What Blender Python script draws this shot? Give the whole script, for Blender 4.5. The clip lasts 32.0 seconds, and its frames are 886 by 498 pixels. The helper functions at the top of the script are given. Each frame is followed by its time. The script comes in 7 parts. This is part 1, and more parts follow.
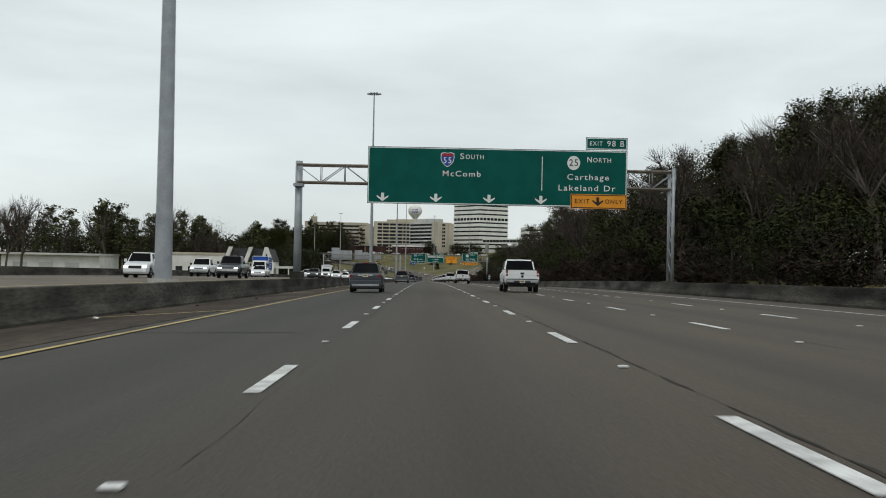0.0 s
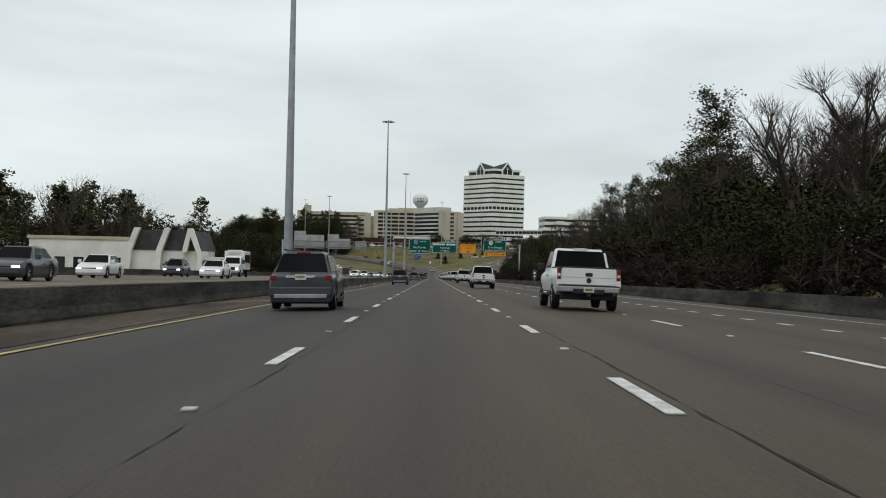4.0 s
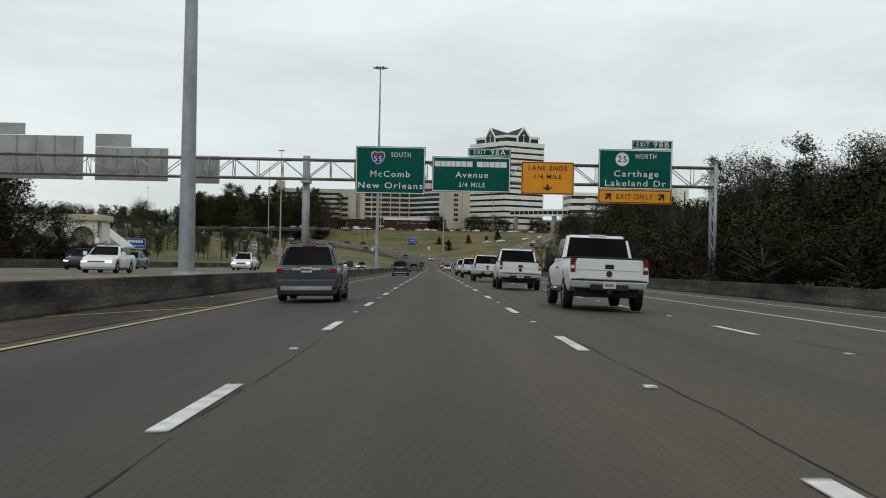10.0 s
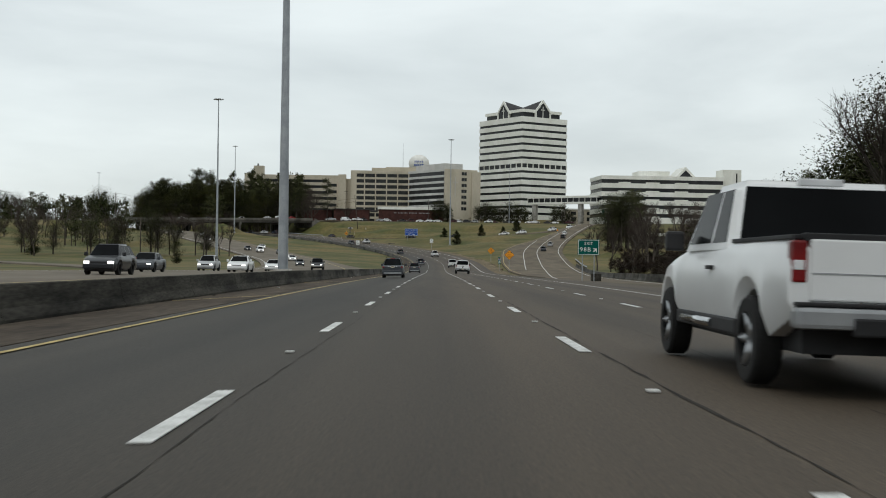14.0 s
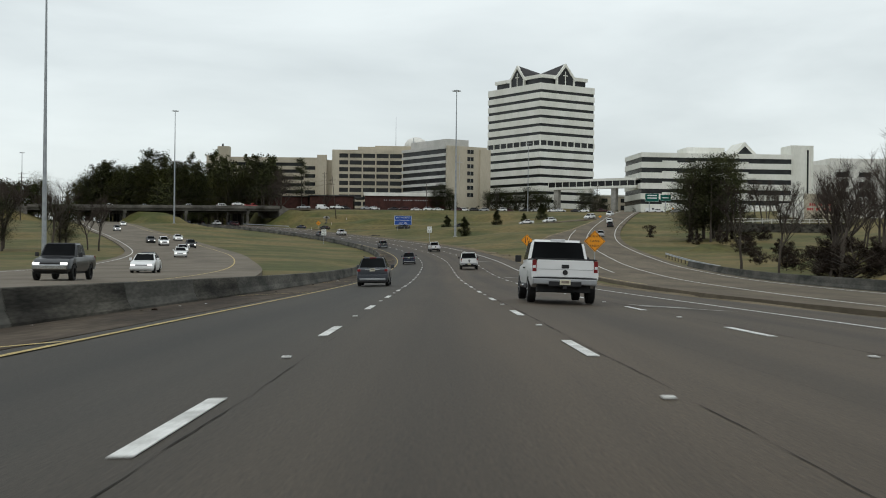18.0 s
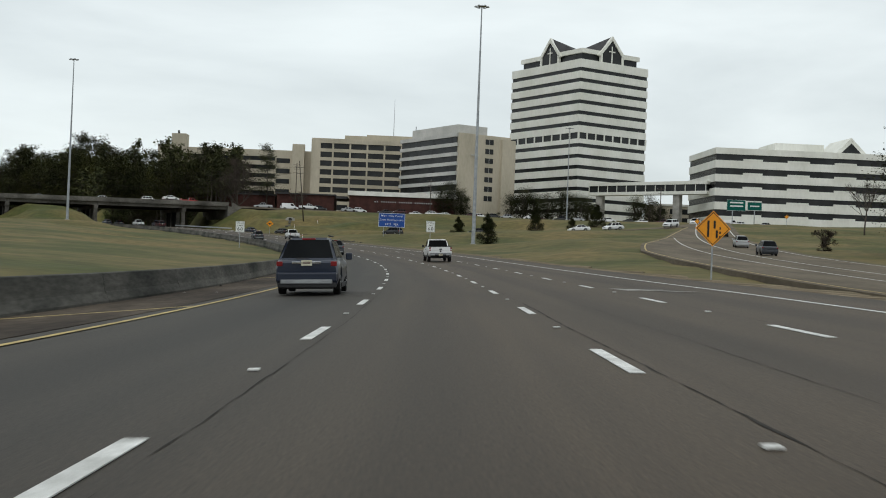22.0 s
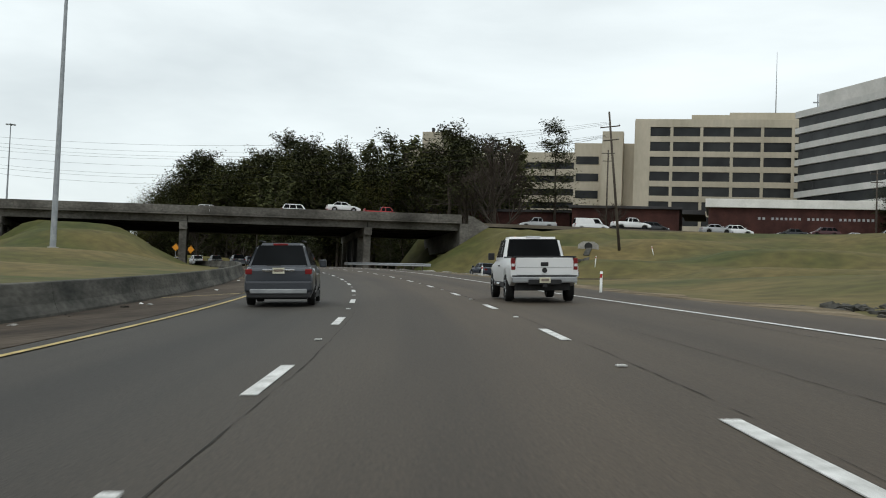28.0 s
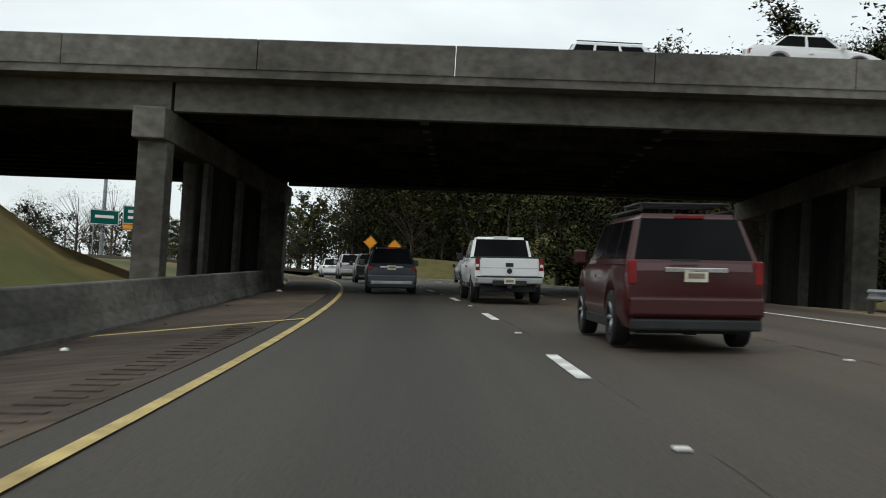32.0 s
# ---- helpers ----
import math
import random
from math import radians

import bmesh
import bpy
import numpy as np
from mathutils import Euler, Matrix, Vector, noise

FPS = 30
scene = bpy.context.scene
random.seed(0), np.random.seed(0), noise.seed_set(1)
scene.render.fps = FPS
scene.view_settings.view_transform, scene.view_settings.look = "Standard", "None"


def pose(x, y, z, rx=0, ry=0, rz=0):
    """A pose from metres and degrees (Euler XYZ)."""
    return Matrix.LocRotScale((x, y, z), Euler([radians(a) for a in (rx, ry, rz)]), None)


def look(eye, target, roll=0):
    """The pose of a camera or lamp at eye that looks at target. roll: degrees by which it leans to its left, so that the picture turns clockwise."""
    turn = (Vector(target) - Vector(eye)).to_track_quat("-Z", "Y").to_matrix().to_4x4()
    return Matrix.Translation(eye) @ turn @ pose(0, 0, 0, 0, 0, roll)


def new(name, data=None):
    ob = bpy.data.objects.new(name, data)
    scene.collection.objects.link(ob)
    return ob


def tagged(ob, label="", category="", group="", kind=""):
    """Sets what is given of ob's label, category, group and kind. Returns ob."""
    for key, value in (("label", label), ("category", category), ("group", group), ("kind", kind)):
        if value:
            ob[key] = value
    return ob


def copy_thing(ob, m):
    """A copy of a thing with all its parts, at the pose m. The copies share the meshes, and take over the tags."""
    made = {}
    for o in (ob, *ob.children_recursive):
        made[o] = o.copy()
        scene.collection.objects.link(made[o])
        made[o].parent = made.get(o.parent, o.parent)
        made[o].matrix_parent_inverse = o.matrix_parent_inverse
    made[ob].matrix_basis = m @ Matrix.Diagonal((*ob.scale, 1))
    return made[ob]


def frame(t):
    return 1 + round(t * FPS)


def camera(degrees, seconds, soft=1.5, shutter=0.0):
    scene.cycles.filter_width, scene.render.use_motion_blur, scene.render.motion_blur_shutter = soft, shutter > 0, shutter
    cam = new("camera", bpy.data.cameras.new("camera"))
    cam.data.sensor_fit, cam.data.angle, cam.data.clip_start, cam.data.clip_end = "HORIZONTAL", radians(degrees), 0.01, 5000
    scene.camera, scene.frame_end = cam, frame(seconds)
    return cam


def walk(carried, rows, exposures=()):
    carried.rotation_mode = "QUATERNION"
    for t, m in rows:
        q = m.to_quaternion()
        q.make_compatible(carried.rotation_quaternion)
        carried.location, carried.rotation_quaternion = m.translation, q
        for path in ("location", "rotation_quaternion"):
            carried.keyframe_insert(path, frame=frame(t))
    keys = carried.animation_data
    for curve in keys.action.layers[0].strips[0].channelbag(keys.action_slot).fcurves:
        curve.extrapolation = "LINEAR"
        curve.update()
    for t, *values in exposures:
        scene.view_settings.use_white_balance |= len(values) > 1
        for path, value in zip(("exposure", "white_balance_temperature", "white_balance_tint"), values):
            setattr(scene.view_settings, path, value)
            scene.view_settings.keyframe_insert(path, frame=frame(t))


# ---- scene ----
cam = camera(40.4, 32.0, soft=1.0, shutter=0.12)
PATH = [
    (0, -0.343, 0.000, 1.100, -0.778, 0.750, -1.110), (0.5, -0.352, 16.316, 1.004, -0.990, 0.669, -1.240),
    (1, -0.223, 32.642, 0.888, -0.892, 0.706, -1.269), (1.5, -0.125, 48.977, 0.757, -0.715, 0.848, -1.337),
    (2, -0.069, 65.314, 0.604, -0.638, 0.755, -1.343), (2.5, 0.003, 81.652, 0.442, -0.584, 0.806, -1.274),
    (3, 0.045, 97.992, 0.286, -0.527, 0.640, -1.161), (3.5, 0.012, 114.341, 0.139, -0.486, 0.636, -1.188),
    (4, 0.004, 130.718, -0.020, -0.464, 0.528, -1.204), (4.5, 0.007, 147.146, -0.200, -0.460, 0.418, -1.178),
    (5, 0.022, 163.650, -0.398, -0.469, 0.345, -1.120), (5.5, 0.041, 180.251, -0.612, -0.480, 0.303, -1.027),
    (6, 0.045, 196.961, -0.842, -0.481, 0.241, -0.942), (6.5, -0.028, 213.777, -1.083, -0.455, 0.176, -1.022),
    (7, -0.021, 230.676, -1.316, -0.442, 0.092, -1.068), (7.5, -0.023, 247.621, -1.541, -0.423, -0.014, -1.072),
    (8, -0.038, 264.569, -1.761, -0.403, 0.016, -1.075), (8.5, -0.072, 281.484, -1.980, -0.471, 0.021, -1.140),
    (9, -0.114, 298.339, -2.203, -0.445, 0.089, -1.152), (9.5, -0.108, 315.129, -2.429, -0.492, 0.075, -1.160),
    (10, -0.090, 331.876, -2.648, -0.495, 0.072, -1.153), (10.5, -0.036, 348.614, -2.861, -0.530, 0.026, -1.107),
    (11, -0.018, 365.380, -3.074, -0.506, 0.040, -1.028), (11.5, -0.080, 382.194, -3.296, -0.478, -0.052, -0.992),
    (12, -0.117, 399.047, -3.518, -0.482, -0.092, -0.935), (12.5, -0.133, 415.911, -3.742, -0.424, -0.035, -0.898),
    (13, -0.144, 432.750, -3.973, -0.346, 0.049, -0.872), (13.5, -0.089, 449.541, -4.210, -0.286, 0.010, -0.863),
    (14, -0.017, 466.282, -4.435, -0.306, -0.020, -0.807), (14.5, 0.012, 482.987, -4.649, -0.394, 0.055, -0.772),
    (15, 0.014, 499.676, -4.862, -0.451, 0.087, -0.793), (15.5, -0.002, 516.381, -5.081, -0.471, 0.075, -0.771),
    (16, -0.035, 533.132, -5.312, -0.459, 0.033, -0.704), (16.5, -0.080, 549.955, -5.557, -0.423, -0.015, -0.621),
    (17, -0.121, 566.867, -5.816, -0.384, -0.036, -0.657), (17.5, -0.088, 583.869, -6.090, -0.359, -0.039, -0.594),
    (18, -0.039, 600.941, -6.373, -0.300, -0.040, -0.608), (18.5, -0.042, 618.054, -6.661, -0.285, -0.005, -0.581),
    (19, -0.073, 635.178, -6.952, -0.410, -0.040, -0.562), (19.5, -0.086, 652.292, -7.240, -0.446, -0.025, -0.627),
    (20, -0.039, 669.402, -7.507, -0.476, 0.062, -0.781), (20.5, -0.018, 686.520, -7.728, -0.459, 0.297, -0.895),
    (21, 0.000, 703.644, -7.870, -0.416, 0.539, -1.191), (21.5, -0.028, 720.767, -7.920, -0.278, 0.876, -1.601),
    (22, -0.081, 737.880, -7.877, -0.057, 1.048, -2.146), (22.5, -0.235, 754.974, -7.749, 0.178, 1.250, -2.255),
    (23, -0.544, 772.035, -7.552, 0.532, 1.617, -2.280), (23.5, -0.955, 789.041, -7.301, 1.318, 1.884, -2.291),
    (24, -1.531, 805.959, -6.999, 2.813, 1.750, -2.115), (24.5, -2.467, 822.755, -6.651, 4.408, 2.209, -2.113),
    (25, -3.879, 839.403, -6.264, 5.977, 2.308, -2.251), (25.5, -5.775, 855.890, -5.840, 7.219, 2.580, -2.364),
    (26, -8.123, 872.243, -5.370, 8.542, 2.703, -2.372), (26.5, -10.979, 888.484, -4.861, 10.016, 2.753, -2.316),
    (27, -14.277, 904.651, -4.323, 11.644, 2.778, -2.241), (27.5, -18.118, 920.747, -3.765, 13.389, 2.811, -2.189),
    (28, -22.425, 936.798, -3.194, 15.175, 2.889, -2.203), (28.5, -27.432, 952.714, -2.609, 16.997, 2.865, -2.186),
    (29, -32.881, 968.507, -1.997, 18.923, 3.034, -2.172), (29.5, -38.842, 984.088, -1.363, 20.909, 2.862, -2.407),
    (30, -45.171, 999.444, -0.718, 22.600, 2.880, -2.893), (30.5, -51.880, 1014.560, -0.075, 24.050, 2.843, -3.218),
    (31, -58.940, 1029.320, 0.557, 25.400, 2.847, -3.342), (31.5, -66.250, 1043.820, 1.171, 26.700, 2.752, -3.321),
    (32, -73.922, 1058.037, 1.763, 27.973, 2.503, -3.295),
]
walk(cam, [(t, pose(x, y, z, 90 + p, r, w)) for t, x, y, z, w, p, r in PATH],
     exposures=[(0.0, 0.02), (14.0, 0.03), (22.0, 0.10), (32.0, 0.28)])

# ---- world and sun: an overcast winter sky ----
world = bpy.data.worlds.new("overcast_sky")
scene.world = world
world.use_nodes = True
nt = world.node_tree
nt.nodes.clear()


def wnode(kind, **inputs):
    n = nt.nodes.new(kind)
    for k, v in inputs.items():
        n.inputs[k.replace("_", " ")].default_value = v
    return n


w_out = wnode("ShaderNodeOutputWorld")
w_bg = wnode("ShaderNodeBackground", Strength=1.0)
w_sky = nt.nodes.new("ShaderNodeTexSky")
w_sky.sky_type, w_sky.sun_disc = "NISHITA", False
w_sky.sun_elevation, w_sky.sun_rotation = radians(38), radians(160)
w_dim = nt.nodes.new("ShaderNodeMixRGB")
w_dim.blend_type, w_dim.inputs[0].default_value = "MULTIPLY", 1.0
w_dim.inputs[2].default_value = (0.10, 0.10, 0.10, 1)
w_co = nt.nodes.new("ShaderNodeTexCoord")
w_map = nt.nodes.new("ShaderNodeMapping")
w_map.inputs["Scale"].default_value = (1.4, 1.4, 5.0)
w_noise = wnode("ShaderNodeTexNoise", Scale=1.7, Detail=6.0, Roughness=0.52, Distortion=0.25)
w_ramp = nt.nodes.new("ShaderNodeValToRGB")
w_ramp.color_ramp.elements[0].position, w_ramp.color_ramp.elements[0].color = 0.34, (0.62, 0.675, 0.685, 1)
w_ramp.color_ramp.elements[1].position, w_ramp.color_ramp.elements[1].color = 0.66, (0.86, 0.925, 0.925, 1)
w_mix = nt.nodes.new("ShaderNodeMixRGB")
w_mix.inputs[0].default_value = 0.9
L = nt.links.new
L(w_co.outputs["Generated"], w_map.inputs["Vector"])
L(w_map.outputs["Vector"], w_noise.inputs["Vector"])
L(w_noise.outputs["Fac"], w_ramp.inputs["Fac"])
L(w_sky.outputs["Color"], w_dim.inputs[1])
L(w_dim.outputs["Color"], w_mix.inputs[1])
L(w_ramp.outputs["Color"], w_mix.inputs[2])
L(w_mix.outputs["Color"], w_bg.inputs["Color"])
L(w_bg.outputs["Background"], w_out.inputs["Surface"])

sun_data = bpy.data.lights.new("sun", "SUN")
sun_data.energy, sun_data.angle, sun_data.color = 0.7, radians(25), (1.0, 0.97, 0.93)
sun = new("sun", sun_data)
sun.matrix_world = look((0, 0, 300), (60, 190, 0))


# ---- materials ----
def material(name, rough=0.8, metal=0.0):
    m = bpy.data.materials.new(name)
    m.use_nodes = True
    b = m.node_tree.nodes["Principled BSDF"]
    b.inputs["Roughness"].default_value = rough
    b.inputs["Metallic"].default_value = metal
    return m, m.node_tree, b


def rgba(c):
    return (*c, 1) if len(c) == 3 else c


def surface(name, a, b, scale=2.0, rough=0.85, metal=0.0, fine=0.0, bump=0.0, contrast=(0.35, 0.65), stretch=(1, 1, 1),
            vary=0.0, obj=False, spec=0.3):
    """A surface of two tones at one scale with finer grain over it, optional relief and variation from piece to piece."""
    m, t, s = material(name, rough, metal)
    s.inputs["Specular IOR Level"].default_value = spec
    co = t.nodes.new("ShaderNodeTexCoord")
    geo = t.nodes.new("ShaderNodeNewGeometry")
    mp = t.nodes.new("ShaderNodeMapping")
    mp.inputs["Scale"].default_value = stretch
    t.links.new(co.outputs["Object"] if obj else geo.outputs["Position"], mp.inputs["Vector"])
    n1 = t.nodes.new("ShaderNodeTexNoise")
    n1.inputs["Scale"].default_value, n1.inputs["Detail"].default_value = scale, 5
    t.links.new(mp.outputs["Vector"], n1.inputs["Vector"])
    r = t.nodes.new("ShaderNodeValToRGB")
    r.color_ramp.elements[0].position, r.color_ramp.elements[0].color = contrast[0], rgba(a)
    r.color_ramp.elements[1].position, r.color_ramp.elements[1].color = contrast[1], rgba(b)
    t.links.new(n1.outputs["Fac"], r.inputs["Fac"])
    colour = r.outputs["Color"]
    n2 = t.nodes.new("ShaderNodeTexNoise")
    n2.inputs["Scale"].default_value, n2.inputs["Detail"].default_value = scale * 11, 3
    t.links.new(mp.outputs["Vector"], n2.inputs["Vector"])
    if fine:
        mr = t.nodes.new("ShaderNodeMapRange")
        mr.inputs["From Min"].default_value, mr.inputs["From Max"].default_value = 0.3, 0.7
        mr.inputs["To Min"].default_value, mr.inputs["To Max"].default_value = 1 - fine, 1 + fine
        t.links.new(n2.outputs["Fac"], mr.inputs["Value"])
        mx = t.nodes.new("ShaderNodeMixRGB")
        mx.blend_type, mx.inputs[0].default_value = "MULTIPLY", 1.0
        t.links.new(colour, mx.inputs[1])
        t.links.new(mr.outputs["Result"], mx.inputs[2])
        colour = mx.outputs["Color"]
    if vary:
        info = t.nodes.new("ShaderNodeObjectInfo")
        mr = t.nodes.new("ShaderNodeMapRange")
        mr.inputs["To Min"].default_value, mr.inputs["To Max"].default_value = 1 - vary, 1 + vary
        t.links.new(info.outputs["Random"], mr.inputs["Value"])
        mx = t.nodes.new("ShaderNodeMixRGB")
        mx.blend_type, mx.inputs[0].default_value = "MULTIPLY", 1.0
        t.links.new(colour, mx.inputs[1])
        t.links.new(mr.outputs["Result"], mx.inputs[2])
        colour = mx.outputs["Color"]
    t.links.new(colour, s.inputs["Base Color"])
    if bump:
        bp = t.nodes.new("ShaderNodeBump")
        bp.inputs["Strength"].default_value, bp.inputs["Distance"].default_value = bump, 0.03
        t.links.new(n2.outputs["Fac"], bp.inputs["Height"])
        t.links.new(bp.outputs["Normal"], s.inputs["Normal"])
    return m


ASPHALT_DARK = surface("asphalt_shoulder", (0.034, 0.026, 0.020), (0.090, 0.071, 0.053), 0.5, 0.92, fine=0.3, bump=0.3, stretch=(1, 0.2, 1), spec=0.12)
ASPHALT_FAR = surface("asphalt_pale", (0.118, 0.101, 0.079), (0.168, 0.145, 0.115), 0.3, 0.9, fine=0.1, bump=0.2, stretch=(1, 0.3, 1), spec=0.15)
ASPHALT_RAMP = surface("asphalt_tan", (0.098, 0.081, 0.060), (0.150, 0.124, 0.092), 0.3, 0.92, fine=0.15, bump=0.2, stretch=(1, 0.25, 1), spec=0.12)
DIRT = surface("verge_dirt", (0.085, 0.064, 0.037), (0.225, 0.180, 0.120), 0.55, 0.95, fine=0.35, bump=0.5, contrast=(0.38, 0.66), spec=0.1)


def lane_asphalt():
    """Asphalt whose oil stains and polish run along the lanes, by the map of sideways and lengthways metres."""
    m, t, b = material("lane_asphalt", 0.76)
    N, K = t.nodes.new, t.links.new
    b.inputs["Specular IOR Level"].default_value = 0.34
    uv = N("ShaderNodeUVMap")
    uv.uv_map = "lanes"
    sep = N("ShaderNodeSeparateXYZ")
    K(uv.outputs["UV"], sep.inputs["Vector"])

    def calc(op, a, bb, c=None):
        n = N("ShaderNodeMath")
        n.operation = op
        for i, q in enumerate((a, bb, c)):
            if q is None:
                continue
            if isinstance(q, (int, float)):
                n.inputs[i].default_value = q
            else:
                K(q, n.inputs[i])
        return n.outputs[0]

    def noise_of(scale, sx, sy, detail=4):
        mp = N("ShaderNodeMapping")
        mp.inputs["Scale"].default_value = (sx, sy, 1)
        K(uv.outputs["UV"], mp.inputs["Vector"])
        n = N("ShaderNodeTexNoise")
        n.inputs["Scale"].default_value, n.inputs["Detail"].default_value = scale, detail
        K(mp.outputs["Vector"], n.inputs["Vector"])
        return n.outputs["Fac"]

    wob = calc("MULTIPLY", calc("SUBTRACT", noise_of(1.0, .3, .03), .5), 1.3)
    lane = calc("COSINE", calc("MULTIPLY", calc("ADD", sep.outputs["X"], wob), 2 * math.pi / 3.66), 0)
    oil = calc("POWER", calc("MAXIMUM", lane, 0.0), 1.6)
    patch = noise_of(1.0, .25, .035)
    streak = noise_of(1.0, 2.2, .06, 5)
    grain = noise_of(16.0, 1, .8, 3)
    grit = noise_of(42.0, 1, .45, 2)
    k = calc("MULTIPLY_ADD", oil, -.30, 1.08)
    k = calc("MULTIPLY", k, calc("MULTIPLY_ADD", calc("SUBTRACT", patch, .5), .9, 1))
    k = calc("MULTIPLY", k, calc("MULTIPLY_ADD", calc("SUBTRACT", streak, .5), .65, 1))
    k = calc("MULTIPLY", k, calc("MULTIPLY_ADD", calc("SUBTRACT", grain, .5), .85, 1))
    k = calc("MULTIPLY", k, calc("MULTIPLY_ADD", calc("SUBTRACT", grit, .5), 2.0, 1))
    warm = calc("SMOOTH_MIN", calc("MAXIMUM", calc("MULTIPLY", calc("ADD", sep.outputs["X"], 2.6), .3), 0.0), 1.0, .3)
    mix = N("ShaderNodeMixRGB")
    mix.inputs[1].default_value, mix.inputs[2].default_value = (.031, .026, .020, 1), (.055, .040, .026, 1)
    K(warm, mix.inputs[0])
    mul = N("ShaderNodeMixRGB")
    mul.blend_type, mul.inputs[0].default_value = "MULTIPLY", 1.0
    K(mix.outputs["Color"], mul.inputs[1])
    K(k, mul.inputs[2])
    K(mul.outputs["Color"], b.inputs["Base Color"])
    bp = N("ShaderNodeBump")
    bp.inputs["Strength"].default_value, bp.inputs["Distance"].default_value = .35, .02
    K(grit, bp.inputs["Height"])
    K(bp.outputs["Normal"], b.inputs["Normal"])
    return m


ROAD_ASPHALT = lane_asphalt()
WHITE_PAINT = surface("road_paint_white", (0.42, 0.42, 0.40), (0.70, 0.70, 0.68), 3.0, 0.65, fine=0.2)
WORN_PAINT = surface("road_paint_worn", (0.10, 0.095, 0.085), (0.38, 0.37, 0.34), 1.6, 0.8, fine=0.3)
YELLOW_PAINT = surface("road_paint_yellow", (0.29, 0.215, 0.08), (0.50, 0.38, 0.145), 2.5, 0.7, fine=0.25)
CONCRETE = surface("stained_concrete", (0.016, 0.015, 0.013), (0.105, 0.098, 0.082), 1.1, 0.92, fine=0.35, bump=0.35, contrast=(0.34, 0.80), stretch=(1, 0.2, 1.3), vary=0.22, spec=0.1)
CONCRETE_GREY = surface("weathered_concrete", (0.026, 0.028, 0.025), (0.135, 0.127, 0.112), 0.8, 0.92, fine=0.25, bump=0.3, contrast=(0.30, 0.74), stretch=(0.6, 0.25, 1.3), vary=0.12, spec=0.12)
CONCRETE_PALE = surface("pale_concrete", (0.24, 0.23, 0.21), (0.36, 0.35, 0.32), 0.6, 0.9, fine=0.14, bump=0.2)
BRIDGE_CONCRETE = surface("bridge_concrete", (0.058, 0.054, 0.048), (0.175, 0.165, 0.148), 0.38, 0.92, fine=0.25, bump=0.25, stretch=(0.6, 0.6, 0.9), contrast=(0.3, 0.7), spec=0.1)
# bridge concrete darkened so that its colour paints in the shade under the deck
SHADE_CONCRETE = surface("soot_stained_concrete", (0.014, 0.013, 0.012), (0.046, 0.043, 0.038), 0.45, 0.95, fine=0.3, bump=0.2, stretch=(1, 1, 0.3), spec=0.05)
GRASS = surface("winter_grass", (0.054, 0.061, 0.013), (0.132, 0.101, 0.036), 0.06, 0.95, fine=0.24, bump=0.6, contrast=(0.36, 0.64))
STEEL = surface("galvanised_steel", (0.27, 0.29, 0.31), (0.36, 0.38, 0.40), 1.5, 0.5, metal=0.35, fine=0.08)
RUST_STEEL = surface("weathered_truss_steel", (0.16, 0.12, 0.09), (0.26, 0.23, 0.20), 1.5, 0.6, metal=0.2, fine=0.15)
SIGN_GREEN = surface("sign_green", (0.000, 0.074, 0.060), (0.001, 0.092, 0.075), 0.8, 0.5, fine=0.05, spec=0.12)
SIGN_ORANGE = surface("sign_orange", (0.72, 0.27, 0.015), (0.80, 0.32, 0.02), 0.8, 0.45, fine=0.05)
SIGN_WHITE = surface("sign_white", (0.68, 0.70, 0.68), (0.76, 0.78, 0.76), 1.0, 0.5, fine=0.03)
SIGN_BLACK = surface("sign_black", (0.012, 0.012, 0.012), (0.02, 0.02, 0.02), 1.0, 0.5)
SIGN_BLUE = surface("sign_blue", (0.008, 0.055, 0.26), (0.012, 0.07, 0.32), 1.0, 0.45, fine=0.05)
SIGN_RED = surface("sign_red", (0.35, 0.02, 0.025), (0.42, 0.03, 0.03), 1.0, 0.5)
SIGN_BACK = surface("sign_back_aluminium", (0.30, 0.31, 0.32), (0.38, 0.39, 0.40), 0.8, 0.5, metal=0.3, fine=0.08)
TOWER_WHITE = surface("tower_white_panel", (0.66, 0.66, 0.60), (0.76, 0.76, 0.71), 0.12, 0.7, fine=0.05, stretch=(1, 1, 0.4))
BEIGE = surface("beige_panel", (0.40, 0.36, 0.28), (0.49, 0.44, 0.35), 0.15, 0.8, fine=0.06, stretch=(1, 1, 0.35))
GREY_PANEL = surface("grey_panel", (0.42, 0.42, 0.40), (0.54, 0.53, 0.51), 0.15, 0.8, fine=0.06)
DARK_GLASS = surface("dark_window_glass", (0.010, 0.011, 0.012), (0.028, 0.030, 0.031), 0.2, 0.22, spec=0.22)
ROOF_DARK = surface("dark_roof", (0.035, 0.034, 0.036), (0.055, 0.053, 0.055), 0.5, 0.8, fine=0.1)
BRICK_RED = surface("dark_red_brick", (0.036, 0.013, 0.011), (0.064, 0.024, 0.019), 0.6, 0.85, fine=0.2)
WHITE_WALL = surface("white_render", (0.62, 0.61, 0.57), (0.74, 0.73, 0.69), 0.3, 0.8, fine=0.05)
BARK = surface("bark", (0.040, 0.032, 0.026), (0.085, 0.070, 0.058), 1.2, 0.95, fine=0.3, bump=0.4, stretch=(1, 1, 0.3))
TWIG = surface("bare_twigs", (0.042, 0.033, 0.028), (0.072, 0.058, 0.049), 0.25, 0.95, fine=0.2, vary=0.2, spec=0.04)
NEEDLE = surface("pine_needles", (0.026, 0.032, 0.014), (0.078, 0.080, 0.036), 0.3, 0.9, fine=0.3, vary=0.3, spec=0.04)
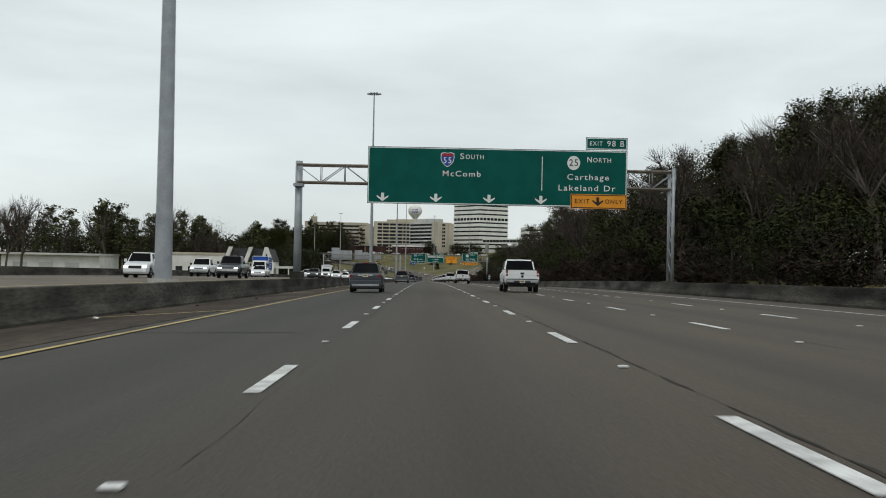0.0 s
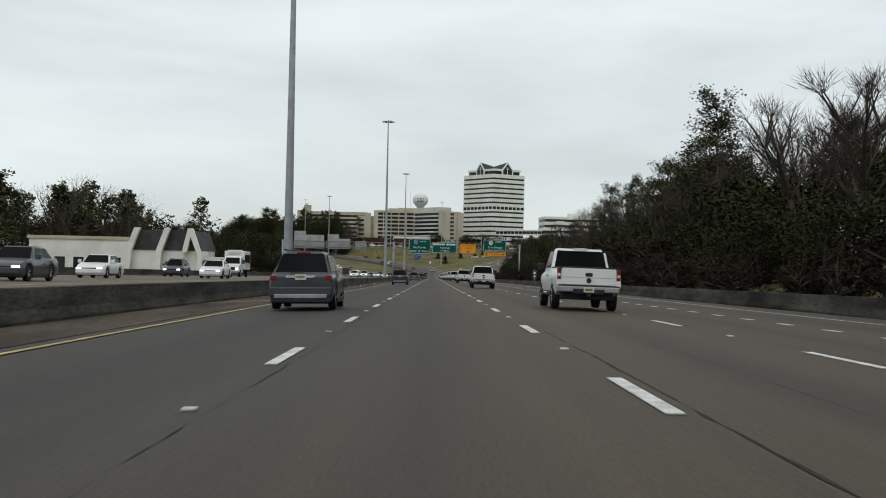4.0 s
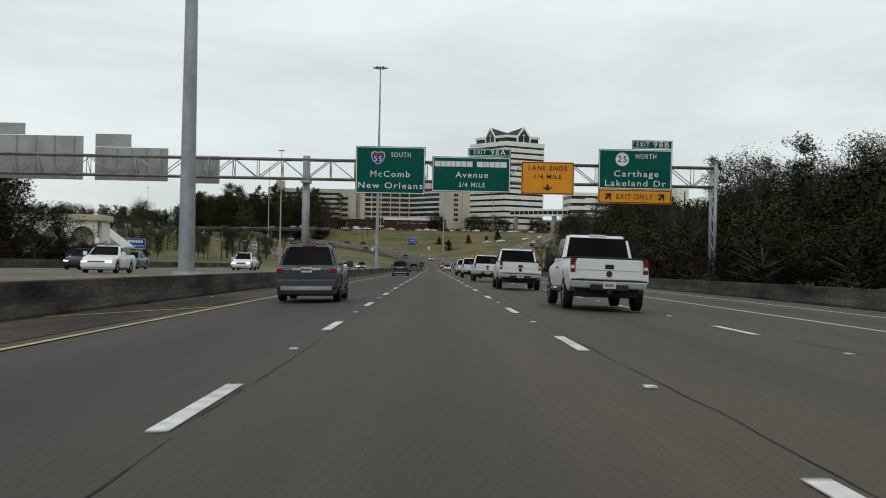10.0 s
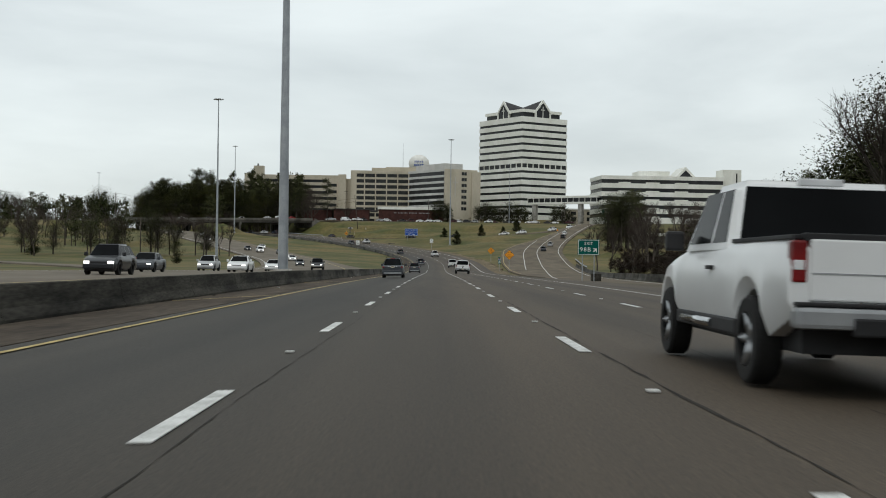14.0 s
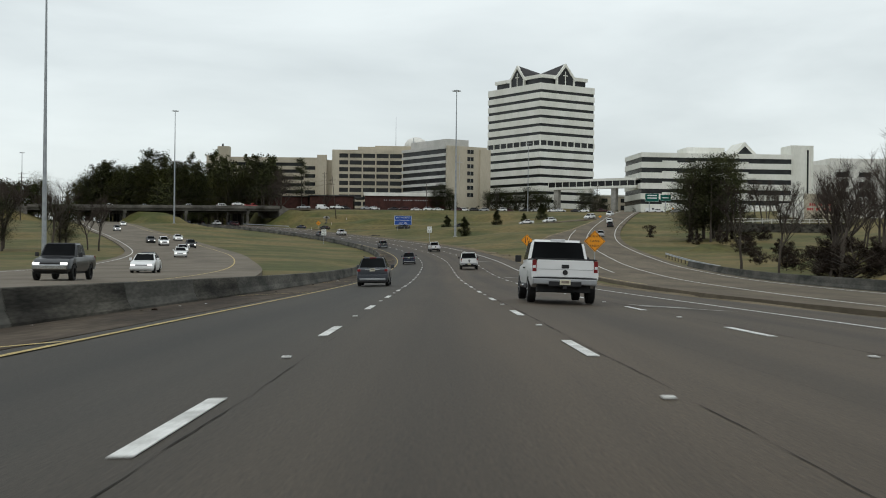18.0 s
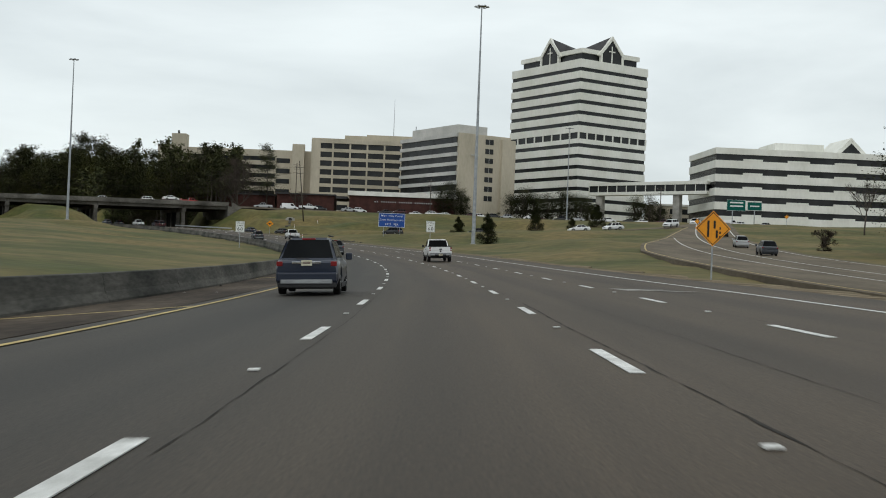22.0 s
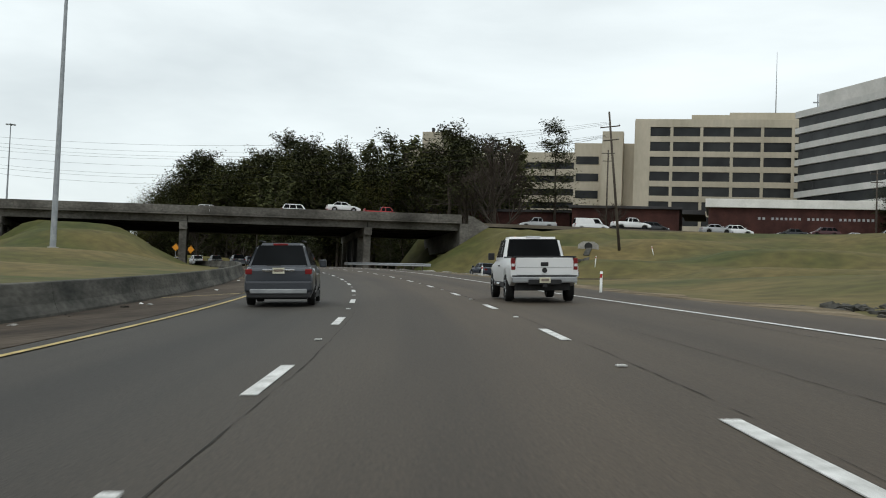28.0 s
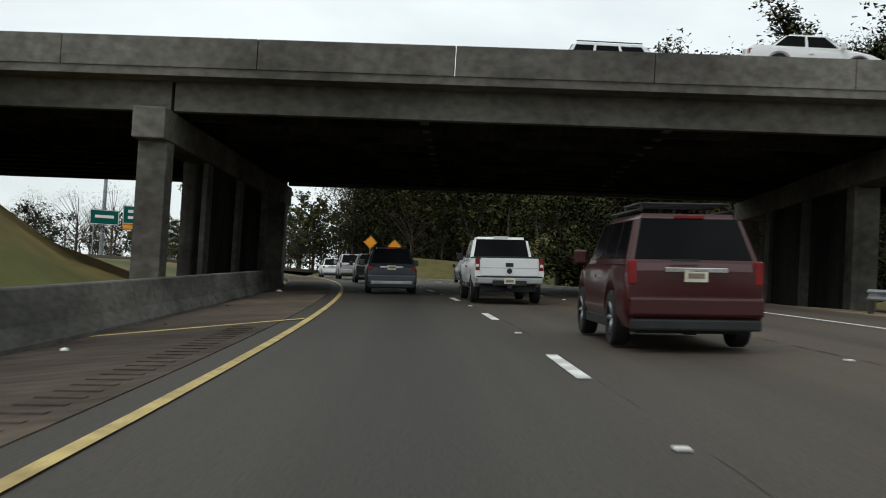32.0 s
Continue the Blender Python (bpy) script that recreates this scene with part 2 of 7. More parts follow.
LEAF_DARK = surface("evergreen_leaves", (0.017, 0.022, 0.009), (0.050, 0.055, 0.021), 0.35, 0.85, fine=0.3, vary=0.25, spec=0.04)
LEAF_OLIVE = surface("olive_leaves", (0.036, 0.040, 0.011), (0.070, 0.068, 0.019), 0.3, 0.9, fine=0.3, vary=0.25, spec=0.04)
BRUSH = surface("winter_brush", (0.022, 0.016, 0.012), (0.052, 0.039, 0.031), 0.3, 0.95, fine=0.3, vary=0.25, spec=0.04)
WOOD_POLE = surface("creosoted_pole", (0.045, 0.036, 0.03), (0.09, 0.075, 0.06), 1.0, 0.9, fine=0.2, stretch=(1, 1, 0.2))
TAR = surface("tar_sealer", (0.020, 0.018, 0.015), (0.040, 0.036, 0.031), 2.0, 0.9, spec=.15)


# ---- mesh helpers ----
def part(name, bm, mat, parent=None, label=""):
    me = bpy.data.meshes.new(name)
    bm.to_mesh(me)
    bm.free()
    return part_of(name, me, mat, parent, label)


def part_of(name, me, mat=None, parent=None, label=""):
    if mat is not None and not me.materials:
        me.materials.append(mat)
    ob = new(name, me)
    if parent is not None:
        ob.parent = parent
    if label:
        tagged(ob, label)
    return ob


def mesh_from(name, verts, faces, mat=None, smooth=False):
    me = bpy.data.meshes.new(name)
    me.from_pydata([tuple(v) for v in verts], [], faces)
    if mat is not None:
        me.materials.append(mat)
    if smooth:
        me.polygons.foreach_set("use_smooth", [True] * len(me.polygons))
    me.update()
    return me


def thing(name, m, label, category, group="", kind=""):
    ob = new(name)
    ob.empty_display_size = 0.3
    ob.matrix_world = m
    return tagged(ob, label, category, group, kind)


def box(bm, x0, x1, y0, y1, z0, z1, bevel=0.0):
    r = bmesh.ops.create_cube(bm, size=1.0)
    bmesh.ops.scale(bm, vec=(x1 - x0, y1 - y0, z1 - z0), verts=r["verts"])
    bmesh.ops.translate(bm, vec=((x0 + x1) / 2, (y0 + y1) / 2, (z0 + z1) / 2), verts=r["verts"])
    if bevel:
        es = list({e for v in r["verts"] for e in v.link_edges})
        bmesh.ops.bevel(bm, geom=es, offset=bevel, segments=2, affect="EDGES", profile=0.6)
    return bm


def boxm(*a, **k):
    return box(bmesh.new(), *a, **k)


def tube(bm, a, b, ra, rb=None, n=8, cap=True):
    a, b = Vector(a), Vector(b)
    rb = ra if rb is None else rb
    q = (b - a).to_track_quat("Z", "Y")
    rings = []
    for p, r in ((a, ra), (b, rb)):
        rings.append([bm.verts.new(p + q @ Vector((r * math.cos(2 * math.pi * i / n), r * math.sin(2 * math.pi * i / n), 0))) for i in range(n)])
    for i in range(n):
        f = bm.faces.new((rings[0][i], rings[0][(i + 1) % n], rings[1][(i + 1) % n], rings[1][i]))
        f.smooth = True
    if cap:
        bm.faces.new(rings[0][::-1])
        bm.faces.new(rings[1])
    return bm


def prism(bm, outline, y0, y1):
    """Extrude an outline in the x, z plane from y0 to y1."""
    a = [bm.verts.new((x, y0, z)) for x, z in outline]
    b = [bm.verts.new((x, y1, z)) for x, z in outline]
    n = len(outline)
    bm.faces.new(a)
    bm.faces.new(b[::-1])
    for i in range(n):
        bm.faces.new((a[i], b[i], b[(i + 1) % n], a[(i + 1) % n]))
    bmesh.ops.recalc_face_normals(bm, faces=bm.faces[:])
    return bm


# ---- plan: the roads as lines with height and bank ----
def smooth01(u):
    u = np.clip(u, 0, 1)
    return u * u * (3 - 2 * u)


S = np.arange(-200.0, 1500.0, 2.0)
BEND = np.cumsum(np.clip((S - 730) / 100, 0, 1) / 600) * 2.0
CX = -np.cumsum(np.sin(BEND)) * 2.0
CY = np.cumsum(np.cos(BEND)) * 2.0
k0 = int(np.searchsorted(S, 0))
CX, CY = CX - CX[k0], CY - CY[k0]
PROFILE = ((-200, 1.6), (-60, 0.5), (0, 0.06), (32, -0.15), (66, -0.44), (98, -0.75), (130, -1.06), (164, -1.44), (196, -1.88), (230, -2.36), (264, -2.8), (298, -3.24),
           (332, -3.69), (366, -4.11), (400, -4.56), (432, -5.01), (466, -5.47), (500, -5.9), (534, -6.35), (566, -6.86), (600, -7.41), (636, -7.99), (670, -8.55),
           (704, -8.91), (738, -8.92), (772, -8.59), (806, -8.04), (840, -7.3), (872, -6.41), (906, -5.36), (938, -4.21), (972, -3.0), (1006, -1.68), (1038, -0.36),
           (1072, 0.85), (1120, 2.3), (1180, 3.6), (1260, 4.4), (1500, 4.6))
CZ = np.interp(S, [a for a, b in PROFILE], [b for a, b in PROFILE])
CZ = CZ + np.interp(S, [300, 345, 412, 479, 560, 650, 716, 783, 850, 948, 1020, 1052, 1090], [0, -.04, -.05, -.07, -.02, -.02, -.06, -.05, -.04, -.11, -.10, -.05, -.03])
CZ = np.convolve(np.pad(CZ, 12, mode="edge"), np.ones(25) / 25, "valid")
BANK = 0.042 * smooth01((S - 690) / 90)
CROWN = 0.020 * (1 - smooth01((S - 690) / 90))   # fall to both sides of a ridge 2.5 m right of the second lane's middle
FLAT = smooth01((S - 90) / 90)   # the fall to the right begins after the first hundred metres


def main_at(s, l, dz=0.0):
    """A point of the main carriageway: s metres along, l metres right of the second lane's middle."""
    x, y, z, h, b, c, q = (float(np.interp(s, S, v)) for v in (CX, CY, CZ, BEND, BANK, CROWN, FLAT))
    return Vector((x + l * math.cos(h), y + l * math.sin(h), z + b * l + c * (l if l < 2.5 else 2.5 - (l - 2.5) * q) + dz))


def main_frame(s, l, dz=0.0):
    o = main_at(s, l, dz)
    f = (main_at(s + 1.5, l) - main_at(s - 1.5, l)).normalized()
    r = main_at(s, l + 1) - main_at(s, l)
    up = r.cross(f).normalized()
    r = f.cross(up)
    m = Matrix((r, f, up)).transposed().to_4x4()
    m.translation = o
    return m


def spline(pts, step=4.0):
    """A smooth line through points (x, y, z), sampled about every step metres: places and headings."""
    p = [Vector(q) for q in pts]
    p = [2 * p[0] - p[1]] + p + [2 * p[-1] - p[-2]]
    out = []
    for i in range(1, len(p) - 2):
        n = max(2, int((p[i + 1] - p[i]).length / step))
        for j in range(n):
            t = j / n
            out.append(0.5 * ((2 * p[i]) + (p[i + 1] - p[i - 1]) * t + (2 * p[i - 1] - 5 * p[i] + 4 * p[i + 1] - p[i + 2]) * t * t
                              + (3 * p[i] - p[i - 1] - 3 * p[i + 1] + p[i + 2]) * t ** 3))
    out.append(p[-2])
    return np.array([tuple(v) for v in out])


def line_frames(pts):
    d = np.gradient(pts[:, :2], axis=0)
    d /= np.linalg.norm(d, axis=1)[:, None]
    return np.stack([d[:, 1], -d[:, 0]], 1)   # unit vectors to the right


def main_z(y):
    return float(np.interp(y, CY, CZ))


OPP = spline([(-20.5, -180, main_z(-180) + .40), (-20.5, 0, main_z(0) + .40), (-20.5, 150, main_z(150) + .40), (-20.5, 300, main_z(300) + .40),
              (-20.5, 450, main_z(450) + .36), (-20.5, 552, main_z(552) + .25), (-21, 632, -7.8), (-23.5, 682, -8.4), (-30, 736, -8.5), (-40, 791, -7.8), (-54, 843, -6.6),
              (-73, 900, -4.3), (-93, 955, -1.9), (-113, 1015, 0.6), (-133, 1070, 2.5), (-151, 1115, 3.7), (-190, 1207, 5.6), (-240, 1320, 7)])
RAMP = spline([(12.4, 430, main_z(430) - .2), (12.4, 490, main_z(490) - .2), (13.4, 550, main_z(550) - .2), (17.3, 611, -7.85), (22.3, 671, -8.8), (27, 731, -9.05), (31, 791, -8.0), (37, 873, -4.75),
               (47, 945, -0.7), (60, 1010, 4.2), (72, 1065, 8.0), (80, 1106, 9.8), (84, 1140, 10.3)])
ONRAMP = spline([(66, 1046, 6.6), (52, 1018, 4.2), (31, 1005, 2.1), (2, 1013, 0.5), (-26, 1032, -0.1), (-47, 1055, 0.3), (-62, 1078, 1.1), (-76, 1103, 2.0), (-94, 1145, 3.2), (-120, 1195, 4.2)])
SLOPE = spline([(34, 752, -8.9), (42, 800, -7.7), (51, 868, -4.9), (61, 940, -0.8), (72, 1004, 4.2), (82, 1060, 8.0), (88, 1104, 9.8)])
SIDE = spline([(-28, 555, main_z(552) + .2), (-31, 604, -7.5), (-45, 648, -8.2), (-70, 692, -8.4), (-110, 732, -8.2), (-165, 755, -7.5)])
LAKE = spline([(-330, 990, 5.0), (-230, 1039.5, 6.3), (-178.7, 1065, 7.25), (-143, 1083, 8.05), (-107.2, 1101, 8.85), (-69.6, 1119.9, 9.7), (-10, 1143, 10.2), (40, 1150, 10.4), (84, 1147, 10.4), (150, 1130, 11), (260, 1100, 13)])


# pavement edges of the main carriageway: left shoulder edge and right edge by distance
def right_edge(s):
    return float(np.interp(s, [-200, 430, 500, 560, 600, 640, 700, 880, 985, 1500], [15.6, 15.6, 15.4, 14.6, 12.6, 11.6, 11.4, 11.2, 8.2, 8.2]))


def right_line(s):
    return float(np.interp(s, [-200, 870, 985, 1500], [9.05, 9.05, 5.60, 5.60]))


# ---- ground: one sheet to the horizon ----
ctrl = []
for s in np.arange(-190, 1490, 14):
    for l in (-7.6, 0.0, right_edge(s)):
        p = main_at(s, l)
        ctrl.append((p.x, p.y, p.z - 0.3))
for line, half in ((OPP, 9.0), (RAMP, 8.2), (ONRAMP, 3.2), (SIDE, 3.5), (SLOPE, 8.0), (LAKE, 12.0)):
    rr = line_frames(line)
    for i in range(0, len(line), 3):
        if line is LAKE and -130 < line[i][0] < -62 or line is LAKE and -172 < line[i][0] < -138:
            continue   # bridge spans
        for l in (-half, 0, half) + ((12.2, 14.0) if line is OPP and 560 < line[i][1] < 790 else ()):
            ctrl.append((line[i][0] + rr[i][0] * l, line[i][1] + rr[i][1] * l, line[i][2] - 0.3))
for y, e in ((671, -7.3), (700, -9.2), (731, -11.2), (760, -12.4), (791, -13.4), (830, -14.2), (873, -14.6), (900, -13.4), (925, -11), (945, -9.0), (980, -6.8)):
    i = int(abs(RAMP[:, 1] - y).argmin())
    ctrl += [(RAMP[i][0] + e + .5 - d, RAMP[i][1], RAMP[i][2] - .22) for d in (0, 1.2)]
for y in range(-200, 660, 25):
    z = main_z(y)
    ctrl += [(19, y, z - .1), (26, y, z + 1.0), (60, y, z + 2.5), (140, y, z + 4), (-34, y, z + 0.2), (-60, y, z - 0.2), (-140, y, z + 1)]
for x, y, z in ((-61.6, 1108, 9.0), (-55, 1104, 8.6), (-48, 1110, 9.4), (-64, 1119, 9.4), (-59, 1128, 9.6), (-66, 1104, 6.0), (-50, 1092, 5.6), (-38, 1100, 7.2), (-78, 1132, 9.0), (-69, 1098, 3.4), (-40, 1075, 3.2), (-20, 1062, 2.2), (-112, 1079, 6.7), (-118, 1081, 6.9), (-108, 1073, 5.2), (-97, 1054, 1.8), (-84, 1026, -0.8), (-70, 996, -2.3), (-50, 945, -4.5), (-35, 894, -6.2),
                (6, 952, -3.1), (15, 894, -5.0), (-1, 911, -4.7), (22, 955, -1.6), (15, 1056, 3.4), (30, 1095, 8.0), (-20, 1080, 5.1), (-52, 1104, 7.9),
                (0, 1117, 9.7), (-40, 1125, 9.9), (60, 1085, 8.1), (0, 1175, 12.4), (60, 1201, 13.8), (-60, 1191, 12.6), (110, 1159, 12.7), (160, 1149, 13.1),
                (-120, 1180, 11.5), (-130, 1280, 15.6), (40, 1255, 15.1), (120, 1246, 15.6), (-10, 1288, 15.6), (64, 887, -3.4), (55, 843, -4.9), (80, 935, -1.0), (60, 771, -6.3),
                (45, 712, -7.2), (90, 996, 2.7), (110, 1056, 6.9), (140, 894, 0.4), (140, 751, -3.8), (140, 996, 4.7), (-80, 781, -8.3), (-75, 832, -7.3), (-110, 894, -5.6), (-60, 732, -8.6), (-60, 682, -8.2),
                (-150, 955, -2.4), (-170, 1036, 1.8), (-200, 894, -4.6), (-200, 751, -5.8), (-28, 751, -8.5), (-14, 791, -8.3), (-200, 1138, 6.5), (-60, 1255, 15.1), (-160, 1201, 10.3)):
    ctrl.append((x, y, z))
for x in (-2500, -1200, -500, 500, 1200, 2500):
    for y in (-1500, -400, 400, 1000, 1700, 3500):
        ctrl.append((x, y, 2 + 8 * (y > 900)))
CTRL = np.array(ctrl)


def ground_z(x, y):
    x, y = np.atleast_1d(np.asarray(x, float)), np.atleast_1d(np.asarray(y, float))
    out = np.zeros(len(x))
    for i in range(0, len(x), 2000):
        d2 = (x[i:i + 2000, None] - CTRL[None, :, 0]) ** 2 + (y[i:i + 2000, None] - CTRL[None, :, 1]) ** 2 + 2.0
        w = d2 ** -2.2
        out[i:i + 2000] = (w * CTRL[None, :, 2]).sum(1) / w.sum(1)
    # keep below every pavement
    for px, py, pz, half, bank, rx, ry in STRIPS:
        d2 = (x[:, None] - px[None]) ** 2 + (y[:, None] - py[None]) ** 2
        j = d2.argmin(1)
        lat = (x - px[j]) * rx[j] + (y - py[j]) * ry[j]
        inside = (np.sqrt(d2.min(1)) < half[j] + 5.0) & (lat < half[j] + 2.5) & (lat > -half[j] - 2.5)
        lim = pz[j] + bank[j] * lat - 0.25
        out = np.where(inside, np.minimum(out, lim), out)
    return out


def strip_of(line, half):
    rr = line_frames(line)
    n = len(line)
    return (line[:, 0], line[:, 1], line[:, 2], np.full(n, half), np.zeros(n), rr[:, 0], rr[:, 1])


mm = np.arange(0, len(S), 3)
mid = np.array([(right_edge(s) - 8.0) / 2 for s in S[mm]])
STRIPS = [(CX[mm] + mid * np.cos(BEND[mm]), CY[mm] + mid * np.sin(BEND[mm]), CZ[mm] + BANK[mm] * mid, mid + 8.0, BANK[mm], np.cos(BEND[mm]), np.sin(BEND[mm])),
          strip_of(OPP, 9.0), strip_of(RAMP, 14.8), strip_of(ONRAMP, 3.0), strip_of(SIDE, 3.5)]
keep = (LAKE[:, 0] > -60)
STRIPS.append(tuple(v[keep] for v in strip_of(LAKE, 9.0)))

gx = np.concatenate([[-4000, -2500, -1500, -900, -600, -420], np.arange(-330, -150, 12), np.arange(-150, 150, 3.5), np.arange(150, 331, 12), [420, 600, 900, 1500, 2500, 4000]])
gy = np.concatenate([[-3000, -1500, -800, -400], np.arange(-220, 600, 10), np.arange(600, 1260, 3.5), np.arange(1260, 1500, 12), [1650, 1900, 2300, 3000, 4200]])
GX, GY = np.meshgrid(gx, gy)
GZ = ground_z(GX.ravel(), GY.ravel())
nx = len(gx)
faces = [(j * nx + i, j * nx + i + 1, (j + 1) * nx + i + 1, (j + 1) * nx + i) for j in range(len(gy) - 1) for i in range(nx - 1)]
tagged(part_of("ground", mesh_from("ground", np.stack([GX.ravel(), GY.ravel(), GZ], 1), faces, GRASS, smooth=True)),
       "mown winter grass in olive and straw over the verges and embankments", "ground", kind="structure")


def gz(x, y):
    return float(ground_z(x, y)[0])


# ---- pavements ----
def sheet(name, rows, mat, label, category="road", lats=None, stations=None):
    """A pavement from cross rows of points."""
    n = len(rows[0])
    v = [p for r in rows for p in r]
    f = [(j * n + i, j * n + i + 1, (j + 1) * n + i + 1, (j + 1) * n + i) for j in range(len(rows) - 1) for i in range(n - 1)]
    base = len(v)
    for side in (0, n - 1):      # a short turned-down edge
        v += [Vector(r[side]) - Vector((0, 0, 0.5)) for r in rows]
        b = base if side == 0 else base + len(rows)
        for j in range(len(rows) - 1):
            q = (j * n + side, (j + 1) * n + side, b + j + 1, b + j)
            f.append(q if side == 0 else q[::-1])
    me = mesh_from(name, v, f, mat)
    if lats is not None:
        uv = me.uv_layers.new(name="lanes")
        table = [(lats[j][i], stations[j]) for j in range(len(rows)) for i in range(n)] + [(lats[j][s], stations[j]) for s in (0, n - 1) for j in range(len(rows))]
        for lp in me.loops:
            uv.data[lp.index].uv = table[lp.vertex_index]
    return tagged(part_of(name, me), label, category, kind="structure")


srow = list(np.arange(-190, 700, 8.0)) + list(np.arange(700, 1480, 4.0))
lanes_of = lambda s: [-8.3, -5.75, -3.6, -1.83, 0, 1.83, 2.5, 3.66, 5.49, min(9.4, right_edge(s) - 0.3), right_edge(s)]
road = sheet("road", [[main_at(s, l) for l in lanes_of(s)] for s in srow], ROAD_ASPHALT,
             "worn grey-brown asphalt motorway with dark oil-stained lane middles", "road", [lanes_of(s) for s in srow], srow)
shoulder = sheet("shoulder", [[main_at(s, -8.2, 0.012), main_at(s, -5.95, 0.012)] for s in srow], ASPHALT_DARK,
                 "dirt-stained asphalt shoulder beside the concrete barrier", "road")


def road_sheet(name, line, left, right, mat, label, dz=0.0):
    rr = line_frames(line)
    rows = []
    for i in range(len(line)):
        a, b = (left(i) if callable(left) else left), (right(i) if callable(right) else right)
        rows.append([Vector((line[i][0] + rr[i][0] * l, line[i][1] + rr[i][1] * l, line[i][2] + dz)) for l in (a, (a + b) / 2, b)])
    return sheet(name, rows, mat, label)


road_sheet("road_opposite", OPP, -9.2, lambda i: float(np.interp(OPP[i][1], [560, 680, 760], [11.7, 11.2, 9.4])), ASPHALT_FAR, "pale asphalt carriageway of the opposite direction")
road_sheet("exit_ramp", RAMP, lambda i: float(np.interp(RAMP[i][1], [440, 600, 640, 671, 731, 791, 873, 910, 945, 1010], [-2.0, -3.2, -4.5, -7.3, -11.2, -13.4, -14.6, -13.0, -9.0, -5.0])), 5.5, ASPHALT_RAMP, "asphalt exit ramp climbing the hill", dz=0.02)
road_sheet("on_ramp", ONRAMP, -3.0, 3.0, ASPHALT_RAMP, "narrow asphalt slip road joining the motorway", dz=-0.02)
road_sheet("side_ramp", SIDE, -3.4, 3.4, ASPHALT_FAR, "narrow pale slip road curving away from the opposite carriageway", dz=-.02)
road_sheet("cross_road", LAKE[LAKE[:, 0] > -70], -13.0, 13.0, ASPHALT_FAR, "pale asphalt road along the hilltop")
road_sheet("cross_road_west", LAKE[LAKE[:, 0] < -155], -13.0, 13.0, ASPHALT_FAR, "pale asphalt road leading off the bridge")


# dirt and gravel along the right edge of the motorway
vs_ = [s for s in srow if 545 < s < 1200]
vr_ = random.Random(31)
sheet("verge", [[main_at(s, right_edge(s) - .15, -.02), main_at(s, right_edge(s) + .9 + vr_.uniform(-.2, .3), -.06), main_at(s, right_edge(s) + 3.0 + vr_.uniform(-.6, .9), -.20)] for s in vs_], DIRT,
      "bare brown dirt and gravel strip along the pavement edge", "verge")


# ---- road markings ----
def ribbon(name, pts_a, pts_b, mat, label):
    n = len(pts_a)
    v = list(pts_a) + list(pts_b)
    f = [(i, n + i, n + i + 1, i + 1) for i in range(n - 1)]
    me = mesh_from(name, v, f, mat)
    return tagged(part_of(name, me), label, "road marking", kind="structure")


fine_s = list(np.arange(-180, 1470, 4.0))
ribbon("edge_line_yellow", [main_at(s, -5.57, 0.016) for s in fine_s], [main_at(s, -5.44, 0.016) for s in fine_s], YELLOW_PAINT, "solid yellow painted line along the shoulder")
for a, b in ((252, 412), (424, 1470)):
    ss = [s for s in fine_s if a <= s <= b]
    ribbon("edge_line_white", [main_at(s, right_line(s) - .075, 0.012) for s in ss], [main_at(s, right_line(s) + .075, 0.012) for s in ss], WHITE_PAINT, "solid white painted edge line")
ss = [s for s in fine_s if s <= 470]
ribbon("edge_line_white", [main_at(s, 12.74, 0.012) for s in ss], [main_at(s, 12.89, 0.012) for s in ss], WHITE_PAINT, "solid white painted line beside the exit lane")
rr = line_frames(RAMP)
for line, fr, off, y_from, nm in ((RAMP, rr, -3.0, 606, "ramp_line_white"), (RAMP, rr, 4.0, 500, "ramp_line_middle"), (RAMP, rr, -7.3, 735, "ramp_line_left")):
    sel = [i for i in range(len(line)) if line[i][1] > y_from and not (off == -7.3 and line[i][1] > 945)]
    a_, b_ = ([Vector((line[i][0] + fr[i][0] * (off + w), line[i][1] + fr[i][1] * (off + w), line[i][2] + .035)) for i in sel] for w in (0, .18))
    ribbon(nm, a_, b_, WHITE_PAINT, "painted white line on the exit ramp")
sel = [i for i in range(len(RAMP)) if 690 < RAMP[i][1] < 1010]
edge = [float(np.interp(RAMP[i][1], [671, 731, 791, 873, 910, 945, 1010], [-6.9, -10.7, -12.9, -14.1, -12.5, -8.5, -4.6])) for i in sel]
ribbon("ramp_line_yellow", *([Vector((RAMP[i][0] + rr[i][0] * (e + w), RAMP[i][1] + rr[i][1] * (e + w), RAMP[i][2] + .035)) for i, e in zip(sel, edge)] for w in (0, .16)), YELLOW_PAINT, "faded yellow line along the edge of the exit ramp")
rr = line_frames(OPP)
for off, mat, nm in ((-8.0, WHITE_PAINT, "opposite_line_white"), (7.0, YELLOW_PAINT, "opposite_line_yellow")):
    ribbon(nm, [Vector((OPP[i][0] + rr[i][0] * off, OPP[i][1] + rr[i][1] * off, OPP[i][2] + .012)) for i in range(len(OPP))],
           [Vector((OPP[i][0] + rr[i][0] * (off + .16), OPP[i][1] + rr[i][1] * (off + .16), OPP[i][2] + .012)) for i in range(len(OPP))], mat, "solid painted line of the opposite carriageway")

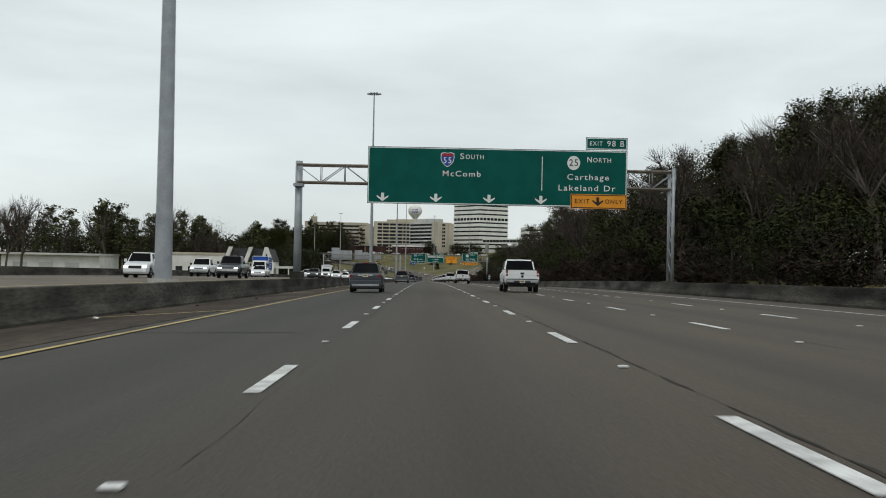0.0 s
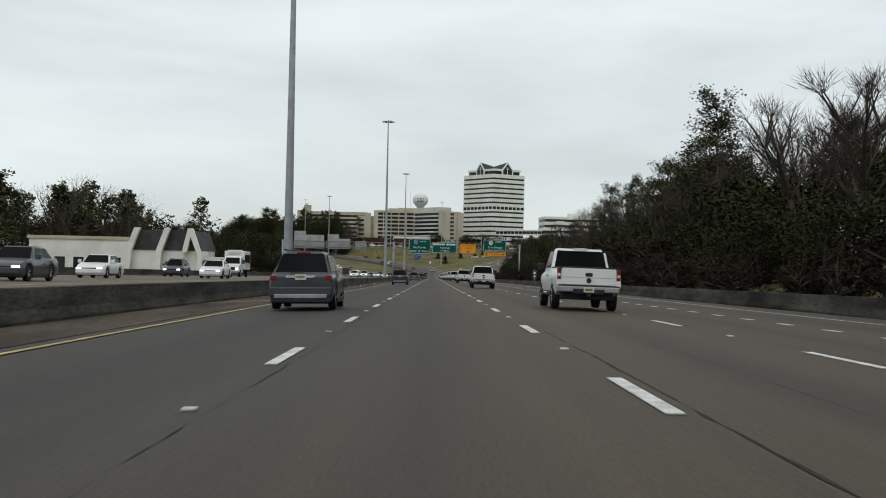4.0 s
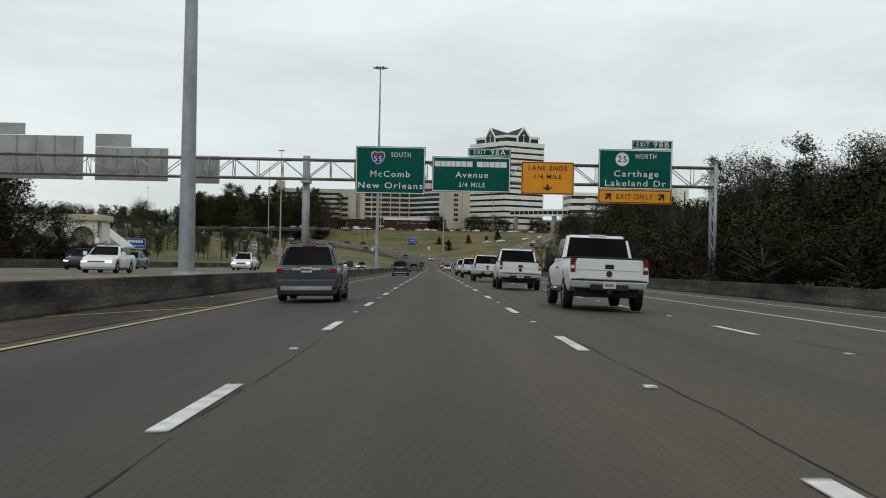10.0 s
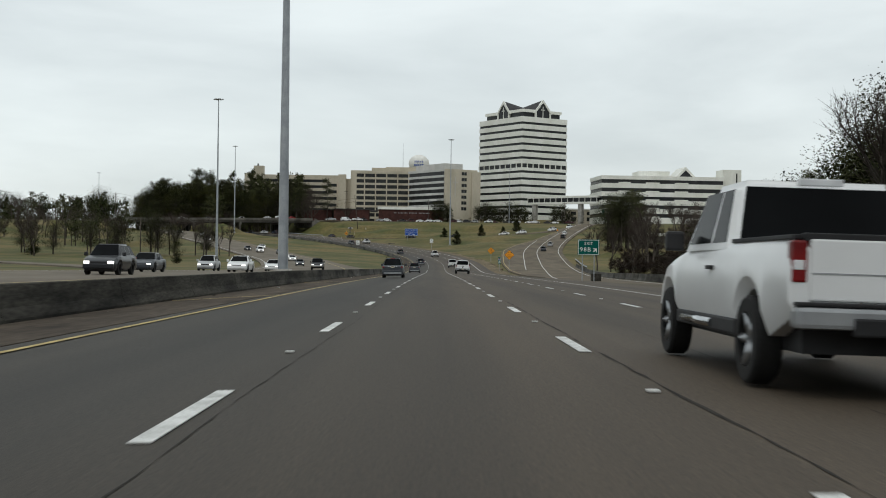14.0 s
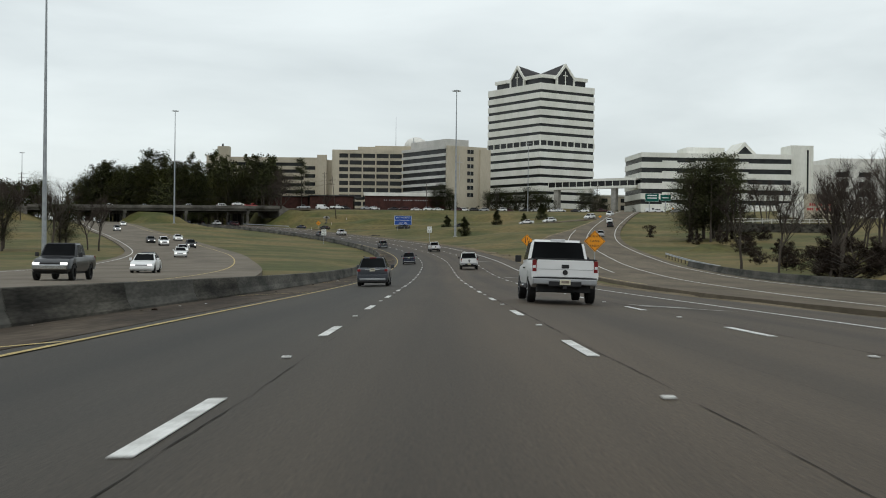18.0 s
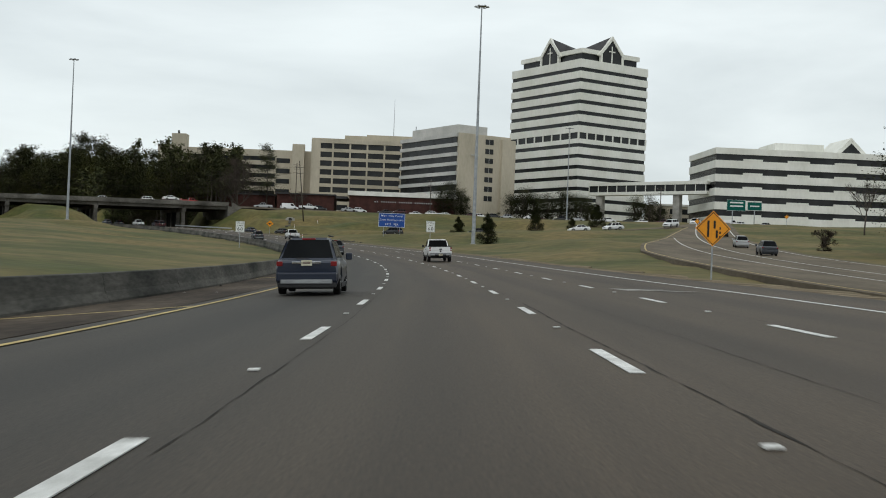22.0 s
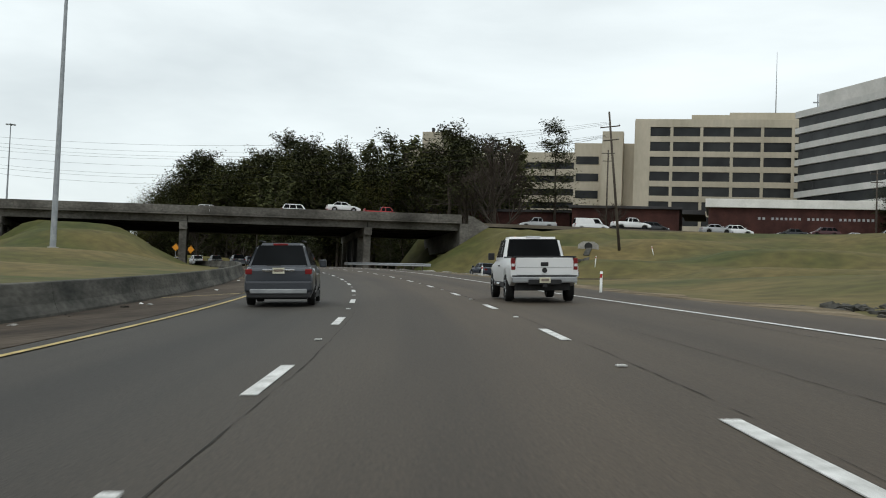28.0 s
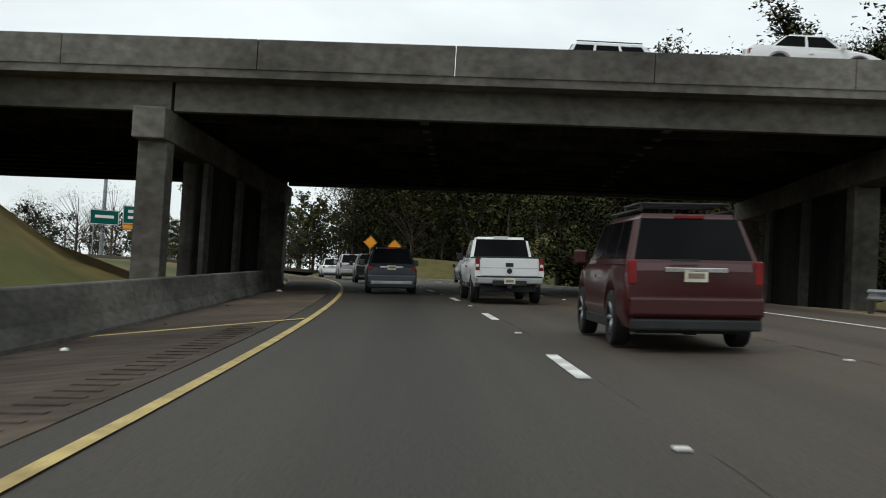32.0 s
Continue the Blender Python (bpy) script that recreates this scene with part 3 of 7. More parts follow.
DASH_PERIOD = 12.192
dash_me = mesh_from("lane_dash", [(x, y, z) for z in (0.0, 0.008) for y in (0, 3.05) for x in (-.075, .075)],
                    [(4, 5, 7, 6), (0, 1, 5, 4), (2, 6, 7, 3), (0, 4, 6, 2), (1, 3, 7, 5)], WHITE_PAINT)
stud_bm = boxm(-.055, .055, -.055, .055, 0, .022, bevel=.008)
stud_me = bpy.data.meshes.new("road_stud")
stud_bm.to_mesh(stud_me)
stud_bm.free()
stud_me.materials.append(WHITE_PAINT)
for lane, (l, phase, s0, s1) in enumerate(((-1.83, 10.41, -4, 1230), (1.83, 5.56, -4, 1230), (5.49, 11.1, -4, 900), (9.1, 6.3, -4, 54))):
    ln = thing("lane_line", main_frame(s0, l), "broken white lane line with reflective studs", "road marking", kind="structure")
    inv = ln.matrix_world.inverted()
    k = math.ceil((s0 - phase) / DASH_PERIOD)
    while phase + k * DASH_PERIOD < s1:
        s = phase + k * DASH_PERIOD
        ob = part_of("dash", dash_me, None, ln)
        ob.matrix_local = inv @ main_frame(s, l, 0.006)
        ob = part_of("stud", stud_me, None, ln)
        ob.matrix_local = inv @ main_frame(s + 7.6, l, 0.006)
        k += 1
ln = thing("dotted_line", main_frame(0, 9.15), "short white dotted line before the exit lane", "road marking", kind="structure")
inv = ln.matrix_world.inverted()
dot_me = mesh_from("dot", [(x, y, z) for z in (0.0, 0.008) for y in (0, .92) for x in (-.1, .1)], [(4, 5, 7, 6), (0, 1, 5, 4), (2, 6, 7, 3), (0, 4, 6, 2), (1, 3, 7, 5)], WHITE_PAINT)
for k in range(16, 68):
    ob = part_of("dash", dot_me, None, ln)
    ob.matrix_local = inv @ main_frame(k * 3.66, 9.05, 0.006)


# ---- concrete barriers ----
def jersey(length, mat):
    bm = bmesh.new()
    prism(bm, [(-.30, -.25), (-.30, .08), (-.19, .30), (-.10, .74), (-.08, .76), (.08, .76), (.10, .74), (.19, .30), (.30, .08), (.30, -.25)], 0.012, length - 0.012)
    bmesh.ops.bevel(bm, geom=[e for e in bm.edges if abs(e.verts[0].co.y - e.verts[1].co.y) < 1e-4 and (e.verts[0].co.z > .65)], offset=.012, segments=1, affect="EDGES")
    me = bpy.data.meshes.new("barrier_segment")
    bm.to_mesh(me)
    bm.free()
    me.materials.append(mat)
    return me


SEG = jersey(9.0, CONCRETE)
SEG_GREY = jersey(9.0, CONCRETE_GREY)


def chord(a, b):
    a, b = Vector(a), Vector(b)
    f = (b - a).normalized()
    r = f.cross(Vector((0, 0, 1))).normalized()
    m = Matrix((r, f, r.cross(f))).transposed().to_4x4()
    m.translation = a
    return m


def barrier(pts, label):
    b = thing("concrete_barrier", Matrix.Translation(pts[0]), label, "barrier", kind="structure")
    for i in range(len(pts) - 1):
        ob = part_of("barrier_segment", SEG_GREY if int(pts[i][1]) * 7 % 100 < pts[i][1] - 570 else SEG, None, b)
        m = chord(pts[i], pts[i + 1])
        ob.matrix_local = b.matrix_world.inverted() @ m @ Matrix.Diagonal((1, (Vector(pts[i + 1]) - Vector(pts[i])).length / 9.0, 1, 1))


barrier([main_at(s, -8.45) for s in np.arange(-60, 1130, 9.0)], "weathered grey concrete median barrier with dark stains")
rr = line_frames(RAMP)
side = [main_at(s, 16.2) for s in np.arange(-60, 470, 9.0)]
ri = [i for i in range(len(RAMP)) if RAMP[i][1] > 478 and RAMP[i][1] < 776]
rp = [Vector((RAMP[i][0] + rr[i][0] * float(np.interp(RAMP[i][1], [478, 560, 640], [3.9, 5.6, 5.8])), RAMP[i][1], RAMP[i][2])) for i in ri][::2]
barrier(side + rp, "long grey concrete barrier beside the woods, streaked with grime")


# ---- writing ----
def text_mesh(body, size, width=None):
    c = bpy.data.curves.new("writing", "FONT")
    c.body, c.size, c.align_x, c.align_y, c.extrude = body, size, "CENTER", "CENTER", 0.006
    c.resolution_u = 3
    c.offset = 0.004 * size
    c.space_character = 1.22
    ob = bpy.data.objects.new("writing", c)
    scene.collection.objects.link(ob)
    bpy.context.view_layer.update()
    me = bpy.data.meshes.new_from_object(ob.evaluated_get(bpy.context.evaluated_depsgraph_get()))
    bpy.data.objects.remove(ob)
    bpy.data.curves.remove(c)
    if width:
        xs = [v.co.x for v in me.vertices]
        k = width / (max(xs) - min(xs))
        for v in me.vertices:
            v.co.x *= k
    return me


def write(parent, body, x, z, size, mat, width=None, y=-0.05, name="lettering"):
    """Letters on a face that looks towards -y, in the parent's own axes."""
    me = text_mesh(body, size * 1.38, width)
    me.materials.clear()
    me.materials.append(mat)
    ob = part_of(name, me, None, parent)
    ob.matrix_local = Matrix.Translation((x, y, z)) @ Matrix.Rotation(radians(90), 4, "X")
    return ob


def bar(parent, x0, x1, z0, z1, mat, y=-0.05):
    return part("lettering_bar", boxm(x0, x1, y - .006, y, z0, z1), mat, parent)


def arrow(parent, x, z, size, mat, turn=0.0, y=-0.055, tall=1.0):
    bm = bmesh.new()
    k = size
    prism(bm, [(0, -.5 * k), (.5 * k, 0.02 * k), (.5 * k, .2 * k), (.13 * k, -.08 * k), (.13 * k, .5 * k), (-.13 * k, .5 * k), (-.13 * k, -.08 * k), (-.5 * k, .2 * k), (-.5 * k, .02 * k)], -.006, .006)
    ob = part("arrow", bm, mat, parent)
    ob.matrix_local = Matrix.Translation((x, y, z)) @ Matrix.Rotation(radians(turn), 4, "Y") @ Matrix.Diagonal((1, 1, tall, 1))
    return ob


def plate(parent, x0, x1, z0, z1, mat, edge=None, name="panel", y=0.0, t=0.06, r=0.06):
    """A sign panel with a painted rim, in the parent's own axes."""
    p = part(name, boxm(x0, x1, y - t / 2, y + t / 2, z0, z1, bevel=.012), mat, parent)
    if edge is not None:
        bm = bmesh.new()
        f = y - t / 2
        for a, b, c, d in ((x0 + .04, x1 - .04, z1 - .04 - r, z1 - .04), (x0 + .04, x1 - .04, z0 + .04, z0 + .04 + r), (x0 + .04, x0 + .04 + r, z0 + .04 + r, z1 - .04 - r), (x1 - .04 - r, x1 - .04, z0 + .04 + r, z1 - .04 - r)):
            box(bm, a, b, f - .006, f + .002, c, d)
        part("rim", bm, edge, parent)
    return p


def shield_interstate(parent, x, z, k):
    for nm, sc, mat, dy in (("shield_edge", 1.0, SIGN_WHITE, 0), ("shield", .90, SIGN_BLUE, -.008)):
        o = [(-.5, .42), (-.25, .5), (0, .44), (.25, .5), (.5, .42), (.52, .1), (.42, -.2), (.2, -.42), (0, -.52), (-.2, -.42), (-.42, -.2), (-.52, .1)]
        bm = prism(bmesh.new(), [(a * k * sc, b * k * sc) for a, b in o], -.005, .005)
        part(nm, bm, mat, parent).matrix_local = Matrix.Translation((x, -.045 + dy, z))
    bm = prism(bmesh.new(), [(-.43 * k, .22 * k), (-.42 * k, .37 * k), (-.22 * k, .43 * k), (0, .38 * k), (.22 * k, .43 * k), (.42 * k, .37 * k), (.43 * k, .22 * k)], -.005, .005)
    part("shield_top", bm, SIGN_RED, parent).matrix_local = Matrix.Translation((x, -.062, z))
    write(parent, "55", x, z - .08 * k, .42 * k, SIGN_WHITE, y=-.07)


def shield_state(parent, x, z, k):
    for nm, r, mat, dy in (("shield", .5 * k, SIGN_WHITE, 0),):
        bm = bmesh.new()
        tube(bm, (0, .005, 0), (0, -.005, 0), r, n=28)
        part(nm, bm, mat, parent).matrix_local = Matrix.Translation((x, -.045 + dy, z))
    write(parent, "25", x, z, .48 * k, SIGN_BLACK, y=-.06)


# ---- sign gantries ----
def gantry(y, x0, x1, post_xs, z_top, depth, label):
    """A box truss on posts; the truss's two chords lie at z_top and z_top - depth."""
    g = thing("sign_gantry", Matrix.Translation((0, y, 0)), label, "sign gantry")
    for yy in (0.55, 1.65):
        for z in (z_top, z_top - depth):
            part("chord", tube(bmesh.new(), (x0, yy, z), (x1, yy, z), .085, n=8), RUST_STEEL, g)
    n = int((x1 - x0) / 1.75)
    for yy in (0.55, 1.65):
        for i in range(n):
            a, b = x0 + (x1 - x0) * i / n, x0 + (x1 - x0) * (i + 1) / n
            zz = (z_top - depth, z_top) if i % 2 else (z_top, z_top - depth)
            part("brace", tube(bmesh.new(), (a, yy, zz[0]), (b, yy, zz[1]), .038, n=6), STEEL, g)
            part("upright", tube(bmesh.new(), (b, yy, z_top - depth), (b, yy, z_top), .03, n=6), STEEL, g)
    for i in range(0, n + 1, 2):
        a = x0 + (x1 - x0) * i / n
        part("cross_tie", tube(bmesh.new(), (a, .55, z_top), (a, 1.65, z_top - depth), .03, n=6), STEEL, g)
    for px, base, twin in post_xs:
        if twin:
            for yy in (0.35, 1.85):
                part("post", tube(bmesh.new(), (px, yy, base - .4), (px, yy, z_top + .25), .13, n=12), STEEL, g)
            k = 7
            for i in range(k):
                za, zb = base + .8 + (z_top - base - .8) * i / k, base + .8 + (z_top - base - .8) * (i + 1) / k
                part("post_brace", tube(bmesh.new(), (px, .35, za), (px, 1.85, zb), .04, n=6), STEEL, g)
        else:
            part("post", tube(bmesh.new(), (px, 1.1, base - .4), (px, 1.1, z_top + .3), .30, .27, n=20), STEEL, g)
            part("saddle", boxm(px - .34, px + .34, .4, 1.8, z_top - depth - .32, z_top - depth - .1), STEEL, g)
        part("footing", boxm(px - .45, px + .45, .2, 2.0, base - .6, base + .55, bevel=.04), CONCRETE, g)
    return g


def hung_sign(name, x, y, z, label):
    return thing(name, Matrix.Translation((x, y, z)), label, "road sign")


zr = main_z(89)
gantry(88.9, -10.1, 18.1, ((-10.0, zr + .5, False), (17.9, zr + .3, True)), 8.35, 1.3, "steel truss sign gantry spanning the motorway on round posts")
sg = hung_sign("direction_sign", -4.83, 89.1, 5.56, "wide green overhead direction sign with an orange exit panel")
sg.scale = (.938, 1, 1.03)
plate(sg, 0, 20.5, 0, 4.1, SIGN_GREEN, SIGN_WHITE)
plate(sg, 17.2, 20.5, 4.16, 5.05, SIGN_GREEN, SIGN_WHITE, "exit_tab")
plate(sg, 16.05, 20.5, -.1, .95, SIGN_ORANGE, SIGN_BLACK, "exit_only_panel", y=-.05)
shield_interstate(sg, 6.27, 3.25, 1.05)
write(sg, "S", 7.42, 3.48, .42, SIGN_WHITE, .32)
write(sg, "OUTH", 8.42, 3.45, .33, SIGN_WHITE, 1.42)
write(sg, "McComb", 7.4, 2.22, .42, SIGN_WHITE, 3.0)
shield_state(sg, 16.25, 3.18, 1.02)
write(sg, "N", 17.5, 3.42, .42, SIGN_WHITE, .36)
write(sg, "ORTH", 18.5, 3.39, .33, SIGN_WHITE, 1.42)
write(sg, "Carthage", 17.4, 2.15, .43, SIGN_WHITE, 3.3)
write(sg, "Lakeland Dr", 17.3, 1.36, .43, SIGN_WHITE, 4.5)
write(sg, "EXIT", 18.0, 4.6, .31, SIGN_WHITE, 1.0)
write(sg, "98 B", 19.55, 4.6, .43, SIGN_WHITE, 1.35)
write(sg, "EXIT", 16.95, .42, .33, SIGN_BLACK, 1.15, y=-.095)
write(sg, "ONLY", 19.45, .42, .33, SIGN_BLACK, 1.38, y=-.095)
arrow(sg, 18.2, .42, .85, SIGN_BLACK, y=-.1, tall=.75)
for x in (1.2, 5.4, 9.6, 13.7):
    arrow(sg, x, .46, .92, SIGN_WHITE, tall=.66)
part("divider", boxm(13.73, 13.79, -.045, -.03, 1.15, 3.6), SIGN_WHITE, sg)

zr2 = main_z(421)
gantry(420.6, -36.6, 21.0, ((-9.6, zr2 + .3, False), (-36.4, zr2 + .6, True), (20.8, zr2 + .4, True)), 3.9, 1.42, "long steel truss sign gantry across both carriageways")
sa = hung_sign("direction_sign", -5.9, 420.8, 1.45, "green overhead sign for the southbound interstate with white lettering")
plate(sa, 0, 5.15, 0, 3.5, SIGN_GREEN, SIGN_WHITE)
shield_interstate(sa, 1.65, 2.65, .95)
write(sa, "SOUTH", 3.35, 2.88, .36, SIGN_WHITE, 1.45)
write(sa, "McComb", 2.55, 1.45, .46, SIGN_WHITE, 2.9)
write(sa, "New Orleans", 2.58, .6, .46, SIGN_WHITE, 4.75)
sb = hung_sign("direction_sign", -.25, 420.8, 1.7, "green overhead sign for an avenue exit, three quarters of a mile")
plate(sb, 0, 5.8, 0, 2.6, SIGN_GREEN, SIGN_WHITE)
plate(sb, 2.65, 5.8, 2.66, 3.25, SIGN_GREEN, SIGN_WHITE, "exit_tab", r=.04)
for a, b in ((.18, .62), (.66, 1.0), (1.04, 1.38), (1.42, 1.72), (1.76, 2.12), (2.16, 2.5), (2.54, 2.98), (3.3, 3.75), (3.79, 3.95), (3.99, 4.2), (4.24, 4.6), (4.64, 5.0), (5.04, 5.5)):
    bar(sb, a, b, 1.86, 2.26, SIGN_WHITE)
write(sb, "Avenue", 2.95, 1.26, .45, SIGN_WHITE, 2.4)
write(sb, "3/4 MILE", 2.95, .52, .36, SIGN_WHITE, 1.95)
write(sb, "EXIT", 3.5, 2.95, .3, SIGN_WHITE, .9)
write(sb, "98A", 4.85, 2.95, .4, SIGN_WHITE, 1.1)
sc_ = hung_sign("lane_ends_sign", 6.35, 420.8, 1.65, "orange overhead lane ends panel with black lettering")
plate(sc_, 0, 3.9, 0, 2.4, SIGN_ORANGE, SIGN_BLACK)
write(sc_, "LANE ENDS", 1.95, 1.93, .36, SIGN_BLACK, 2.85)
write(sc_, "1/4 MILE", 1.95, 1.3, .34, SIGN_BLACK, 2.0)
arrow(sc_, 1.95, .5, .66, SIGN_BLACK, tall=.7)
sd = hung_sign("direction_sign", 12.05, 420.8, 1.2, "green overhead exit sign with an orange exit only strip")
plate(sd, 0, 5.45, .95, 3.9, SIGN_GREEN, SIGN_WHITE)
plate(sd, 0, 5.45, -.1, .93, SIGN_ORANGE, SIGN_BLACK, "exit_only_panel")
plate(sd, 2.45, 5.45, 3.96, 4.6, SIGN_GREEN, SIGN_WHITE, "exit_tab", r=.04)
shield_state(sd, 1.75, 3.15, 1.0)
write(sd, "NORTH", 3.5, 3.38, .36, SIGN_WHITE, 1.5)
write(sd, "Carthage", 2.8, 2.08, .46, SIGN_WHITE, 3.3)
write(sd, "Lakeland Dr", 2.72, 1.38, .46, SIGN_WHITE, 4.5)
write(sd, "EXIT ONLY", 2.7, .4, .4, SIGN_BLACK, 2.7)
arrow(sd, .75, .42, .6, SIGN_BLACK, turn=-135)
arrow(sd, 4.7, .42, .6, SIGN_BLACK, turn=-135)
write(sd, "EXIT", 3.25, 4.27, .32, SIGN_WHITE, .95)
write(sd, "98B", 4.6, 4.27, .42, SIGN_WHITE, 1.15)
for x0, x1, z0, z1, xs, z2 in ((-33.8, -26.6, 1.7, 5.0, -31.0, 5.9), (-25.7, -20.2, 1.7, 4.2, -23, 5.2), (-19.0, -16.3, 1.6, 3.7, -19, 3.7)):
    b = hung_sign("reverse_sign", x0, 423.0, .45, "bare aluminium back of an overhead sign with ribs")
    plate(b, 0, x1 - x0, z0, z1, SIGN_BACK)
    if z2 > z1:
        plate(b, 0, xs - x0, z1 + .03, z2, SIGN_BACK, name="exit_tab")
    for i in range(5):
        xx = (x1 - x0) * (i + .5) / 5
        part("rib", boxm(xx - .05, xx + .05, -.12, -.04, z0, z1), STEEL, b)


# ---- high-mast lamps ----
def high_mast(x, y, z0, z1, r=0.34, heads=6):
    m = thing("high_mast_lamp", Matrix.Translation((x, y, z0)), "tall tapered steel high-mast lamp with a ring of floodlights", "street lamp", "high-mast lamps")
    h = z1 - z0
    bm = bmesh.new()
    tube(bm, (0, 0, -.5), (0, 0, h), r, r * .28, n=16, cap=False)
    part("mast", bm, STEEL, m)
    part("base_plate", tube(bmesh.new(), (0, 0, -.3), (0, 0, .25), r * 1.7, n=16), CONCRETE_PALE, m)
    part("ring", tube(bmesh.new(), (0, 0, h - .35), (0, 0, h - .2), .62, n=16), STEEL, m)
    for i in range(heads):
        a = 2 * math.pi * i / heads
        bm = bmesh.new()
        tube(bm, (0, 0, 0), (0, 0, .28), .34, .16, n=10)
        tube(bm, (-.55, 0, .2), (0, 0, .26), .04, n=5)
        part("floodlight", bm, SIGN_BACK, m).matrix_local = Matrix.Rotation(a, 4, "Z") @ Matrix.Translation((1.05, 0, h - .45)) @ Matrix.Rotation(radians(-12), 4, "Y")
    return m


for x, y, z1 in ((-10.15, 45, 31), (-10.4, 217, 32.0), (-9.9, 380, 28.7), (-9.9, 543.9, 29.6)):
    high_mast(x, y, main_z(y) + .4, z1)
for x, y, z1 in ((-55.9, 772.5, 33.0), (-98.6, 1053, 44.3), (5.3, 951.8, 39.8), (-204, 1193, 38.6)):
    high_mast(x, y, gz(x, y), z1, 0.36)
high_mast(39.5, 1126, gz(39.5, 1126), 40, 0.22, 4)

# ---- the bridge ----
BE, BN = Vector((.8936, .4489, 0)), Vector((-.4489, .8936, 0))
BO = Vector((-100.9, 1088.5, 0))
BM = Matrix((BE, BN, Vector((0, 0, 1)))).transposed().to_4x4()
BM.translation = BO
bridge = thing("road_bridge", BM, "weathered concrete girder bridge with solid parapets over the motorway", "bridge")


def deck_z(u):
    return 8.95 + .019 * u


def deck_piece(name, u0, u1, v0, v1, za, zb, mat=BRIDGE_CONCRETE):
    """A beam that follows the deck's fall; za, zb: heights above the deck's top."""
    bm = bmesh.new()
    vs = []
    for u in (u0, u1):
        for v, z in ((v0, za), (v1, za), (v1, zb), (v0, zb)):
            vs.append(bm.verts.new((u, v, deck_z(u) + z)))
    for f in ((3, 2, 1, 0), (4, 5, 6, 7), (0, 1, 5, 4), (1, 2, 6, 5), (2, 3, 7, 6), (3, 0, 4, 7)):
        bm.faces.new([vs[i] for i in f])
    bmesh.ops.recalc_face_normals(bm, faces=bm.faces[:])
    return part(name, bm, mat, bridge)


U0, U1 = -62, 39
spans = [(-62, -47), (-47, -25), (-25, 0), (0, 25.4), (25.4, 39)]
deck_piece("deck_slab", U0, U1, -.25, 28.25, -.28, -0.0)
deck_piece("carriageway", U0, U1, .5, 27.5, .004, .06, ASPHALT_FAR)
for v0, v1 in ((-.3, .08), (27.92, 28.3)):
    u = U0
    while u < U1:
        deck_piece("parapet", u + .015, min(u + 6.5, U1) - .015, v0, v1, .002, 1.0)
        u += 6.5
for a, b in spans:
    # girder count raised to cut the light under the deck
    for i in range(13):
        v = 1.15 + i * 25.7 / 12
        # outer girders plain, inner ones in the tone that imitates deck shade
        deck_piece("girder", a + .06, b - .06, v - .22, v + .22, -1.28, -.285, BRIDGE_CONCRETE if i in (0, 12) else SHADE_CONCRETE)
for u in (-47, -25, -.5, 25.4):
    top = deck_z(u) - 1.29
    cap = part("pier_cap", boxm(u - .55, u + .55, -.1, 28.1, top - 1.05, top, bevel=.05), BRIDGE_CONCRETE, bridge)
    for v in (1.1, 7.5, 14, 20.5, 26.9):
        p = BM @ Vector((u, v, 0))
        part("pier_column", boxm(u - .5, u + .5, v - .5, v + .5, gz(p.x, p.y) - .6, top - 1.04, bevel=.06), BRIDGE_CONCRETE, bridge)
    # wall colour also carries painted shade
    part("pier_wall", boxm(u - .3, u + .3, 7.0, 22.0, -3.5, top - 1.0), SHADE_CONCRETE, bridge)
# unseen cross walls, added to keep light off the underside
for a, b in spans:
    for k in (1, 2):
        u = a + (b - a) * k / 3
        part("diaphragm", boxm(u - .15, u + .15, 1.3, 26.7, deck_z(u) - 1.15, deck_z(u) - .29), BRIDGE_CONCRETE, bridge)
for u in (U0 - .6, U1 + .4):
    p = BM @ Vector((u, 14, 0))
    part("abutment", boxm(u - .6, u + .6, -.3, 28.3, deck_z(u) - 4, deck_z(u) - .3), BRIDGE_CONCRETE, bridge)
    a = -1 if u < 0 else 1
    part("wing_wall", prism(bmesh.new(), [(u + a * .62, deck_z(u) - 2.5), (u + a * .62, deck_z(u) + .9), (u + a * 1.2, deck_z(u) + .8), (u + a * 3.6, deck_z(u) - .5), (u + a * 3.6, deck_z(u) - 2.5)], -.35, .05), BRIDGE_CONCRETE, bridge)


# ---- buildings ----
def building(name, ox, oy, deg, z0, label, category="building"):
    return thing(name, Matrix.Translation((ox, oy, z0)) @ Matrix.Rotation(radians(deg), 4, "Z"), label, category)


def banded(b, wx, wy, floors, fh, band, wall, x0=0.0, y0=0.0, glass=DARK_GLASS, base=0.0, out=.35, top=1.2, tall=()):
    """Floors of continuous glass between projecting spandrels; returns the roof's height."""
    part("glazing", boxm(x0 + out, x0 + wx - out, y0 + out, y0 + wy - out, -1, base + floors * fh), glass, b)
    for i in range(floors + 1):
        z = base + i * fh
        h = (band - (1.0 if i in tall else 0)) if i < floors else band + top
        part("spandrel", boxm(x0, x0 + wx, y0, y0 + wy, z - (1.5 if i == 0 else 0), z + h, bevel=.03), wall, b)
    return base + floors * fh + band + top


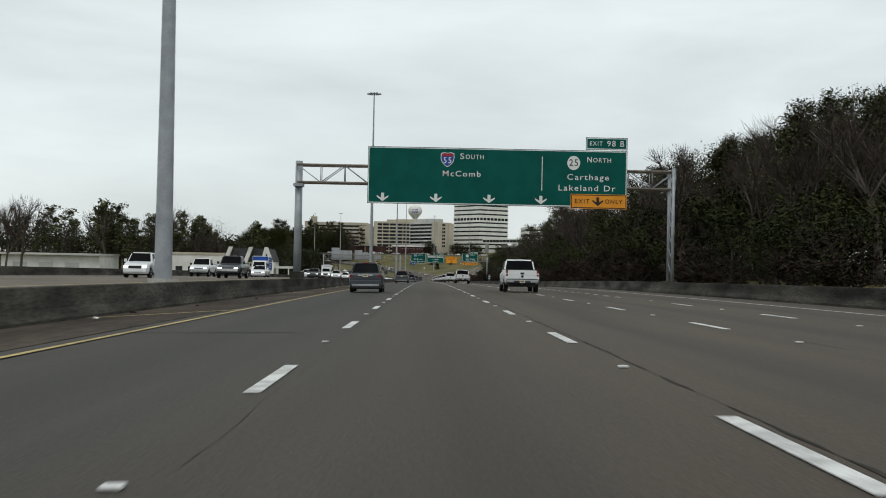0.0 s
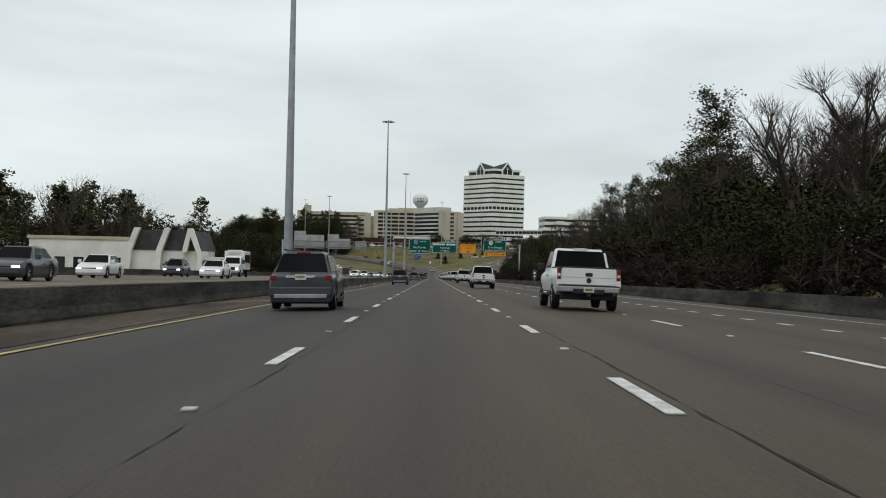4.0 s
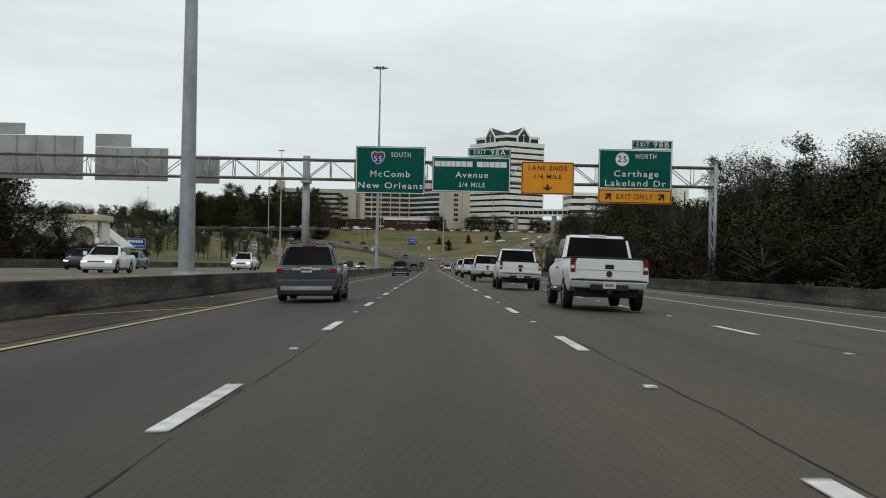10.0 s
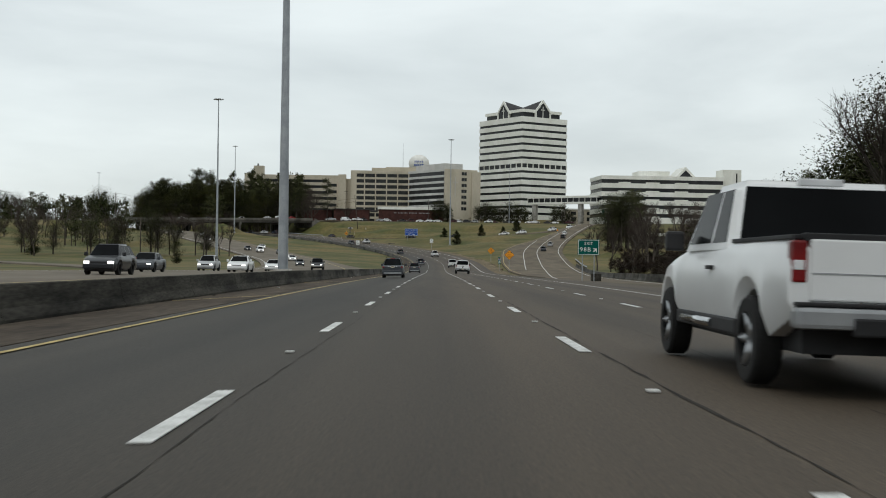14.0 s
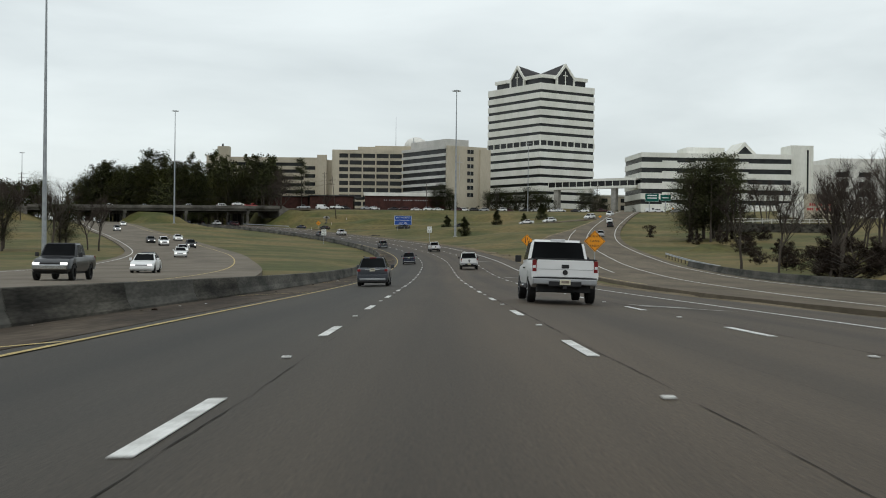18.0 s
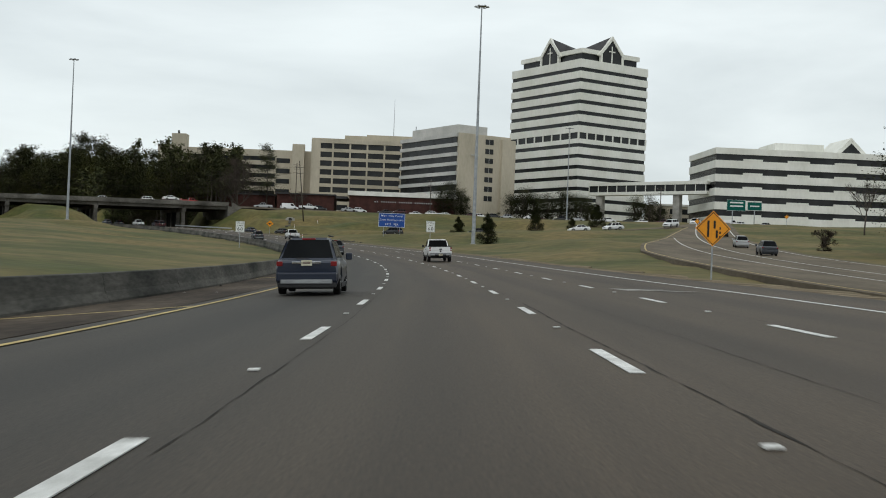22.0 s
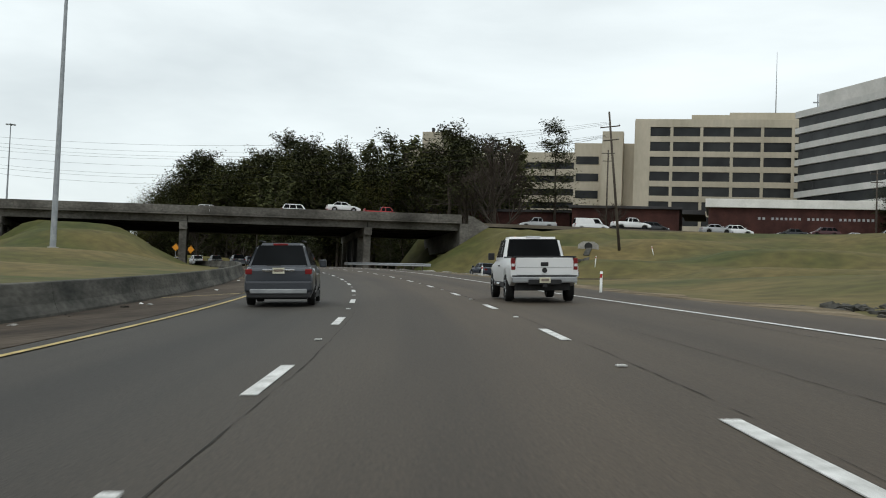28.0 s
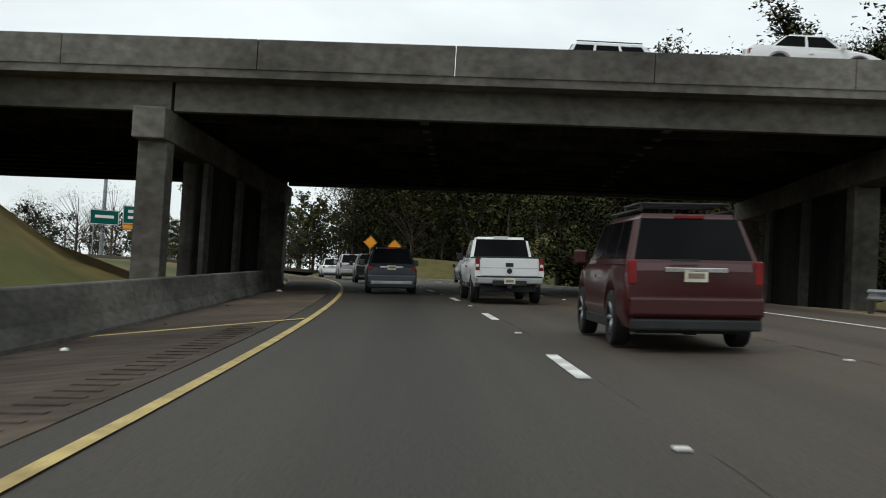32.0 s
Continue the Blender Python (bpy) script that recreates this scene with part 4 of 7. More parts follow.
# tall white tower with a gabled top
TDEG = 33.6
tower = building("office_tower", 52.3, 1216.3, TDEG, 14.7, "tall office tower banded in white and dark glass, gabled crown")
TW, TD = 36.3, 45.8
FH = 4.35
roof = banded(tower, TW, TD, 14, FH, 2.85, TOWER_WHITE, top=.45, tall=(7,))
for i in range(9):      # mullions of the taller window floor
    for side in range(2):
        w = TW if side == 0 else TD
        x = w * (i + .0) / 8
        bm = boxm(x - .3, x + .3, -.02, .3, 7 * FH + 1.8, 8 * FH) if side == 0 else boxm(-.02, .3, x - .3, x + .3, 7 * FH + 1.8, 8 * FH)
        part("mullion", bm, TOWER_WHITE, tower)
part("penthouse", boxm(3.5, TW - 3.5, 3.5, TD - 3.5, roof - 1, roof + 3.2), DARK_GLASS, tower)
part("penthouse_fascia", boxm(2.6, TW - 2.6, 2.6, TD - 2.6, roof + 3.2, roof + 5.0, bevel=.05), TOWER_WHITE, tower)
HG = 7.6
for side in range(4):
    w, d = (TW, TD) if side % 2 == 0 else (TD, TW)
    turn = Matrix.Translation((TW / 2, TD / 2, 0)) @ Matrix.Rotation(radians(90 * side), 4, "Z") @ Matrix.Translation((0, -d / 2 + 2.2, 0))
    g = 6.2
    ob = part("gable_glass", prism(bmesh.new(), [(-g + 1, roof), (g - 1, roof), (g - 1, roof + 4), (0, roof + HG + 2.2), (-g + 1, roof + 4)], .25, .6), DARK_GLASS, tower)
    ob.matrix_local = turn
    bm = bmesh.new()
    for s in (-1, 1):
        o = [(s * g, roof + 2.8), (0, roof + HG + 2.2), (0, roof + HG + 4.0), (s * (g + 1.5), roof + 3.0)]
        prism(bm, o if s > 0 else o[::-1], -.2, .9)
        box(bm, min(s * g, s * (g - 1)), max(s * g, s * (g - 1)), -.2, .9, roof, roof + 3.6)
    ob = part("gable_frame", bm, TOWER_WHITE, tower)
    ob.matrix_local = turn
    bm = bmesh.new()
    box(bm, -.22, .22, 0, .2, roof + .2, roof + 7.4)
    box(bm, -1.6, 1.6, 0, .2, roof + 5.0, roof + 5.45)
    ob = part("gable_cross", bm, TOWER_WHITE, tower)
    ob.matrix_local = turn
    bm = bmesh.new()
    vs = [bm.verts.new(p) for p in ((-g - 1.4, .5, roof + 3.4), (0, .5, roof + HG + 3.9), (g + 1.4, .5, roof + 3.4), (0, d / 2 - 2.2, roof + HG + 1.0), (-g - 1.4, d / 2 - 2.2, roof + 4.2), (g + 1.4, d / 2 - 2.2, roof + 4.2))]
    for f in ((0, 1, 3, 4), (1, 2, 5, 3)):
        bm.faces.new([vs[i] for i in f])
    bmesh.ops.recalc_face_normals(bm, faces=bm.faces[:])
    r = bmesh.ops.extrude_face_region(bm, geom=bm.faces[:])
    bmesh.ops.translate(bm, vec=(0, 0, -.25), verts=[v for v in r["geom"] if isinstance(v, bmesh.types.BMVert)])
    ob = part("gable_roof", bm, ROOF_DARK, tower)
    ob.matrix_local = turn

# hospital wing with white and glass bands and a beige end wall
hc = building("hospital_wing", 4.5, 1172.8, 33, 11.0, "beige hospital wing with white banded glazing and blank end wall")
part("end_wall", boxm(0, 23, 0, 40, -1, 31.5, bevel=.05), BEIGE, hc)
part("penthouse", boxm(2, 15, 4, 36, 31.5, 35.0, bevel=.05), GREY_PANEL, hc)
for i in range(9):
    z = 31.5 - 1.5 - i * 3.46
    part("window_band", boxm(-.12, .1, 1.2, 40, z - 2.2, z), DARK_GLASS, hc)
    part("spandrel", boxm(-.8, -.02, .6, 40.4, z, z + 1.45 if i == 0 else z + 1.32, bevel=.03), GREY_PANEL, hc)
    if i < 7:
        part("window", boxm(11.6, 15.2, -.06, .2, z - 1.9, z), DARK_GLASS, hc)
        part("window_bar", boxm(13.32, 13.45, -.09, .1, z - 1.9, z), GREY_PANEL, hc)
part("cross", box(boxm(6.8, 7.1, -.35, -.1, 15, 27), 5.3, 8.6, -.35, -.1, 23.6, 23.95), GREY_PANEL, hc)
part("side_wing", boxm(18.5, 24.5, -1.2, 30, -1, 30.4, bevel=.05), BEIGE, hc)

# beige hospital block with a grid of windows
hb = building("hospital_block", -54.5, 1224, 3.0, 13.0, "beige hospital block with rows of dark ribbon windows and roof masts")
part("core", boxm(.3, 46, .3, 36, -1, 29), DARK_GLASS, hb)
for i in range(9):
    z = 30.5 - (i + 1) * 3.55
    part("spandrel", boxm(0, 46.3, 0, 36.3, z + 2.2, z + (3.55 if i else 4.1), bevel=.03), BEIGE, hb)
for i in range(6):
    x = 8.6 + i * 6.94
    part("pier", boxm(x - .35, x + .35, -.12, .4, -1, 29.5), BEIGE, hb)
part("corner_pier", boxm(-.1, 3.6, -.1, 36.4, -1, 30.6, bevel=.04), BEIGE, hb)
for i in range(8):
    z = 30.5 - (i + 1) * 3.55
    part("corner_window", boxm(4.0, 7.2, .18, .34, z + .2, z + 2.0), DARK_GLASS, hb)
    for y in (6, 14, 22, 30):
        part("side_window", boxm(-.16, .1, y, y + 1.6, z + .6, z + 2.0), DARK_GLASS, hb)
part("penthouse", boxm(22, 45, 8, 30, 30.6, 34.0, bevel=.05), BEIGE, hb)
part("lift_house", boxm(13, 22, 8, 20, 30.6, 33.4, bevel=.05), BEIGE, hb)
part("mast", tube(bmesh.new(), (33, 14, 34), (33, 14, 50), .14, .05, n=6), STEEL, hb)
part("roof_cross", box(boxm(41.9, 42.2, 5, 5.3, 30.5, 38), 41.0, 43.1, 5, 5.3, 35.8, 36.1), STEEL, hb)
part("link_block", boxm(-15, -.2, 6, 26, -1, 26, bevel=.05), BEIGE, hb)
part("link_stair", boxm(-8, -3, 3, 6, -1, 28.5, bevel=.05), BEIGE, hb)
for i in range(5):
    part("link_window", boxm(-14.5, -9, 5.9, 6.2, 4 + i * 4.2, 5.9 + i * 4.2), DARK_GLASS, hb)

# long hospital wing with a chimney tower
ha = building("hospital_long_wing", -126, 1285, 0, 14, "long beige hospital wing with ribbon windows and chimney tower")
banded(ha, 62, 22, 7, 3.9, 2.0, BEIGE, top=1.0)
part("chimney_tower", boxm(1.5, 8, -3, 3.5, -1, 36, bevel=.05), BEIGE, ha)
part("chimney", tube(bmesh.new(), (4, 0, 36), (4, 0, 37.6), .5, n=10), ROOF_DARK, ha)
part("stair_tower", boxm(-5, 1.4, -1, 6, -1, 31, bevel=.05), BEIGE, ha)

# white office building with bands, to the east
rb = building("office_building", 94.6, 1160.2, 4, 12.5, "low white office building with dark ribbon windows and a glazed gable")
rt = banded(rb, 72, 34, 5, 4.9, 2.7, TOWER_WHITE, top=-.5)
for i in range(5):       # deeper spandrels that step the window bands
    for x0, x1 in ((10, 17), (26, 34), (43, 51)):
        part("step_panel", boxm(x0, x1, -.05, .3, i * 4.9 + 2.65, i * 4.9 + 3.4), TOWER_WHITE, rb)
part("roof_box", boxm(24, 42, 8, 26, rt, rt + 3.4, bevel=.05), TOWER_WHITE, rb)
part("gable_frame", prism(bmesh.new(), [(44, rt - .5), (50.5, rt + 6), (57, rt - .5)], 4, 24), TOWER_WHITE, rb)
part("gable_glass", prism(bmesh.new(), [(46.5, rt), (50.5, rt + 4), (54.5, rt)], 3.85, 4.2), DARK_GLASS, rb)
part("stair_tower", boxm(72.1, 83, 2, 16, -1, rt + 4.6, bevel=.05), TOWER_WHITE, rb)
part("stair_slot", boxm(79.8, 80.6, 1.85, 2.2, 2, rt + 2.5), DARK_GLASS, rb)
part("east_wing", boxm(83.1, 92, 6, 30, -1, rt - 4, bevel=.05), WHITE_WALL, rb)
part("east_block", boxm(92.1, 120, 4, 30, -1, rt - 1, bevel=.05), WHITE_WALL, rb)
for i in range(4):
    part("east_window", boxm(95, 101, 3.9, 4.2, 3 + i * 4.6, 5.4 + i * 4.6), DARK_GLASS, rb)
    part("east_window", boxm(106, 112, 3.9, 4.2, 3 + i * 4.6, 5.4 + i * 4.6), DARK_GLASS, rb)

# white annex with a sign wall beyond the pines
ax = building("clinic_annex", 125, 1014, 10, gz(123, 1020), "white clinic annex with a tall sign wall")
part("wall", boxm(4, 34, 0, 26, -1, 6.0, bevel=.05), WHITE_WALL, ax)
part("sign_wall", boxm(1.0, 13.4, -.8, -.05, -1, 8.5, bevel=.04), BEIGE, ax)
part("emblem", box(boxm(6.4, 8.0, -.86, -.8, 6.7, 7.2), 6.95, 7.45, -.86, -.8, 5.9, 7.9), SIGN_RED, ax)
for z, n in ((4.4, 11), (2.8, 13)):
    for k in range(n):
        if k not in (3, 6):
            x = 7.2 + (k - n / 2) * .82
            bar(ax, x, x + .6, z, z + .85, SIGN_RED, y=-.81)

# covered footbridge between tower and office building
sk = building("skybridge", 56, 1199, -40, 1.6, "covered white footbridge on concrete piers between the office buildings")
part("deck", boxm(0, 50, -1.8, 1.8, 21.4, 22.6, bevel=.04), TOWER_WHITE, sk)
part("roof", boxm(0, 50, -1.9, 1.9, 25.0, 26.2, bevel=.04), TOWER_WHITE, sk)
part("glazing", boxm(.2, 49.8, -1.5, 1.5, 22.6, 25.0), DARK_GLASS, sk)
for x in (3, 36):
    part("pier", boxm(x, x + 2.6, -1.2, 1.2, 8, 21.4, bevel=.08), CONCRETE_PALE, sk)
for i in range(13):
    part("frame_post", boxm(i * 4.1, i * 4.1 + .25, -1.7, 1.7, 22.6, 25.0), TOWER_WHITE, sk)

# low beige pavilion seen under the footbridge
pv = building("clinic_pavilion", 80, 1199, 2, 12.0, "low beige pavilion with dark windows under the footbridge")
part("wall", boxm(0, 30, 0, 16, -1, 8.2, bevel=.05), BEIGE, pv)
part("roof_edge", boxm(-.4, 30.4, -.4, 16.4, 8.2, 9.0, bevel=.04), WHITE_WALL, pv)
for i in range(6):
    part("window", boxm(1.6 + i * 4.8, 4.6 + i * 4.8, -.08, .2, 1.4, 3.8), DARK_GLASS, pv)
    part("window", boxm(1.6 + i * 4.8, 4.6 + i * 4.8, -.08, .2, 5.2, 7.2), DARK_GLASS, pv)

# low dark brick clinic on the hilltop
cl = building("brick_clinic", -58, 1166, 2, 10.0, "low dark red brick clinic with a pale flat canopy edge")
part("east_wall", boxm(24, 62, 0, 18, -1, 7.9), BRICK_RED, cl)
part("west_wall", boxm(-2, 18.5, 3, 20, -1, 7.6), BRICK_RED, cl)
part("east_fascia", boxm(23.4, 62.6, -.6, 18.6, 7.9, 9.5, bevel=.04), WHITE_WALL, cl)
part("west_fascia", boxm(-2.6, 19, 2.4, 20.6, 7.6, 8.1, bevel=.04), ROOF_DARK, cl)
part("portal", boxm(19.1, 23.3, 1, 18, 6.6, 7.4), ROOF_DARK, cl)
for k in range(26):
    if k not in (2, 10, 17):
        bar(cl, 33 + k * .80, 33.45 + k * .80, 5.75, 6.2, SIGN_BACK, y=-.03)
far = building("brick_annex", -92, 1178, 0, 9.8, "low dark brick annex behind the trees")
part("wall", boxm(0, 30, 0, 14, -1, 7.6), BRICK_RED, far)
part("roof_edge", boxm(-.4, 30.4, -.4, 14.4, 7.6, 8.1), ROOF_DARK, far)

# water tower
wt = thing("water_tower", Matrix.Translation((-15.7, 1473, 14)), "white spheroid water tower on a flared steel stem", "water tower")
bm = bmesh.new()
prof = [(3.2, 0), (2.3, 6), (2.0, 36), (2.4, 42), (4.6, 45.2), (7.8, 48.8), (8.7, 52.0), (8.1, 55.3), (5.9, 57.8), (3.0, 59.3), (.4, 59.7)]
rings = [[bm.verts.new((r * math.cos(2 * math.pi * i / 32), r * math.sin(2 * math.pi * i / 32), z)) for i in range(32)] for r, z in prof]
for a, b in zip(rings, rings[1:]):
    for i in range(32):
        bm.faces.new((a[i], a[(i + 1) % 32], b[(i + 1) % 32], b[i])).smooth = True
part("tank", bm, WHITE_WALL, wt)
for k, (z, w) in enumerate(((53.4, 5.8), (50.6, 8.4))):
    for i in range(5):
        a = (i - 2) * .19
        rad = 8.75 if k else 8.5
        part("lettering_bar", boxm(rad * math.sin(a) - w / 16, rad * math.sin(a) + w / 16, -rad * math.cos(a) - .12, -rad * math.cos(a), z - .8, z + .8), SIGN_BLUE, wt)

# church with a dark roof and pale gable fins, beyond the opposite carriageway
ch = building("church_hall", -65.2, 390, 0, gz(-60, 390), "cream church hall with black roof panels between slanting white ribs")
part("hall", boxm(-22, -.6, 1, 20, -1, 7.6, bevel=.05), WHITE_WALL, ch)
part("hall_cornice", boxm(-22.4, -.5, .7, 20.3, 7.6, 8.3, bevel=.05), BEIGE, ch)
part("nave_wall", boxm(-.4, 14.6, 1.2, 20, -1, 6.0, bevel=.05), WHITE_WALL, ch)
part("roof", prism(bmesh.new(), [(.2, 5.6), (1.9, 9.9), (13.2, 9.9), (14.8, 5.6)], 1.0, 20.4), ROOF_DARK, ch)
for x in (-.6, 5.9):
    part("rib", prism(bmesh.new(), [(x - .6, -1), (x + .5, -1), (x + .9, 5.2), (x + 2.7, 10.4), (x + 1.5, 10.4), (x - .3, 5.4)], -.5, .95), WHITE_WALL, ch)
part("rib", prism(bmesh.new(), [(11.2, 5.2), (12.4, 10.4), (13.4, 10.4), (15.6, 4.2), (15.0, -1), (14.2, -1), (14.6, 4.4), (13.0, 8.6), (12.2, 5.2)], -.5, .95), WHITE_WALL, ch)
part("porch_roof", boxm(14.9, 20.5, 2, 12, 3.6, 4.3, bevel=.05), WHITE_WALL, ch)
for x in (16.2, 19.8):
    part("porch_post", boxm(x, x + .35, 2.3, 2.65, -1, 3.6), WHITE_WALL, ch)
part("door", boxm(7.4, 10.6, 1.12, 1.3, -.2, 3.2), DARK_GLASS, ch)
for i in range(5):
    part("window", boxm(-20.4 + i * 4, -18.2 + i * 4, .92, 1.1, 1.2, 3.8), DARK_GLASS, ch)
wh = building("white_warehouse", -118, 420, 0, gz(-100, 420), "long white warehouse with a flat roof")
part("wall", boxm(-30, 4, 0, 26, -1, 6.6, bevel=.05), WHITE_WALL, wh)
part("roof_edge", boxm(-30.4, 4.4, -2.4, 26.4, 6.6, 7.3), GREY_PANEL, wh)
for i in range(3):
    part("dock_door", boxm(-26 + i * 9, -21 + i * 9, -.1, .2, 0, 4), GREY_PANEL, wh)

# cream arcade and a white gabled house beyond the opposite carriageway
ar = building("arcade_house", -58, 486, 8, gz(-50, 488), "cream arcaded house front with round arches")
part("wall", boxm(0, 15, 1.6, 10, -1, 6.2, bevel=.05), WHITE_WALL, ar)
part("cornice", boxm(-.4, 15.4, -.4, 10.4, 6.2, 7.0, bevel=.06), BEIGE, ar)
part("inner_wall", boxm(.3, 14.7, 1.5, 1.62, 0, 5.8), BEIGE, ar)
for i in range(5):
    x = .4 + i * 3.55
    part("column", tube(bmesh.new(), (x, .2, -.6), (x, .2, 4.0), .28, n=12), WHITE_WALL, ar)
    if i < 4:
        o = [(x, 4.0), (x, 6.2), (x + 3.55, 6.2), (x + 3.55, 4.0)] + [(x + 1.775 + 1.5 * math.cos(t), 4.0 + 1.5 * math.sin(t)) for t in np.linspace(0, math.pi, 9)]
        part("arch", prism(bmesh.new(), o, -.1, .5), WHITE_WALL, ar)
gh = building("gabled_house", -56, 512, 4, gz(-50, 514), "white gabled house with a grey roof")
part("wall", boxm(0, 9, 0, 9, -1, 3.4, bevel=.04), WHITE_WALL, gh)
part("gable", prism(bmesh.new(), [(0, 3.4), (9, 3.4), (4.5, 6.6)], .02, 8.98), WHITE_WALL, gh)
part("roof", prism(bmesh.new(), [(-.6, 3.0), (4.5, 6.65), (9.6, 3.0), (9.6, 3.25), (4.5, 6.95), (-.6, 3.25)], -.4, 9.4), GREY_PANEL, gh)
for x in (1.5, 5.8):
    part("window", boxm(x, x + 1.5, -.06, .1, 1.0, 2.4), DARK_GLASS, gh)


# ---- trees ----
def limb_tree(seed, h, spread, levels=2, lean=0.0):
    """Limbs as (a, b, ra, rb) segments of a broad-leaved tree."""
    rnd = random.Random(seed)
    segs, tips = [], []

    def grow(p, d, length, r, lev):
        n = 3
        for i in range(n):
            d2 = (d + Vector((rnd.uniform(-.16, .16), rnd.uniform(-.16, .16), .06))).normalized()
            q = p + d2 * length / n
            segs.append((p, q, r * (1 - .22 * i / n), r * (1 - .22 * (i + 1) / n)))
            p, d = q, d2
            if lev < levels and i > 0 or (lev >= 1 and lev < levels):
                for _ in range(rnd.choice((1, 2))):
                    a = rnd.uniform(0, 2 * math.pi)
                    side = Vector((math.cos(a), math.sin(a), rnd.uniform(.15, .8))) * spread
                    grow(p, (d * .7 + side).normalized(), length * rnd.uniform(.5, .72), r * .52, lev + 1)
        tips.append((p, d, r))
        if lev < levels:
            for _ in range(2):
                a = rnd.uniform(0, 2 * math.pi)
                grow(p, (d + Vector((math.cos(a), math.sin(a), .3)) * spread * .7).normalized(), length * .6, r * .6, lev + 1)

    grow(Vector((0, 0, -.3)), Vector((lean, 0, 1)).normalized(), h * .42, h * .018, 0)
    return segs, tips


def fit_height(segs, tips, h):
    k = h / max(b.z for a, b, r, s in segs)
    return [(a * k, b * k, r, s) for a, b, r, s in segs], [(p * k, d, r) for p, d, r in tips]


def bare_tree(seed, h, twigs=9, spread=.75, levels=2):
    segs, tips = fit_height(*limb_tree(seed, h, spread, levels), h)
    rnd = random.Random(seed + 5)
    bm = bmesh.new()
    for a, b, r, s in segs:
        tube(bm, a, b, max(r, .03), max(s, .025), n=6 if r > .15 else 3, cap=False)
    v, f = [], []
    for p, d, r in tips:
        for _ in range(twigs):
            q = p
            e = (d + Vector((rnd.uniform(-1, 1), rnd.uniform(-1, 1), rnd.uniform(-.3, 1)))).normalized()
            for j in range(3):
                e2 = (e + Vector((rnd.uniform(-.5, .5), rnd.uniform(-.5, .5), rnd.uniform(-.2, .5)))).normalized()
                L2 = h * rnd.uniform(.045, .10)
                w = Vector((rnd.uniform(-1, 1), rnd.uniform(-1, 1), rnd.uniform(-1, 1))).cross(e2).normalized() * .019
                i = len(v)
                v += [q - w, q + w, q + e2 * L2]
                f.append((i, i + 1, i + 2))
                q, e = q + e2 * L2 * .6, e2
    return bm, mesh_from("crown", v, f, TWIG)


def leaf_blob(v, f, rnd, c, r, n, size, flat=.7, slim=.95):
    """Leaves or fine twigs scattered in a clump; slim narrows them into twigs."""
    for _ in range(n):
        d = Vector((rnd.gauss(0, 1), rnd.gauss(0, 1), rnd.gauss(0, flat)))
        d = d.normalized() * r * rnd.uniform(.35, 1.08)
        p = c + d
        a = Vector((rnd.uniform(-1, 1), rnd.uniform(-1, 1), rnd.uniform(-.6, .6))).normalized()
        b = a.cross(Vector((rnd.uniform(-1, 1), rnd.uniform(-1, 1), 1))).normalized()
        s = size * rnd.uniform(.6, 1.4)
        i = len(v)
        v += [p - a * s, p + b * s * slim, p + a * s * rnd.uniform(.5, 1)]
        f.append((i, i + 1, i + 2))


def crown_mesh(v, f, mat, h, low):
    """A crown whose leaves are shaded as one rounded mass: normals lean out from its middle and up."""
    me = mesh_from("crown", v, f, mat, smooth=True)
    p = np.array([tuple(q) for q in v])
    d = p - np.array((0, 0, h * (low + .5) * .62))
    d /= np.linalg.norm(d, axis=1)[:, None] + 1e-6
    d[:, 2] += .35
    d += np.random.default_rng(len(v)).normal(0, .28, d.shape)
    d /= np.linalg.norm(d, axis=1)[:, None]
    me.normals_split_custom_set_from_vertices([tuple(q) for q in d])
    return me


def pine_tree(seed, h, bare=.45, mat=NEEDLE, per=58, leaf=.19):
    rnd = random.Random(seed)
    bm = bmesh.new()
    p = Vector((0, 0, -.3))
    v, f = [], []
    n = 9
    for i in range(n):
        q = Vector((rnd.uniform(-.15, .15) * i * .3, rnd.uniform(-.15, .15) * i * .3, h * (i + 1) / n))
        tube(bm, p, q, h * .015 * (1 - .85 * i / n), h * .015 * (1 - .85 * (i + 1) / n), n=7, cap=False)
        if (i + 1) / n > bare:
            u = ((i + 1) / n - bare) / (1 - bare)
            for k in range(6):
                a = rnd.uniform(0, 6.28)
                L2 = h * (.19 * (1 - .72 * u) + .03) * rnd.uniform(.6, 1.25)
                e = q + Vector((math.cos(a) * L2, math.sin(a) * L2, rnd.uniform(-.02, .1) * h))
                tube(bm, q, e, .06, .025, n=3, cap=False)
                for t in (.55, 1.0):
                    leaf_blob(v, f, rnd, q.lerp(e, t), L2 * .42 + .4, per, leaf, .5)
        p = q
    leaf_blob(v, f, rnd, p, h * .045 + .3, 70, .18)
    return bm, crown_mesh(v, f, mat, h, bare)


